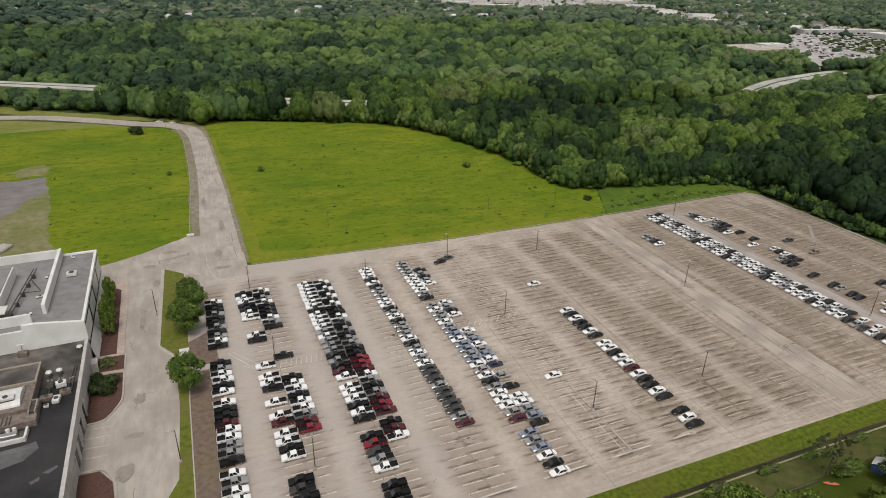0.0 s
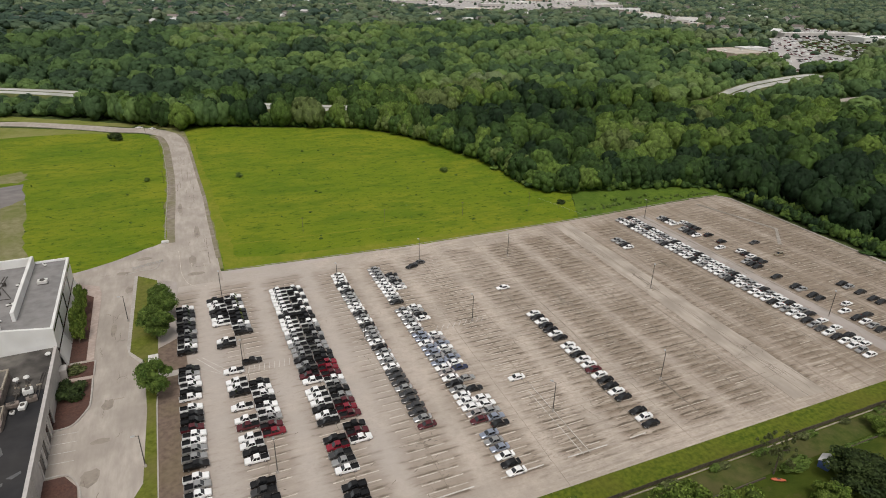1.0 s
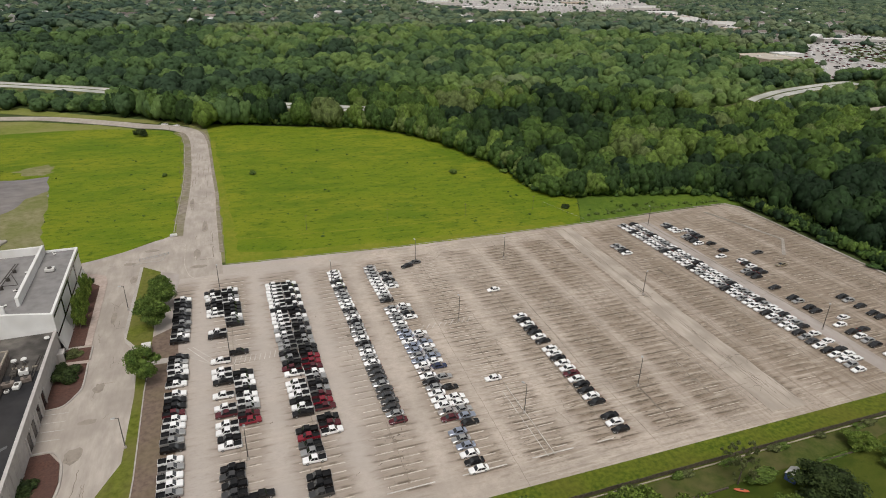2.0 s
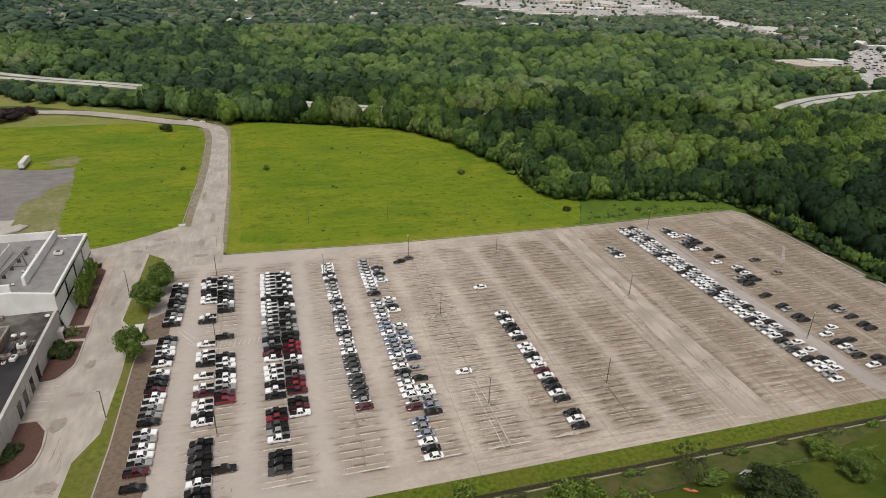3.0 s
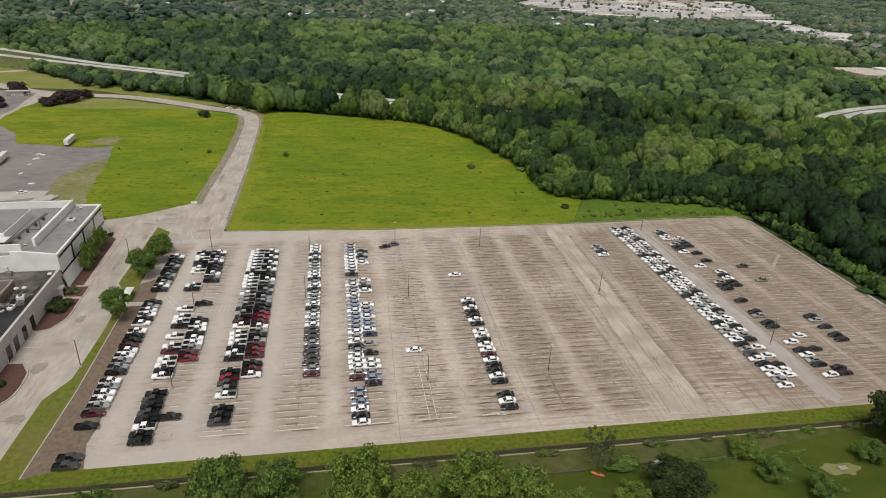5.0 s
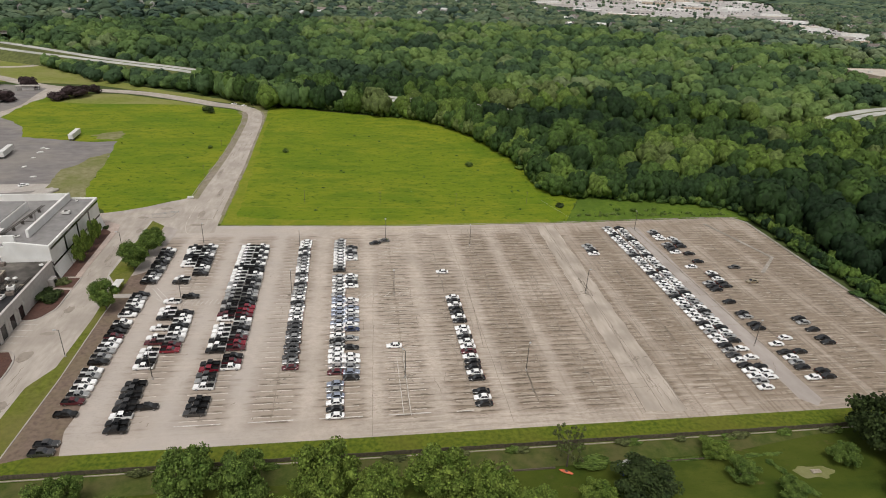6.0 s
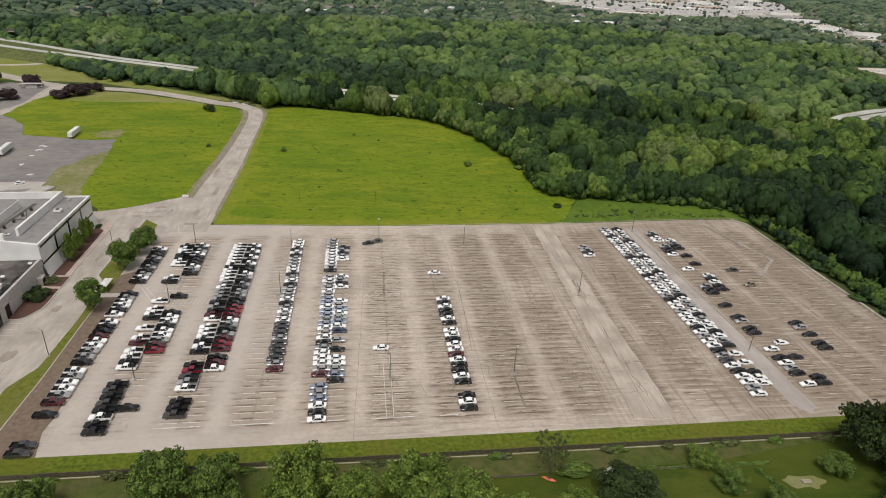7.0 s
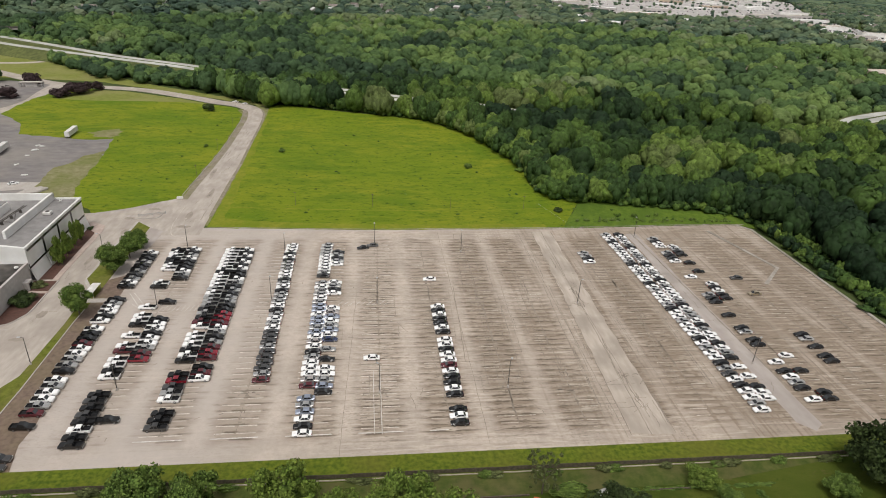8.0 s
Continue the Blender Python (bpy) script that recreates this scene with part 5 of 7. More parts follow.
part("roof", boxes((-39.6, -21.4, 14.4, 36.6, 3.38, 3.62)), ROOF_GREY, pent)
part("canopy", boxes((-40, -19, 9, 13.8, 1.8, 2.1)), UNIT_WHITE, pent)
vent = empty("roof_vent_stack", B.matrix_basis @ pose(-14.5, -2.6, R2), "thin steel vent stack with a double head", "vent stack")
part("stack", rod(bmesh.new(), (0, 0, 0), (0, 0, 3.2), 0.16, 0.14, 8), STEEL, vent)
part("cap", boxes((-0.9, 0.9, -0.25, 0.25, 3.1, 3.4), bevel=0.06), UNIT_WHITE, vent)
part("box", boxes((-1.2, 1.0, -0.9, 0.6, 0, 1.3), bevel=0.05), RUST, vent)

# planting beds along the facade
sheet("planting_bed", [(-45.8, -5), (-41.0, -10), (-39.6, -50), (-45, -50)], 0.18, MULCH, "red-brown mulch bed along the facade", "planting bed", 0.4)
sheet("sidewalk", [(-46.5, 2), (-40, -2), (-38.8, -8), (-37.7, -50.4), (-39.6, -50.4), (-41.0, -10), (-45.8, -5), (-47, -4)], 0.16, PINK_WALK, "pale pinkish concrete walk by the bed", "sidewalk", 0.4)
sheet("planting_bed", [(-45, -51.5), (-37.5, -51.5), (-37.2, -58.6), (-45, -58.3)], 0.18, MULCH, "small mulch bed at the entrance", "planting bed", 0.4)
sheet("planting_bed", [(-45, -60), (-37.2, -60.4), (-36.9, -71.8), (-38, -75.5), (-40.2, -79.3), (-44.8, -80)], 0.18, MULCH, "rounded red-brown mulch bed", "planting bed", 0.4)
sheet("planting_bed", [(-45, -97.6), (-39.5, -97.6), (-36.7, -101.8), (-35.8, -108), (-36.2, -113), (-39.2, -117), (-45, -117.5)], 0.18, MULCH, "rounded red-brown mulch bed", "planting bed", 0.4)
sheet("sidewalk", [(-45, -58.4), (-37.1, -58.8), (-37.1, -60.2), (-45, -59.8)], 0.2, PINK_WALK, "narrow pinkish concrete entrance walk", "sidewalk", 0.4)
for line in ([(-37.1, -60.2), (-36.7, -71.8), (-37.8, -75.7), (-40.2, -79.7), (-45, -80.3)], [(-45, -97.2), (-39.3, -97.2), (-36.4, -101.8), (-35.5, -108), (-35.9, -113.2), (-39, -117.4), (-45, -118)], [(-37.2, -51.2), (-37.0, -58.6)]):
    put("kerb", mesh_of("kerb", *ribbon(bend(line, 4), 0.4, 0.26, 0.35), CONCRETE), label="pale concrete kerb round a planting bed", category="kerb", kind="structure")
verts, faces = [], []
for i in range(4):
    stripe(verts, faces, -44.6, -82 - i * 3.4, -38.2, -82.5 - i * 3.4, 0.16, 0.02)
put("bay_lines", mesh_of("bay_lines", verts, faces, FRESH_PAINT), label="white lines of the loading bays", category="markings", kind="stuff")

# small shelter at the verge
K = empty("shelter", pose(-21.6, -61.3, 0.1), "small open shelter with a pale flat roof", "shelter")
part("roof", boxes((-1.3, 1.3, -3.3, 3.3, 2.4, 2.62), bevel=0.04), UNIT_WHITE, K, "pale flat roof")
for x, y in ((-1.1, -3), (1.1, -3), (-1.1, 3), (1.1, 3)):
    part("post", boxes((x - 0.06, x + 0.06, y - 0.06, y + 0.06, -0.1, 2.4)), STEEL, K)
part("back_panel", boxes((-1.14, -1.08, -2.9, 2.9, 0.3, 2.2)), WOOD, K)
part("bench", boxes((-1.0, -0.5, -2.4, 2.4, 0.42, 0.48)), WOOD, K)


# ---- trailers and clutter of the gravel yard ----
def trailer(x, y, turn):
    ob = empty("box_trailer", pose(x, y, 0.0, 0, 0, turn), "long white box trailer on the gravel", "trailer", "trailers in the yard")
    part("box", boxes((-8.0, 8.0, -1.3, 1.3, 1.15, 4.1), bevel=0.05), UNIT_WHITE, ob)
    part("chassis", boxes((-7.7, 7.7, -0.5, 0.5, 0.85, 1.15)), DARK_STEEL, ob)
    part("landing_leg", boxes((4.9, 5.1, -0.9, -0.7, 0, 1.1), (4.9, 5.1, 0.7, 0.9, 0, 1.1)), DARK_STEEL, ob)
    for wx in (-6.8, -5.5):
        for wy in (-1.05, 1.05):
            put("wheel", TRUCK_WHEEL, ob, pose(wx, wy, 0.5) @ Matrix.Diagonal((1.25, 1.25, 1.25, 1)))
    return ob


tr = trailer(-112, 140.5, 95)
copy_thing(tr, pose(-133, 102, 0, 0, 0, 98))
for i, (x, y, a, s) in enumerate(((-118, 107, 40, 1.2), (-120.5, 116, 70, 1.0), (-117.6, 115, 10, 0.9), (-117, 96.5, 30, 0.8), (-114.4, 80, 60, 0.9), (-102.6, 63, 20, 1.0))):
    bm = bmesh.new()
    bmesh.ops.create_icosphere(bm, subdivisions=2, radius=1, matrix=Matrix.Diagonal((1.6 * s, 0.8 * s, 0.4 * s, 1)))
    for v in bm.verts:
        v.co *= 1 + 0.35 * noise.noise(v.co * 1.7 + Vector((i * 7.0, 0, 0)))
    put("rubble_pile", finish(bm, "rubble_pile", UNIT_WHITE), m=pose(x, y, 0.25 * s, 0, 0, a), label="small pale rubble heap on the gravel", category="rubble", group="rubble heaps")
bm = bmesh.new()
bmesh.ops.create_icosphere(bm, subdivisions=3, radius=1, matrix=Matrix.Diagonal((6.5, 3.2, 1.3, 1)))
for v in bm.verts:
    v.co *= 1 + 0.3 * noise.noise(v.co * 0.5)
put("sand_pile", finish(bm, "sand_pile", CONCRETE, True), m=pose(-87.5, 38.5, 0.4, 0, 0, 50), label="pale heap of sand on the gravel", category="sand pile")
park(sedan, "w", -101, 49.2, 40, "cars on the yard", 0)
sign = empty("road_block", pose(-18.5, 30.5, 0.05), "white concrete block at the road junction", "concrete block")
part("block", boxes((-1.4, 1.4, -0.5, 0.5, 0, 1.0), bevel=0.1), UNIT_WHITE, sign)
gate = empty("gate", pose(-24.5, 9.5, 0.05, 0, 0, 20), "low steel gate and rails at the drive", "gate")
part("rail", boxes((-5.5, 5.5, -0.05, 0.05, 0.9, 1.05), (-5.5, 5.5, -0.05, 0.05, 0.4, 0.5)), STEEL, gate)
for x in (-5.4, 0, 5.4):
    part("post", rod(bmesh.new(), (x, 0, 0), (x, 0, 1.3), 0.09, 0.09, 8), STEEL, gate)


def canopy_building(x, y, l, w, h, turn):
    ob = empty("canopy_building", pose(x, y, 0, 0, 0, turn), "flat pale roofed open shed at the side road", "shed")
    part("roof", boxes((-l / 2, l / 2, -w / 2, w / 2, h, h + 0.5), bevel=0.05), CONCRETE, ob)
    for sx in (-1, 0, 1):
        for sy in (-1, 1):
            part("column", boxes((sx * (l / 2 - 0.6) - 0.2, sx * (l / 2 - 0.6) + 0.2, sy * (w / 2 - 0.6) - 0.2, sy * (w / 2 - 0.6) + 0.2, 0, h)), STEEL, ob)
    part("booth", boxes((-l / 4, l / 4, -1.5, 1.5, 0, h - 0.5)), GREY_WALL, ob)


canopy_building(-204, 289, 17, 5, 3.4, 8)
bridge = empty("overpass", pose(-395, 612, 0, 0, 0, 15), "dark concrete overpass over the expressway", "bridge")
part("deck", boxes((-40, 40, -6, 6, 6.5, 8.2)), CONCRETE, bridge)
part("railing", boxes((-40, 40, -6.2, -5.8, 8.2, 9.3), (-40, 40, 5.8, 6.2, 8.2, 9.3)), DARK_STEEL, bridge)
for x in (-30, -8, 12, 32):
    part("pier", boxes((x - 1, x + 1, -5, 5, -0.3, 6.5)), CONCRETE, bridge)

# ---- trees ----
def ico(sub):
    bm = bmesh.new()
    bmesh.ops.create_icosphere(bm, subdivisions=sub, radius=1)
    v = np.array([p.co[:] for p in bm.verts])
    f = np.array([[p.index for p in q.verts] for q in bm.faces])
    bm.free()
    return v, f


ICO = {1: ico(1)}


def crown(rng, lumps, sub, leaves, leaf, squash=0.8, rough=0.16, hang=0.55, shell=1.0, bough=(0.26, 0.46), reach=(0.5, 0.72), core=0.62, loose=(0.96, 1.12), tilt=0.6):
    """Triangles of a crown: lumpy boughs round a centre with loose leaf clumps on them; about 1 wide each way, standing on z 0."""
    vs, fs, n = [], [], 0
    centres = []
    for i in range(lumps):
        if i == 0:
            c, r = np.array([0, 0, 0.9]), core
        else:
            a = 2.4 * i + rng.uniform(-0.5, 0.5)
            up = rng.uniform(-hang, 0.95)
            out = math.sqrt(max(0.05, 1 - up * up)) * rng.uniform(*reach)
            c, r = np.array([out * math.cos(a), out * math.sin(a), 0.9 + up * 0.62 * squash]), rng.uniform(*bough)
        v, f = ICO[sub]
        w = v * r * shell * (1 + rng.uniform(-rough, rough, (len(v), 1))) * np.array([1, 1, 0.85]) + c
        vs.append(w), fs.append(f + n)
        n += len(v)
        centres.append((c, r))
    if leaves:
        which = rng.integers(0, len(centres), leaves)
        d = rng.normal(size=(leaves, 3))
        d[:, 2] = np.abs(d[:, 2]) * 0.9 - 0.25
        d /= np.linalg.norm(d, axis=1)[:, None]
        at = np.array([centres[k][0] for k in which]) + d * np.array([centres[k][1] for k in which])[:, None] * rng.uniform(*loose, (leaves, 1))
        out = d + rng.normal(size=(leaves, 3)) * tilt  # each clump faces outwards, more or less
        u = np.cross(out, rng.normal(size=(leaves, 3)))
        u /= np.linalg.norm(u, axis=1)[:, None] + 1e-9
        s = np.cross(u, out)
        s /= np.linalg.norm(s, axis=1)[:, None] + 1e-9
        k = leaf * rng.uniform(0.6, 1.4, (leaves, 1))
        quad = np.stack([at + u * k, at + s * k, at - u * k * 0.9, at - s * k], 1).reshape(-1, 3)
        i = np.arange(leaves) * 4 + n
        vs.append(quad)
        fs.append(np.concatenate([np.stack([i, i + 1, i + 2], 1), np.stack([i, i + 2, i + 3], 1)]))
    return np.concatenate(vs), np.concatenate(fs)


def tri_mesh(name, v, f, mats, smooth=True, slots=None):
    me = bpy.data.meshes.new(name)
    me.vertices.add(len(v))
    me.vertices.foreach_set("co", np.ascontiguousarray(v, dtype=np.float32).ravel())
    me.loops.add(len(f) * 3)
    me.loops.foreach_set("vertex_index", np.ascontiguousarray(f, dtype=np.int32).ravel())
    me.polygons.add(len(f))
    me.polygons.foreach_set("loop_start", np.arange(len(f), dtype=np.int32) * 3)
    me.polygons.foreach_set("use_smooth", np.full(len(f), smooth))
    if slots is not None:
        me.polygons.foreach_set("material_index", np.ascontiguousarray(slots, dtype=np.int32))
    for m in mats:
        me.materials.append(m)
    me.update(calc_edges=True)
    me.validate()
    return me


def wood_mesh(name, xs, ys, rs, hs, protos, rng, mat, tints):
    """One mesh of many crowns, each with its own tint."""
    vs, fs, n, shade, way = [], [], 0, [], []
    for x, y, r, h, tint in zip(xs, ys, rs, hs, tints):
        v, f, q = protos[rng.integers(0, len(protos))]
        a = rng.uniform(0, 6.28)
        c, s = math.cos(a) * r, math.sin(a) * r
        w = np.stack([v[:, 0] * c - v[:, 1] * s + x, v[:, 0] * s + v[:, 1] * c + y, v[:, 2] * h / 1.6 + float(rise(x, y)) - 0.5], 1)
        vs.append(w), fs.append(f + n)
        way.append(np.stack([(q[:, 0] * c - q[:, 1] * s) / r, (q[:, 0] * s + q[:, 1] * c) / r, q[:, 2] * r * 1.6 / h], 1))
        shade.append(np.full(len(v), tint, np.float32))
        n += len(v)
    me = tri_mesh(name, np.concatenate(vs), np.concatenate(fs), [mat])
    way = np.concatenate(way)
    me.normals_split_custom_set_from_vertices(way / np.linalg.norm(way, axis=1)[:, None])
    me.attributes.new("tint", "FLOAT", "POINT").data.foreach_set("value", np.concatenate(shade))
    return me


def dome(rng, boughs, leaves, leaf, core=0.70, spread=0.60, bough=(0.26, 0.42), tilt=0.42, low=0.1):
    """Triangles of a broadleaf crown seen from afar: a dark heart, boughs that swell out of a dome, and leaf clumps that cover them."""
    v, f = ICO[1]
    vs, fs = [v * np.array([core, core, core * 0.95]) * (1 + rng.uniform(-0.12, 0.12, (len(v), 1))) + np.array([0, 0, 0.72])], [f]
    heart = np.array([0, 0, 0.72])
    k = np.arange(boughs)
    up = 1 - (k + 0.5) / boughs * (1 + low) + rng.uniform(-0.1, 0.1, boughs)
    up = np.clip(up, -0.6, 1)
    a = 2.39996 * k + rng.uniform(-0.5, 0.5, boughs)
    flat = np.sqrt(np.maximum(0, 1 - up * up))
    way = np.stack([flat * np.cos(a), flat * np.sin(a), up], 1)
    mid = heart + way * np.array([spread, spread, spread * 0.85]) * rng.uniform(0.8, 1.15, (boughs, 1))
    size = rng.uniform(*bough, boughs)
    for c, r in zip(mid, size):
        fs.append(f + len(v) * len(vs))
        vs.append(v * r * 1.06 * np.array([1, 1, 0.9]) * (1 + rng.uniform(-0.10, 0.10, (len(v), 1))) + c)
    which = rng.integers(0, boughs, leaves)
    d = rng.normal(size=(leaves, 3)) + way[which] * 1.1
    d /= np.linalg.norm(d, axis=1)[:, None]
    at = mid[which] + d * size[which][:, None] * rng.uniform(0.90, 1.08, (leaves, 1)) * np.array([1, 1, 0.9])
    # a third of the leaves fill the hollows between the boughs
    fill = leaves // 3
    d[:fill, 2] += 0.5
    d[:fill] /= np.linalg.norm(d[:fill], axis=1)[:, None]
    at[:fill] = heart + d[:fill] * core * rng.uniform(0.92, 1.06, (fill, 1))
    # leaf clumps lie on the rounded bough that they cover, and take the light as it does
    soft = d * 0.75 + (at - heart) * 0.55
    soft /= np.linalg.norm(soft, axis=1)[:, None]
    out = soft + rng.normal(size=(leaves, 3)) * tilt * 0.28
    u = np.cross(out, rng.normal(size=(leaves, 3)))
    u /= np.linalg.norm(u, axis=1)[:, None] + 1e-9
    s = np.cross(u, out)
    s /= np.linalg.norm(s, axis=1)[:, None] + 1e-9
    q = leaf * rng.uniform(0.6, 1.4, (leaves, 1))
    # each clump is a low mound of three faces
    base = [at + u * q * 1.2, at + (s * 0.95 - u * 0.6) * q, at - (s * 0.95 + u * 0.6) * q]
    turned = np.einsum("ij,ij->i", np.cross(base[1] - base[0], base[2] - base[0]), soft) < 0
    mound = np.stack([at + soft * q * 0.5] + base, 1)
    mound[turned] = mound[turned][:, [0, 1, 3, 2]]
    lean = mound - at[:, None]
    lean = soft[:, None] * 0.9 + lean / q[:, None] * 0.35
    face = np.array([(0, 1, 2), (0, 2, 3), (0, 3, 1)])[None] + np.arange(leaves)[:, None, None] * 4 + len(v) * len(vs)
    vs.append(mound.reshape(-1, 3))
    fs.append(face.reshape(-1, 3))
    return np.concatenate(vs), np.concatenate(fs), np.concatenate([np.tile(v, (len(vs) - 1, 1)), lean.reshape(-1, 3)])


rng = np.random.default_rng(7)
NEAR = [dome(rng, int(rng.integers(10, 18)), 430, 0.112, low=0.3, core=0.76, spread=0.64, bough=(0.26, 0.46)) for _ in range(16)]
MID = [dome(rng, int(rng.integers(8, 13)), 150, 0.16, core=0.78, spread=0.62, bough=(0.28, 0.46), low=0.3, tilt=0.3) for _ in range(16)]
BRUSH = [dome(rng, 5, 70, 0.21, bough=(0.3, 0.5), core=0.6) for _ in range(8)]
FAR = [dome(rng, 4, 10, 0.42, tilt=0.25, core=0.80, bough=(0.4, 0.6), spread=0.5) for _ in range(12)]
HORIZON = [dome(rng, 3, 4, 0.5, core=0.9, bough=(0.4, 0.6), spread=0.5) for _ in range(6)]

# openings in the woods
MALL = [[(604, 1770), (611, 1465), (653, 1203), (790, 1167), (1035, 1268), (1092, 1112), (2000, 2600), (1500, 3000), (900, 2402)], [(1146, 1272), (1198, 1214), (1065, 875), (915, 690), (895, 699), (972, 928)],
        [(868, 520), (1146, 671), (1158, 558), (788, 303), (702, 303), (647, 289), (723, 389)], [(642, 442), (644, 368), (712, 368), (756, 408), (752, 440), (714, 444)]]
NORTH_VERGE = [(-160, 318), (-200, 368), (-243, 412), (-262, 448), (-310, 473), (-430, 552), (-520, 480), (-420, 380), (-280, 330)]
CLEAR = [FIELD_EAST, [(-330, -150), (-330, 190), (-215, 330), (-75, 268), (-18, 240), (5, 150), (3, -150)], [(-60, -142), (-60, -3), (248, -4), (259, -4), (261, -142)], [(-500, -700), (-500, -142), (330, -142), (330, -700)]] + [[(-420, 390), (-330, 386), (-250, 398), (-228, 420), (-240, 436), (-262, 452), (-300, 474), (-312, 464), (-280, 440), (-266, 424), (-300, 412), (-420, 418)]] + [NORTH_VERGE, [(172, 40), (205, 34), (235, 24), (262, 6), (252, -6), (158, -4.8)]] + [[(160, -6), (160, 24), (205, 20), (233, 12), (247, 0), (247, -6)]] + MALL


def scatter(count, lo, hi, seed):
    """Points of the woods at a distance between lo and hi from the lot's near side."""
    g = np.random.default_rng(seed)
    a = g.uniform(radians(-48), radians(66), count)
    d = np.sqrt(g.uniform(lo * lo, hi * hi, count))
    x, y = 40 + d * np.sin(a), -240 + d * np.cos(a)
    keep = np.ones(count, bool)
    for poly in CLEAR:
        keep &= ~inside(x, y, poly)
    keep &= near_line(x, y, HIGHWAY) > np.where((x > 60) & (x < 440), 18.5, 19.0)
    keep &= near_line(x, y, ROAD_LINE) > np.where(x < -45, 24, 13)
    keep &= near_line(x, y, FAR_ROAD) > 14
    keep &= near_line(x, y, BRANCH) > 10
    return x[keep], y[keep], g


def thin(x, y, gap):
    """Leaves points about a gap apart."""
    seen, keep = {}, []
    for i, (a, b) in enumerate(zip(x, y)):
        cell = (int(a // gap), int(b // gap))
        ok = True
        for dx in (-1, 0, 1):
            for dy in (-1, 0, 1):
                for j in seen.get((cell[0] + dx, cell[1] + dy), ()):
                    if (x[j] - a) ** 2 + (y[j] - b) ** 2 < gap * gap:
                        ok = False
        if ok:
            seen.setdefault(cell, []).append(i)
            keep.append(i)
    return x[keep], y[keep]


def stand_tint(x, y, g, cut, stray):
    """Tints that follow stands of one kind, with strays among them."""
    broad = np.array([noise.noise(Vector((a * 0.006, b * 0.010, 3.0))) * 0.55 + noise.noise(Vector((a * 0.02, b * 0.028, 8.0))) * 0.5 for a, b in zip(x, y)])
    return np.clip(cut - 0.03 + broad * 1.32 + g.normal(size=len(x)) * stray, 0.0, 1.0)


# middle and far woods take the leaf colours that have haze mixed in
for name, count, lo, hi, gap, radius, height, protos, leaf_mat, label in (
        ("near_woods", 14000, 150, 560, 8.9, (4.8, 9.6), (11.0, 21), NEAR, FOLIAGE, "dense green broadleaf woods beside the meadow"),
        ("middle_woods", 30000, 560, 1050, 13.4, (6.0, 13.0), (9.5, 22), MID, HAZY_MID_FOLIAGE, "dense green broadleaf woods beyond the expressway"),
        ("far_woods", 60000, 1050, 3200, 21.0, (8.0, 15), (9, 18), FAR, HAZY_FAR_FOLIAGE, "far green woods and suburbs")):
    x, y, g = scatter(count, lo, hi, int(lo))
    x, y = thin(x, y, gap)
    k = len(x)
    size = g.uniform(0, 1, k) ** 1.3
    r = radius[0] + (radius[1] - radius[0]) * size * g.uniform(0.8, 1.08, k)
    h = height[0] + (height[1] - height[0]) * (size * 0.7 + 0.3 * g.uniform(0, 1, k))
    south = np.interp(x, [q[0] for q in HIGHWAY], [q[1] for q in HIGHWAY]) - y
    # young trees on the bank of the expressway, tall ones where the road dives into the woods
    front = (south > 0) & (south < 70) & (x > -75) & (x < 190)
    h[front] = np.clip(g.normal(19.0, 2.0, k), 15, 23)[front]
    low = (near_line(x, y, HIGHWAY) < 60) & ((x < -75) | ((x > 465) & (x < 625)))
    for mall in MALL:
        low |= near_line(x, y, mall + mall[:1]) < 60
    h[low] = np.minimum(h[low], np.where((x > 465) & (y < 236), 14.0, 11.0)[low])
    r[low] = np.minimum(r[low], 7.0)
    r[front] = np.maximum(r[front], g.uniform(5.8, 8.6, k)[front])
    hide = (south > 0) & (south < 70) & (x > 632)
    h[hide] = g.uniform(19, 24, k)[hide]
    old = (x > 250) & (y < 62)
    # the base tint climbs towards the east, painting the paler haze there into the leaves
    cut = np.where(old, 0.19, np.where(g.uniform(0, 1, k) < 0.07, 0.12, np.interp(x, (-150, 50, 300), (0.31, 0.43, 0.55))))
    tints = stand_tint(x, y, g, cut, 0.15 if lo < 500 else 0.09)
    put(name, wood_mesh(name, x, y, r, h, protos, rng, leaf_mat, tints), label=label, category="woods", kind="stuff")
x, y, g = scatter(9000, 3200, 5600, 77)
x, y = thin(x, y, 58)
k = len(x)
put("horizon_woods", wood_mesh("horizon_woods", x, y, g.uniform(32, 46, k), g.uniform(11, 16, k), HORIZON, rng, HAZY_FAR_FOLIAGE, g.uniform(0, 0.7, k)), label="far wooded plain towards the horizon", category="woods", kind="stuff")
g = np.random.default_rng(17)
px, py = [], []
for mall, count in ((MALL[0], 200), (MALL[1], 30), (MALL[2], 18)):
    q = np.array(mall)
    x, y = g.uniform(q[:, 0].min(), q[:, 0].max(), count * 2), g.uniform(q[:, 1].min(), q[:, 1].max(), count * 2)
    ok = inside(x, y, mall)
    px += list(x[ok])
    py += list(y[ok])
k = len(px)
put("store_trees", wood_mesh("store_trees", px, py, g.uniform(4, 7, k), g.uniform(6, 10, k), FAR, rng, HAZY_FAR_FOLIAGE, g.uniform(0, 0.6, k)), label="scattered green trees among the far stores", category="trees", kind="stuff")
# brush along the edge of the woods
EDGE = bend([(-14, 246), (36, 222), (104, 192), (138, 140), (150, 70), (153, 30), (190, 20), (222, 13), (243, 1), (245, -42), (244, -72), (245, -135)], 4)
g = np.random.default_rng(3)
i = g.integers(0, len(EDGE) - 1, 330)
t = g.uniform(0, 1, 330)

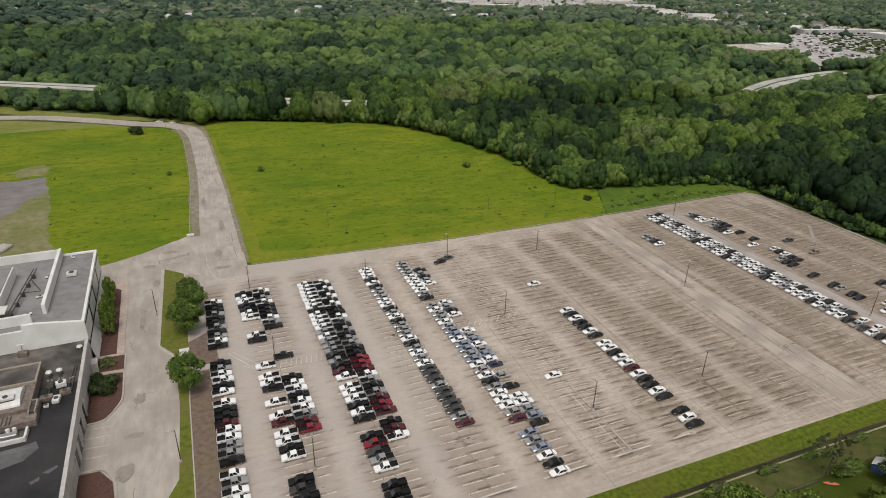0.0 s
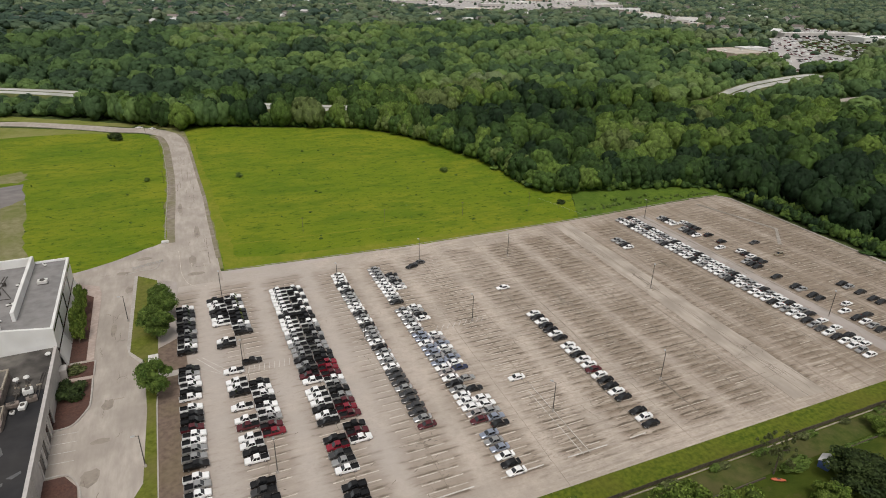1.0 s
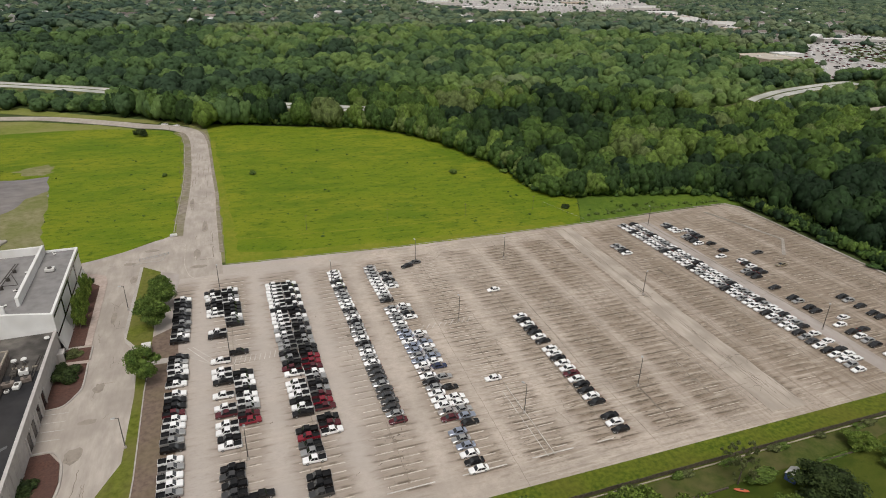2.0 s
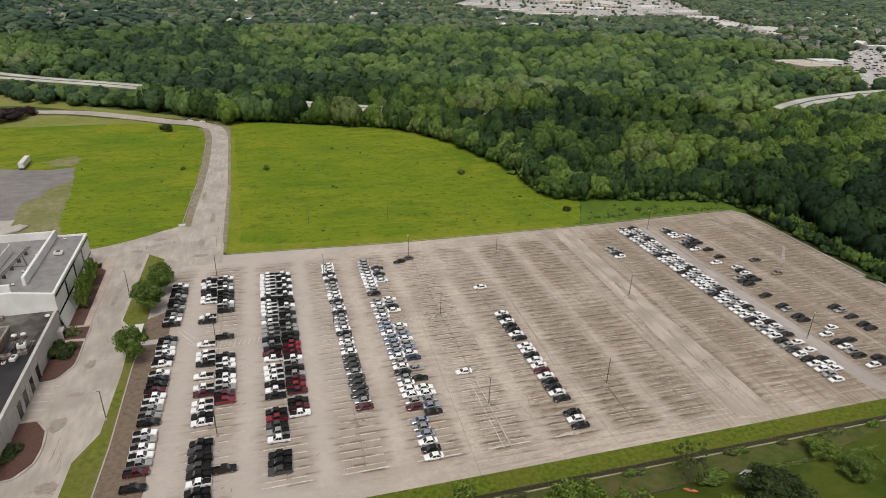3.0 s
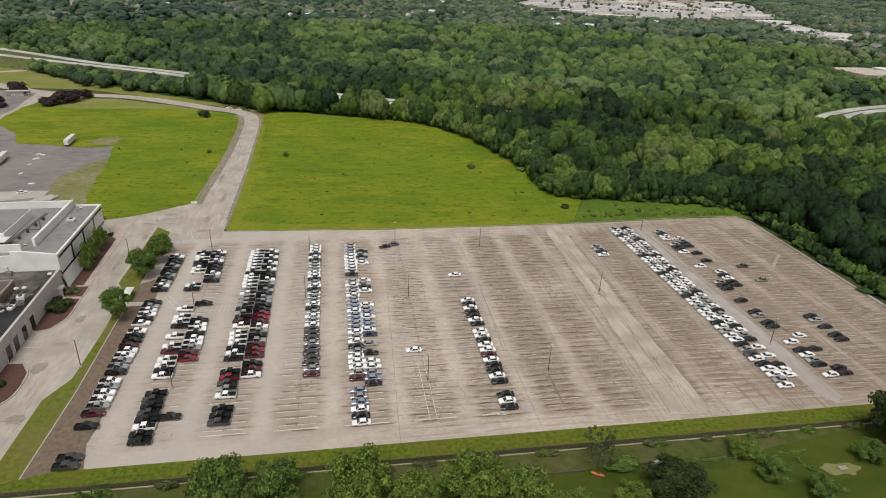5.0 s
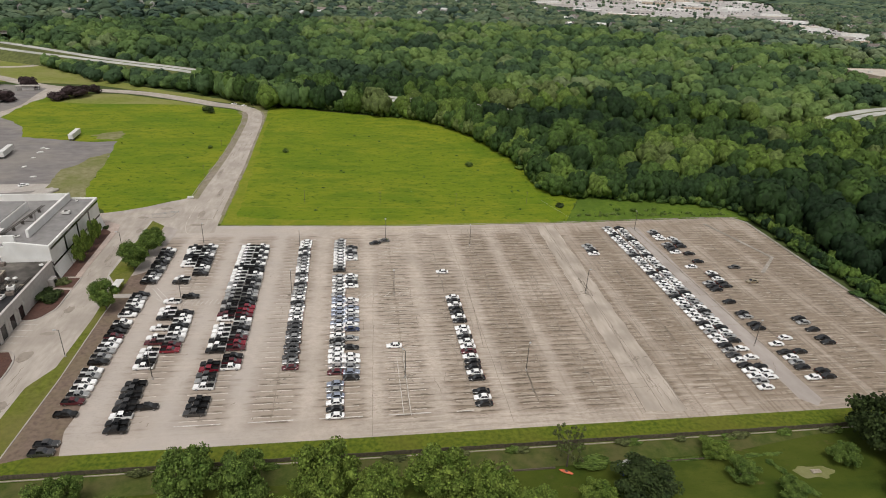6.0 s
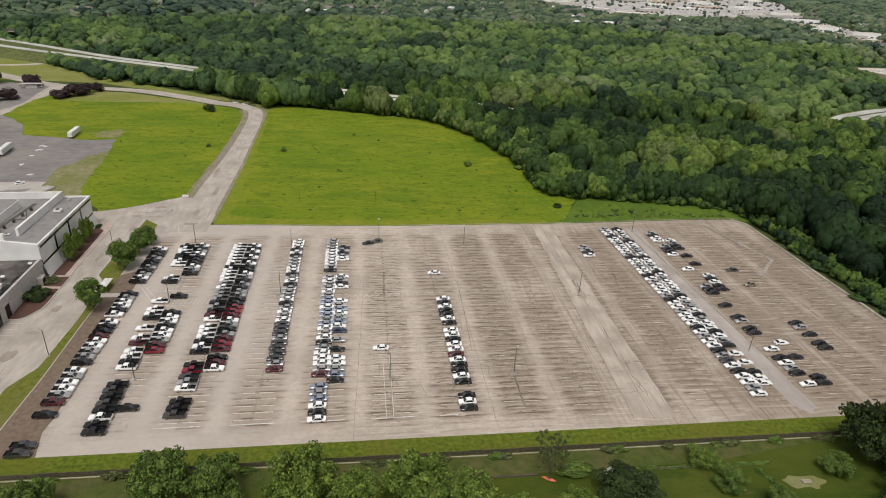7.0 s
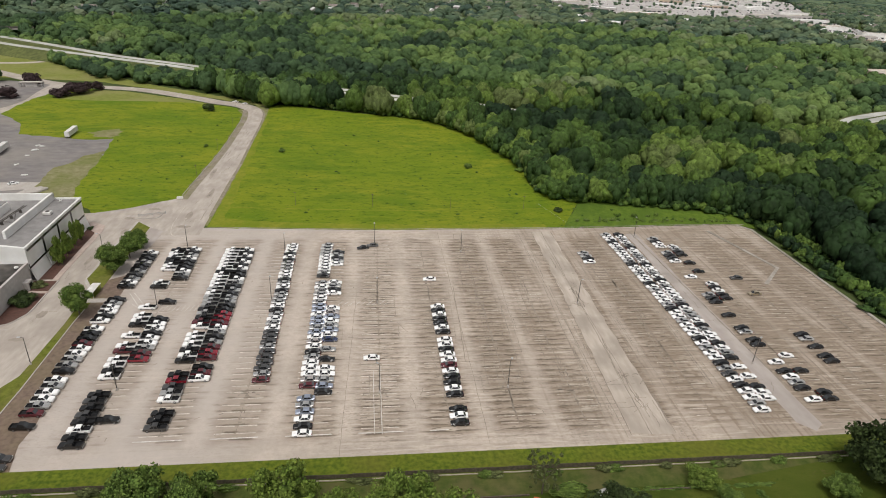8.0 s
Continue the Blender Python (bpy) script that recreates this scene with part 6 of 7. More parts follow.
E0 = np.array(EDGE)
p = E0[i] + (E0[i + 1] - E0[i]) * t[:, None] + g.normal(size=(330, 2)) * np.array([1.6, 1.6]) + np.array([9.5, 5.5])
put("woodland_brush", wood_mesh("woodland_brush", p[:, 0], p[:, 1], g.uniform(1.6, 3.4, 330), g.uniform(2, 6.5, 330), BRUSH, rng, FOLIAGE, np.where(p[:, 0] > 240, 0.2, 0.5) + g.normal(size=330) * 0.2), label="low green brush along the woodland edge", category="brush", kind="stuff")


# sunlit brush at the foot of the old stand
k = 420
p = np.stack([253.0 + g.uniform(0, 22, k) ** 1.08, g.uniform(-140, 4, k)], 1)
put("kerb_brush", wood_mesh("kerb_brush", p[:, 0], p[:, 1], g.uniform(1.5, 3.6, k), g.uniform(1.6, 6.5, k), BRUSH, rng, FOLIAGE, np.where(p[:, 0] < 262, g.uniform(0.35, 0.8, k), g.uniform(0.1, 0.5, k))), label="fresh green brush along the concrete kerb", category="brush", kind="stuff")
# belt between the road and the expressway
bx, by = [], []
for off in (-22, -29, -36):
    for i, (a, c) in enumerate(alongside(HIGHWAY, off)):
        if -330 < a < 20:
            bx.append(a), by.append(c)
base = np.array([bx, by]).T
p = np.repeat(base, 5, axis=0) + g.uniform(-5.5, 5.5, (len(base) * 5, 2))
p = p[(near_line(p[:, 0], p[:, 1], ROAD_LINE) > 19) & ~inside(p[:, 0], p[:, 1], NORTH_VERGE)]
p = np.stack(thin(p[:, 0], p[:, 1], 5.4), 1)
k = len(p)
put("belt_trees", wood_mesh("belt_trees", p[:, 0], p[:, 1], np.where(p[:, 0] > -75, g.uniform(6.0, 8.6, k), g.uniform(3.8, 6.8, k)), np.where(p[:, 0] > -75, g.uniform(16, 20.5, k), g.uniform(7.5, 11.5, k)), NEAR, rng, HAZY_MID_FOLIAGE, g.uniform(0.15, 0.7, k)), label="belt of green trees between road and expressway", category="trees", kind="stuff")
# taller trees standing at the edge itself
q = np.array(bend([(-14, 250), (40, 230), (110, 197), (143, 144), (160, 76), (163, 36), (178, 29), (206, 25), (234, 19), (258, 6)], 4))
leg = np.concatenate([[0], np.cumsum(np.hypot(*np.diff(q, axis=0).T))])
along = np.concatenate([np.arange(4, leg[-1], 5.6), np.arange(260, leg[-1], 6.2)])
ex, ey = np.interp(along, leg, q[:, 0]), np.interp(along, leg, q[:, 1])
back = np.where(np.arange(len(along)) < len(np.arange(4, leg[-1], 5.6)), 0, 7)
ex, ey = ex + back * 0.8 + g.uniform(-1, 3.5, len(along)), ey + back + g.uniform(-1, 3.5, len(along))
ge = np.random.default_rng(61)
EDGE_KINDS = []
for kind in range(10):
    r, h, tint = ge.uniform(4.6, 7.2), ge.uniform(9.0, 14.0), (0.12, 0.3, 0.45, 0.5, 0.6, 0.7, 0.8, 0.95, 0.4, 0.2)[kind]
    word = "dark green" if tint < 0.25 else "green" if tint < 0.62 else "light green"
    ob = empty("woodland_tree", pose(0, -400, 0), f"{word} leafy broadleaf tree at the meadow's edge", "tree", "trees along the meadow")
    bm = bmesh.new()
    rod(bm, (0, 0, -0.3), (0.1, 0.05, h * 0.6), 0.26, 0.1, 7)
    for b in range(5):
        a, z = b * 1.3 + ge.uniform(0, 0.6), h * ge.uniform(0.18, 0.4)
        rod(bm, (0, 0, z), (math.cos(a) * r * 0.62, math.sin(a) * r * 0.62, z + h * 0.25), 0.10, 0.03, 5)
    part("trunk", bm, BARK, ob)
    v, f, q = dome(ge, 13, 480, 0.11, core=0.7, spread=0.66, bough=(0.22, 0.42), low=0.5)
    me = tri_mesh("crown", np.stack([v[:, 0] * r, v[:, 1] * r, (v[:, 2] - 0.02) * h / 1.5], 1), f, [FOLIAGE])
    me.normals_split_custom_set_from_vertices(q / np.linalg.norm(q, axis=1)[:, None])
    me.attributes.new("tint", "FLOAT", "POINT").data.foreach_set("value", np.full(len(v), tint, np.float32))
    put("crown", me, ob)
    EDGE_KINDS.append(ob)
used = set()
for i, (x, y) in enumerate(zip(ex, ey)):
    pick = int(ge.choice((0, 9, 8, 1))) if x > 200 else int(ge.choice((1, 2, 3, 4, 5, 6, 7, 8)))
    m = pose(x, y, 0.0, 0, 0, ge.uniform(0, 360))
    if pick in used:
        copy_thing(EDGE_KINDS[pick], m)
    else:
        EDGE_KINDS[pick].matrix_basis = m
        used.add(pick)


def tree(name, x, y, r, h, leaf_mat, label, category="tree", lumps=15, leaves=4500, leaf=0.055, trunk=0.22, clear=0.22, group="", seed=0, rough=0.25, bough=(0.2, 0.38), reach=(0.5, 0.8), core=0.5):
    """A tree with a tapered trunk, limbs and a crown of leaf clumps."""
    g = np.random.default_rng(seed + 100)
    ob = empty(name, pose(x, y, 0.05), label, category, group)
    bm = bmesh.new()
    rod(bm, (0, 0, -0.1), (0, 0, h * 0.55), trunk, trunk * 0.45, 9)
    for k in range(6):
        a, z = k * 1.1 + g.uniform(0, 0.5), h * g.uniform(0.25, 0.5)
        rod(bm, (0, 0, z), (math.cos(a) * r * 0.6, math.sin(a) * r * 0.6, z + h * 0.22), trunk * 0.4, trunk * 0.12, 6)
    part("trunk", bm, BARK, ob)
    v, f = crown(g, lumps, 1, leaves, leaf, 0.95, rough, 0.8, 0.84, bough, reach, core, (0.85, 1.45), 0.9)
    z0 = h * clear
    v = np.stack([v[:, 0] * r, v[:, 1] * r, z0 + (v[:, 2] - 0.25) / 1.4 * (h - z0)], 1)
    put("crown", tri_mesh("crown", v, f, [leaf_mat]), ob)
    return ob


def shrub(name, x, y, rx, ry, h, leaf_mat, label, category="shrub", seed=0, group="", leaves=1300, turn=0):
    g = np.random.default_rng(seed + 500)
    v, f = crown(g, 11, 1, leaves, 0.075, 0.8, 0.25, 0.7, 0.86)
    v = v * np.array([rx, ry, h / 1.6])
    v[:, 2] -= v[:, 2].min() + 0.25
    return put(name, tri_mesh(name, v, f, [leaf_mat]), m=pose(x, y, 0.0, 0, 0, turn), label=label, category=category, group=group)


# beside the lot and the building
FINE_LEAF = dict(leaves=7600, leaf=0.040, lumps=24, bough=(0.16, 0.32), reach=(0.5, 0.86))
tree("verge_tree", -20.8, -74.6, 4.7, 10.2, LEAVES, "round dark green tree on the verge", seed=1, **FINE_LEAF)
tree("verge_tree", -21.0, -45.2, 5.3, 10.2, LEAVES, "broad green tree on the verge", seed=2, **FINE_LEAF)
tree("verge_tree", -19.4, -33.5, 4.5, 8.4, LEAVES, "smaller green tree on the verge", seed=3, **FINE_LEAF)
tree("verge_tree", -19.6, -24.0, 4.4, 7.2, LEAVES, "small green tree at the verge's end", seed=4, **FINE_LEAF)
for i, (y, h, r) in enumerate(((-17, 8.6, 1.6), (-22.5, 9.6, 1.9), (-29.5, 8.8, 1.8), (-36.5, 9.4, 2.2), (-39.5, 7.0, 1.8))):
    tree("facade_tree", -43.0 + i * 0.2, y, r, h, PALE_LEAVES, "slender light green tree against the white facade", lumps=13, leaves=2600, leaf=0.085, trunk=0.14, clear=0.05, seed=10 + i, group="trees along the facade")
shrub("shrub", -41.4, -66.5, 4.0, 4.4, 3.6, DARK_LEAVES, "large dark green shrub in the mulch bed", seed=1)
shrub("shrub", -43.2, -62.8, 2.2, 2.4, 3.0, DARK_LEAVES, "dark green shrub in the mulch bed", seed=2)
shrub("shrub", -41.8, -55.0, 2.8, 2.6, 2.2, DRY_LEAVES, "brownish green shrub in the entrance bed", seed=3)
shrub("shrub", -42.6, -108.5, 3.0, 4.2, 2.4, DARK_LEAVES, "dark green shrub in the mulch bed", seed=4)
shrub("shrub", -44.3, -5.6, 1.4, 1.8, 1.5, DARK_LEAVES, "low dark shrub at the walk", seed=5)
# meadow bushes
for i, (x, y, r, h) in enumerate(((18.5, 110, 1.9, 3.2), (126.8, 82.5, 2.4, 3.6), (161, 15, 2.4, 2.6), (-47, 214, 4.6, 6.4), (197, 8, 2.0, 2.2), (60, 150, 1.1, 1.4), (98, 62, 0.9, 1.0), (-27, 118, 1.6, 2.6))):
    shrub("bush", x, y, r, r * 0.85, h, LEAVES if i not in (2, 3) else DARK_LEAVES, "lone green bush in the meadow", "bush", 20 + i, "meadow bushes")
for i, (x, y, r, h) in enumerate(((-160, 262, 9.5, 10.5), (-155, 268, 7.5, 11), (-166, 252, 8, 8.5), (-150, 280, 5.5, 8), (-209, 301, 8.5, 11), (-200, 243, 9, 10), (-209, 238, 8, 9))):
    shrub("purple_tree", x, y, r, r, h, PURPLE_LEAVES, "dense dark purple-leaved tree by the side road", "tree", 40 + i, "purple trees")
gw = np.random.default_rng(52)
k = 90
wx = gw.uniform(166, 244, k)
wy = 1.5 + gw.exponential(4.5, k)
put("lot_edge_weeds", wood_mesh("lot_edge_weeds", wx, wy, gw.uniform(0.4, 1.1, k), gw.uniform(0.8, 2.0, k), BRUSH, gw, FOLIAGE, gw.uniform(0.5, 1.0, k)), label="rough weeds and scrub along the lot's edge", category="weeds", kind="stuff")
gt = np.random.default_rng(44)
tx, ty = np.concatenate([gt.uniform(15, 150, 40), gt.uniform(-95, -25, 22)]), np.concatenate([gt.uniform(5, 150, 40), gt.uniform(40, 225, 22)])
ok = inside(tx, ty, FIELD_EAST) | inside(tx, ty, FIELD_WEST)
tx, ty = tx[ok], ty[ok]
k = len(tx)
put("meadow_tufts", wood_mesh("meadow_tufts", tx, ty, gt.uniform(0.35, 0.9, k), gt.uniform(0.8, 1.5, k), BRUSH, gt, FOLIAGE, gt.uniform(0.3, 0.8, k)), label="scattered darker grass tufts in the meadow", category="grass tufts", kind="stuff")
# back gardens
YARD = [(-2, -159, 5.2, 8.8, 0), (23.5, -157, 6.6, 12.0, 0), (35, -158, 6.0, 12.4, 0), (52.5, -158.5, 7.0, 13.2, 1), (64, -163, 6, 9.5, 1), (77, -161, 7.2, 11.6, 1), (87.5, -166, 6.6, 10.5, 1), (13, -168, 6, 9, 0), (45, -170, 6.5, 10, 1)]
YARD += [(199, -174, 9.5, 15, 2), (212, -166, 9, 14, 2), (123.8, -165.0, 8.0, 7.4, 2), (146.5, -154.8, 3.8, 4.0, 1), (149.5, -162.5, 3.6, 4.6, 0), (191, -157, 9, 16, 2), (200, -164, 8.5, 15, 2), (207, -153, 7.5, 13.5, 0), (98, -171, 6, 8, 1), (112, -167, 4.4, 6.0, 1), (178, -160, 3.6, 5.0, 0), (186, -171, 5, 9, 2), (158, -169, 3.4, 4.6, 0)]
for i, (x, y, r, h, c) in enumerate(YARD):
    mat, word = ((LEAVES, "green leafy"), (PALE_LEAVES, "light green leafy"), (DARK_LEAVES, "dense dark green"))[c]
    tree("garden_tree", x, y, r, h, mat, f"{word} tree in the back gardens", lumps=40, leaves=7800, leaf=0.036, bough=(0.10, 0.27), reach=(0.35, 1.0), core=0.34, clear=0.05, seed=60 + i, group="garden trees", rough=0.25)
tree("thin_tree", 108.9, -155.3, 5.2, 13.6, DRY_LEAVES, "tall thin brownish tree with sparse leaves", lumps=60, leaves=3000, leaf=0.024, trunk=0.2, clear=0.10, seed=90, bough=(0.03, 0.07), reach=(0.2, 1.0), core=0.1)
for i in range(22):
    x = 3 + i * 9.2 + (i * 37 % 11) - 5
    shrub("fence_shrub", x, -149.4, 2.0 + (i * 7 % 5) * 0.4, 1.2, 1.5 + (i * 3 % 4) * 0.4, DRY_LEAVES if i % 2 else LEAVES, "low scrubby shrub at the fence", "shrub", 120 + i, "fence shrubs", 500)
shrub("hedge", 115.2, -155.9, 5.6, 1.9, 3.2, LEAVES, "clipped dark green hedge", "hedge", 140)
for i in range(7):
    shrub("hedge", 129.5 + i * 5.4, -155.5 - i * 0.08, 3.2, 0.8, 1.0, LEAVES, "long low green hedge between gardens", "hedge", 160 + i, "hedges between gardens", 420)
for i in range(5):
    shrub("hedge", 159.6 + i * 1.1, -159 - i * 2.4, 1.6, 1.0, 1.4, LEAVES, "low green hedge across a garden", "hedge", 142 + i, "garden hedges", 420, -60)

# fence along the gardens
F = empty("boundary_fence", pose(0, -147.9, 0), "low dark board fence on a timber footing", "fence")
part("footing", boxes((-58, 258, -0.75, -0.45, -0.2, 0.22)), WOOD, F, "weathered timber footing")
for i in range(79):
    x = -57 + i * 4
    part("panel", boxes((x + 0.08, x + 3.95, -0.04, 0.04, 0.15, 1.25 + 0.06 * (i * 5 % 3))), FENCE, F)
    part("post", boxes((x - 0.07, x + 0.07, -0.09, 0.09, -0.1, 1.45)), FENCE, F)
W = empty("wire_fence", pose(0, 0, 0.05), "thin wire fence with brown posts at the meadow's corner", "fence")
for i in range(9):
    x, y = 160.5 - i * 1.0, -3 + i * 3.2
    part("post", rod(bmesh.new(), (x, y, -0.1), (x, y, 1.6), 0.05, 0.04, 6), BARK, W)
    if i:
        part("wire", rod(bmesh.new(), (x, y, 1.45), (x + 1.0, y - 3.2, 1.45), 0.03, 0.03, 5), STEEL, W)
E2 = empty("garden_edging", pose(0, 0, 0), "low timber edging in a garden", "edging")
part("rail", boxes((84, 106, -155.7, -155.45, 0, 0.45)), BARK, E2)
part("rail", boxes((134, 146, -156.0, -155.8, 0, 0.4)), BARK, E2)
kay = empty("kayak", pose(108.2, -157.2, 0.05, 0, 0, -30), "orange plastic kayak on the lawn", "kayak")
bm = bmesh.new()
bmesh.ops.create_icosphere(bm, subdivisions=3, radius=1, matrix=Matrix.Translation((0, 0, 0.3)) @ Matrix.Diagonal((1.7, 0.45, 0.3, 1)))
part("hull", bm, ORANGE, kay, "", True)
part("cockpit", boxes((-0.4, 0.4, -0.22, 0.22, 0.5, 0.64), bevel=0.06), DARK_STEEL, kay)
shed = empty("garden_shed", pose(122.3, -157.9, 0.03, 0, 0, 20), "small garden shed with pale roof and blue walls", "shed")
shed_wall = part("wall", boxes((-1.5, 1.5, -1.2, 1.2, 0, 1.9)), BLUE_TARP, shed, "blue walls")
v = [(-1.7, -1.4, 1.85), (1.7, -1.4, 1.85), (1.7, 0, 2.7), (-1.7, 0, 2.7), (-1.7, 1.4, 1.85), (1.7, 1.4, 1.85), (-1.7, 0, 2.55), (1.7, 0, 2.55)]
add(shed, "roof", (v, [(0, 1, 2, 3), (3, 2, 5, 4), (0, 3, 4, 6), (1, 7, 5, 2), (0, 6, 7, 1), (4, 5, 7, 6)]), UNIT_WHITE, "pale pitched roof")
part("door", boxes((-0.45, 0.45, -1.24, -1.19, 0.05, 1.75)), UNIT_WHITE, shed_wall)
sheet("sand_pit", ragged([(163.4, -161.4), (167, -160.4), (172, -160.8), (174.2, -162.4), (171, -164.6), (165.4, -164.2)], 1, 0.5, 19), 0.06, WORN_GRASS, "sandy worn patch in a garden", "sand", 0.1)
log = empty("log_pile", pose(169, -162.4, 0.1), "small heap of pale logs", "logs")
for i in range(5):
    part("log", rod(bmesh.new(), (-1.2, -0.5 + i * 0.25, 0.15 + 0.1 * (i % 2)), (1.2, -0.4 + i * 0.22, 0.15 + 0.1 * (i % 2)), 0.14, 0.12, 8), WOOD, log)


# ---- far buildings ----
def block(name, x, y, l, w, h, turn, wall, roof, label, category, windows=0, units=0):
    ob = empty(name, pose(x, y, float(rise(x, y)) - 0.35, 0, 0, turn), label, category)
    walls = part("wall", boxes((-l / 2, l / 2, -w / 2, w / 2, 0, h)), wall, ob)
    top = part("roof", boxes((-l / 2 + 0.4, l / 2 - 0.4, -w / 2 + 0.4, w / 2 - 0.4, h - 0.2, h + 0.12)), roof, ob)
    part("parapet", boxes((-l / 2 - 0.1, l / 2 + 0.1, -w / 2 - 0.1, -w / 2 + 0.4, h - 0.5, h + 0.6), (-l / 2 - 0.1, -l / 2 + 0.4, -w / 2, w / 2, h - 0.5, h + 0.6), (l / 2 - 0.4, l / 2 + 0.1, -w / 2, w / 2, h - 0.5, h + 0.6), (-l / 2, l / 2, w / 2 - 0.4, w / 2 + 0.1, h - 0.5, h + 0.6)), wall, ob)
    for i in range(windows):
        x0 = -l / 2 + (i + 0.5) * l / windows
        part("window", boxes((x0 - l / windows * 0.3, x0 + l / windows * 0.3, -w / 2 - 0.06, -w / 2 + 0.1, 1.0, 3.4)), GLASS_DARK, walls)
    for i in range(units):
        x0 = -l / 2 + (i + 0.5) * l / units
        part("rooftop_box", boxes((x0 - 2, x0 + 2, -1.6, 1.6, h, h + 1.8)), UNIT_WHITE, top)
    return ob


block("store_building", 677, 405, 58, 60, 7.5, 2, TAN_BRICK, TAN_ROOF, "tan brick store with a tan flat roof", "store", 0, 2)
block("store_building", 730, 424, 38, 20, 7.0, -8, WHITE_WALL, PALE_ROOF, "small white store with a pale roof", "store", 4, 1)
block("store_building", 1006, 534, 150, 18, 7, -12, GREY_WALL, PALE_ROOF, "long low grey row of shops", "store", 14, 4)
block("store_building", 1036, 452, 90, 42, 8, -15, WHITE_WALL, PALE_ROOF, "large white store with a pale roof", "store", 6, 3)
block("store_building", 522, 446, 40, 24, 8, -10, TAN_BRICK, ROOF_STAINED, "flat brown roofed building among the trees", "building", 4)
for mall in MALL[:3]:
    bm = bmesh.new()
    bmesh.ops.triangulate(bm, faces=[bm.faces.new([bm.verts.new((x, y, float(rise(x, y)) + 0.5)) for x, y in mall])])
    put("store_parking", finish(bm, "store_parking", MALL_PAVING), label="large pale store parking area", category="parking lot", kind="structure")
gm = random.Random(5)
for mall, count, big in ((MALL[0], 40, 105), (MALL[1], 5, 70), (MALL[2], 0, 80)):
    xs, ys = [q[0] for q in mall], [q[1] for q in mall]
    placed = []
    for _ in range(400):
        x, y = gm.uniform(min(xs), max(xs)), gm.uniform(min(ys), max(ys))
        if len(placed) < count and inside(np.array([x]), np.array([y]), mall)[0] and all((x - a) ** 2 + (y - b) ** 2 > (big * 0.8) ** 2 for a, b in placed):
            placed.append((x, y))
            block("store_building", x, y, big * gm.uniform(0.5, 1.0), big * gm.uniform(0.25, 0.45), gm.uniform(6, 10), gm.uniform(-30, 15), gm.choice((GREY_WALL, TAN_BRICK, WHITE_WALL)), gm.choice((PALE_ROOF, PALE_ROOF, ROOF_GREY, TAN_ROOF)), "far flat-roofed store beside its car park", "store", 5, 2)
# parked cars of the far stores, too small to pick apart
verts, faces, slots = [], [], []
for mall in MALL[:3]:
    xs, ys = [q[0] for q in mall], [q[1] for q in mall]
    px = np.array([gm.uniform(min(xs), max(xs)) for _ in range(2600)])
    py = np.array([round(gm.uniform(min(ys), max(ys)) / 9) * 9 + gm.uniform(-0.3, 0.3) for _ in range(2600)])
    ok = inside(px, py, mall)
    for x, y in zip(px[ok], py[ok]):
        z = float(rise(x, y)) + 0.8
        v, f = join(slab(x - 0.95, x + 0.95, y - 2.4, y + 2.4, z + 0.2, z + 0.95), slab(x - 0.8, x + 0.8, y - 1.2, y + 1.0, z + 0.95, z + 1.5))
        n = len(verts)
        verts += v
        faces += [tuple(k + n for k in q) for q in f]
        slots += [gm.choice((0, 0, 0, 1, 2, 3))] * len(f)
put("distant_cars", mesh_of("distant_cars", verts, faces, [PAINTS["w"], PAINTS["s"], PAINTS["k"], PAINTS["m"]], False, [int(s) for s in slots]), label="hundreds of tiny cars parked at the far stores", category="cars", kind="stuff")


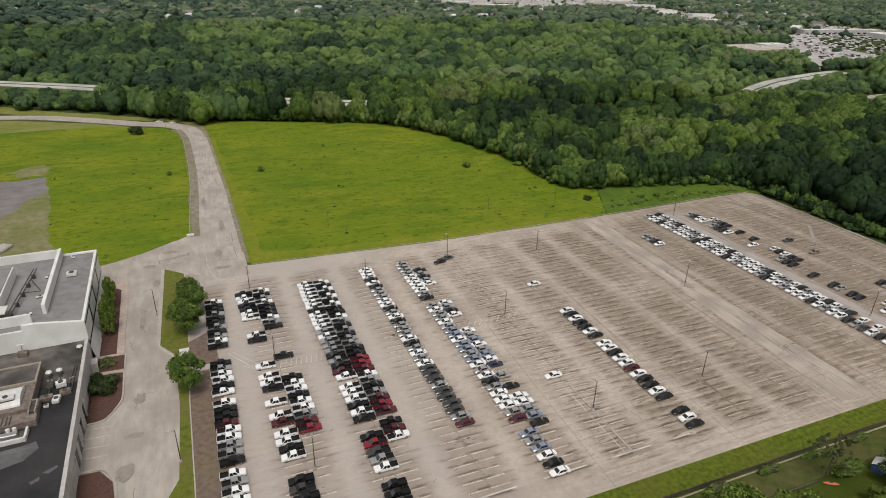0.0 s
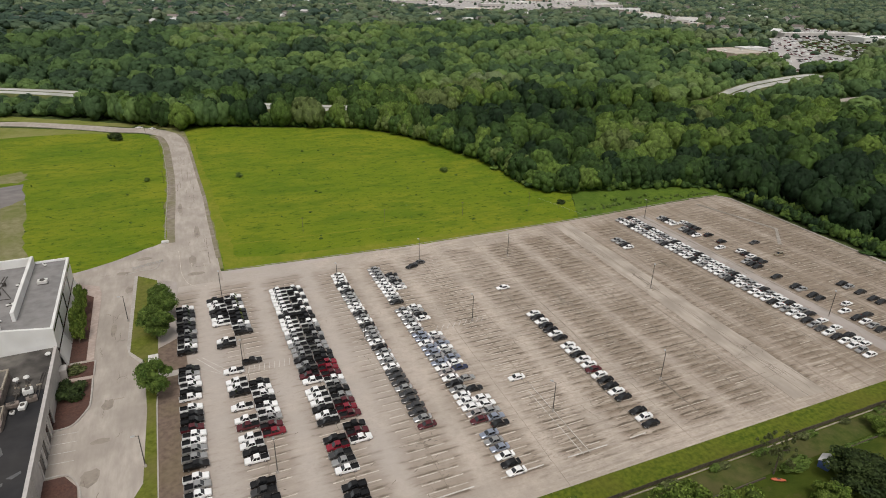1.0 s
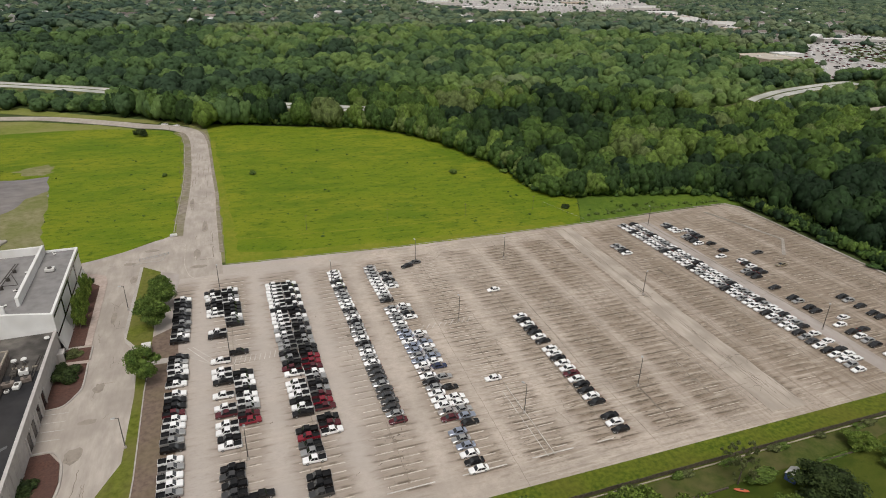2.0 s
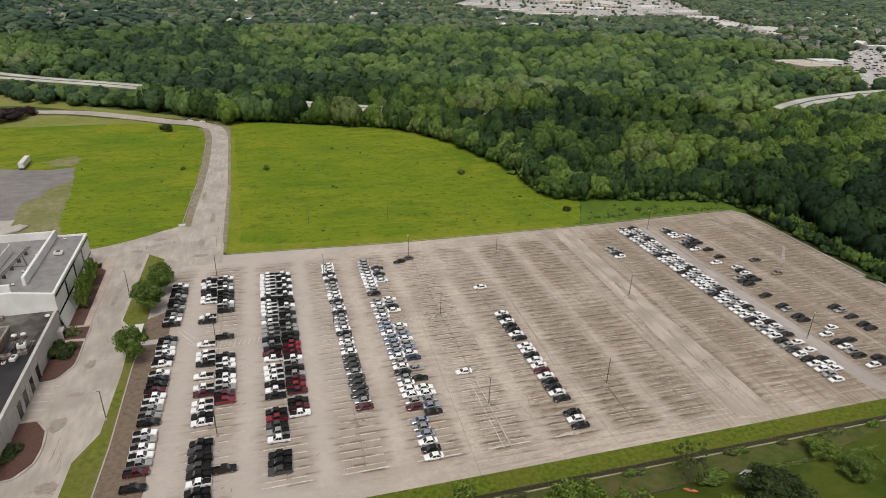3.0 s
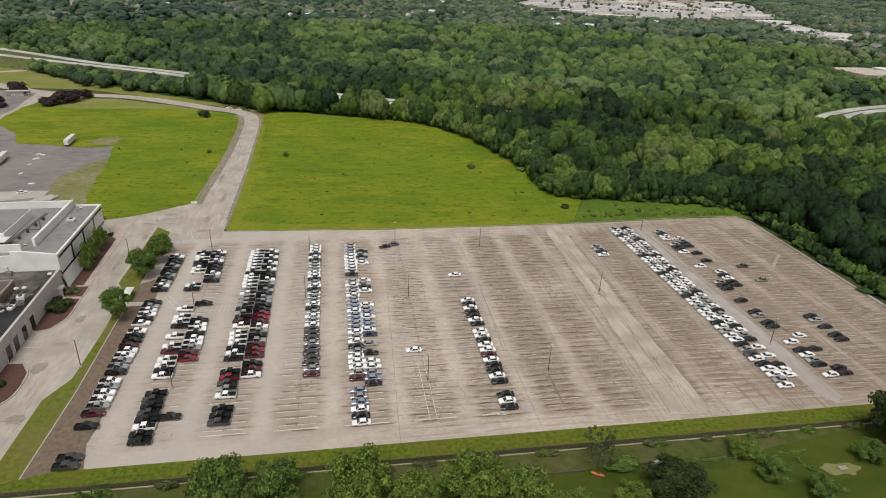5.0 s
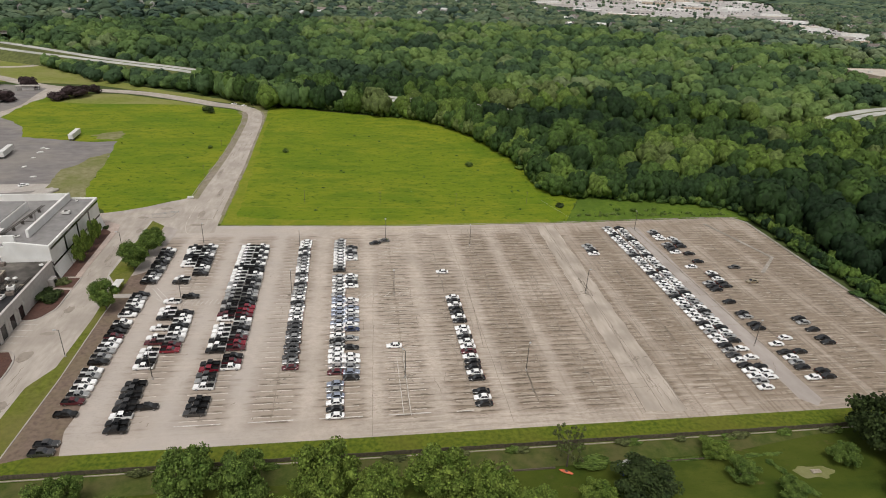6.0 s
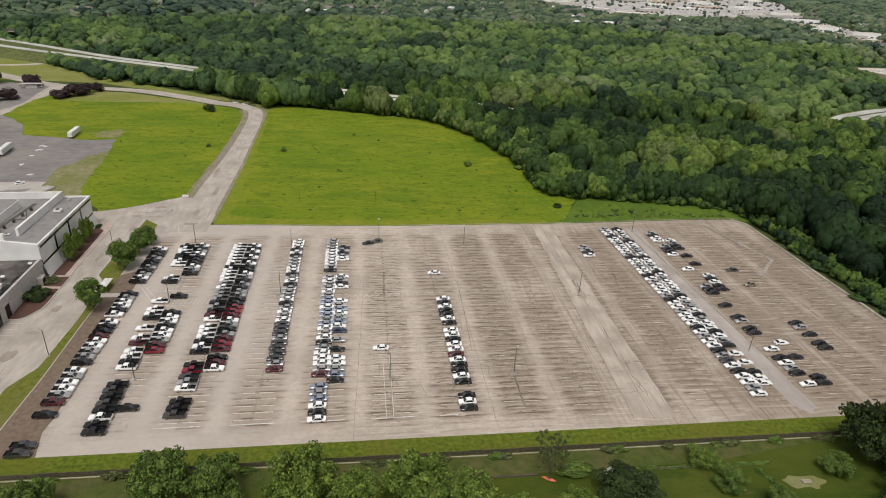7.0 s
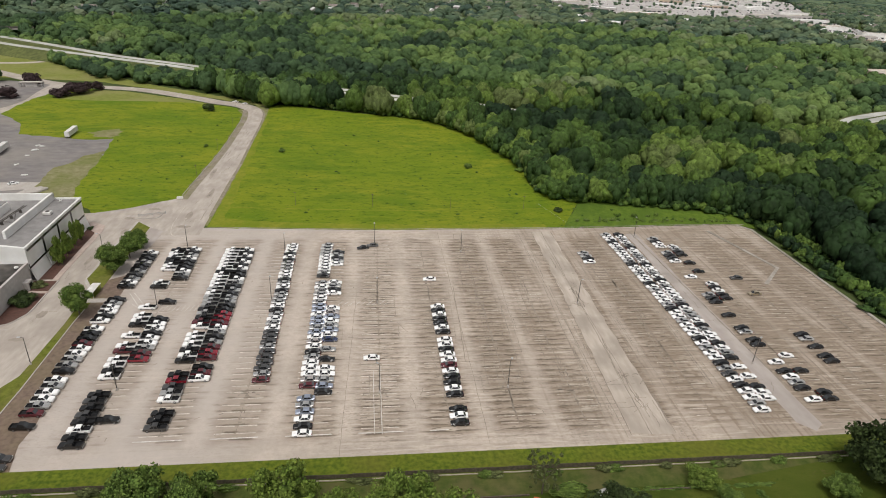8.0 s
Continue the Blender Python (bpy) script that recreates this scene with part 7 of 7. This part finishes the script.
def house(x, y, l, w, h, turn, group):
    ob = empty("house", pose(x, y, float(rise(x, y)) - 0.4, 0, 0, turn), "small suburban house with a pitched roof among trees", "house", group)
    siding = part("wall", boxes((-l / 2, l / 2, -w / 2, w / 2, 0, h)), SIDING, ob)
    k = h + w * 0.36
    v = [(-l / 2 - 0.5, -w / 2 - 0.5, h - 0.1), (l / 2 + 0.5, -w / 2 - 0.5, h - 0.1), (l / 2 + 0.5, 0, k), (-l / 2 - 0.5, 0, k), (-l / 2 - 0.5, w / 2 + 0.5, h - 0.1), (l / 2 + 0.5, w / 2 + 0.5, h - 0.1)]
    add(ob, "roof", (v, [(0, 1, 2, 3), (3, 2, 5, 4), (0, 3, 4), (1, 5, 2), (0, 4, 5, 1)]), SHINGLE)
    for x0 in (-l / 4, l / 4):
        part("window", boxes((x0 - 0.8, x0 + 0.8, -w / 2 - 0.05, -w / 2 + 0.1, h * 0.55, h * 0.85)), GLASS_DARK, siding)
    return ob


def clear_of(x, y):
    one, two = np.array([x]), np.array([y])
    return not any(inside(one, two, q)[0] for q in CLEAR) and near_line(one, two, HIGHWAY)[0] > 110


hh = None
for i in range(36):
    a, d = gm.uniform(-0.75, 0.85), math.sqrt(gm.uniform(840 ** 2, 1150 ** 2))
    x, y = 40 + d * math.sin(a), -240 + d * math.cos(a)
    if clear_of(x, y):
        if hh is None:
            hh = house(x, y, 11, 7, 6.2, gm.uniform(0, 360), "suburban houses")
        else:
            copy_thing(hh, pose(x, y, float(rise(x, y)) - 0.4, 0, 0, gm.uniform(0, 360)))
# the houses past those are too far to tell apart
verts, faces, slots = [], [], []
for i in range(760):
    a, d = gm.uniform(-0.75, 0.9), math.sqrt(gm.uniform(1150 ** 2, 2900 ** 2))
    x, y = 40 + d * math.sin(a), -240 + d * math.cos(a)
    if not clear_of(x, y):
        continue
    z, l, w, h = float(rise(x, y)) - 0.4, gm.uniform(6, 12), gm.uniform(4.5, 6), gm.uniform(6.5, 9)
    m = pose(x, y, z, 0, 0, gm.uniform(0, 360))
    pts = [(-l, -w, 0), (l, -w, 0), (l, w, 0), (-l, w, 0), (-l, -w, h), (l, -w, h), (l, w, h), (-l, w, h), (-l, 0, h + w * 0.7), (l, 0, h + w * 0.7)]
    n = len(verts)
    verts += [tuple(m @ Vector(p)) for p in pts]
    faces += [tuple(k + n for k in q) for q in ((0, 1, 5, 4), (1, 2, 6, 9, 5), (2, 3, 7, 6), (3, 0, 4, 8, 7), (4, 5, 9, 8), (6, 7, 8, 9))]
    slots += [0, 0, 0, 0] + [gm.choice((1, 1, 1, 1, 2))] * 2
put("distant_houses", mesh_of("distant_houses", verts, faces, [SIDING, SHINGLE, PALE_ROOF], False, slots), label="far suburban houses with pale walls among trees", category="houses", kind="stuff")
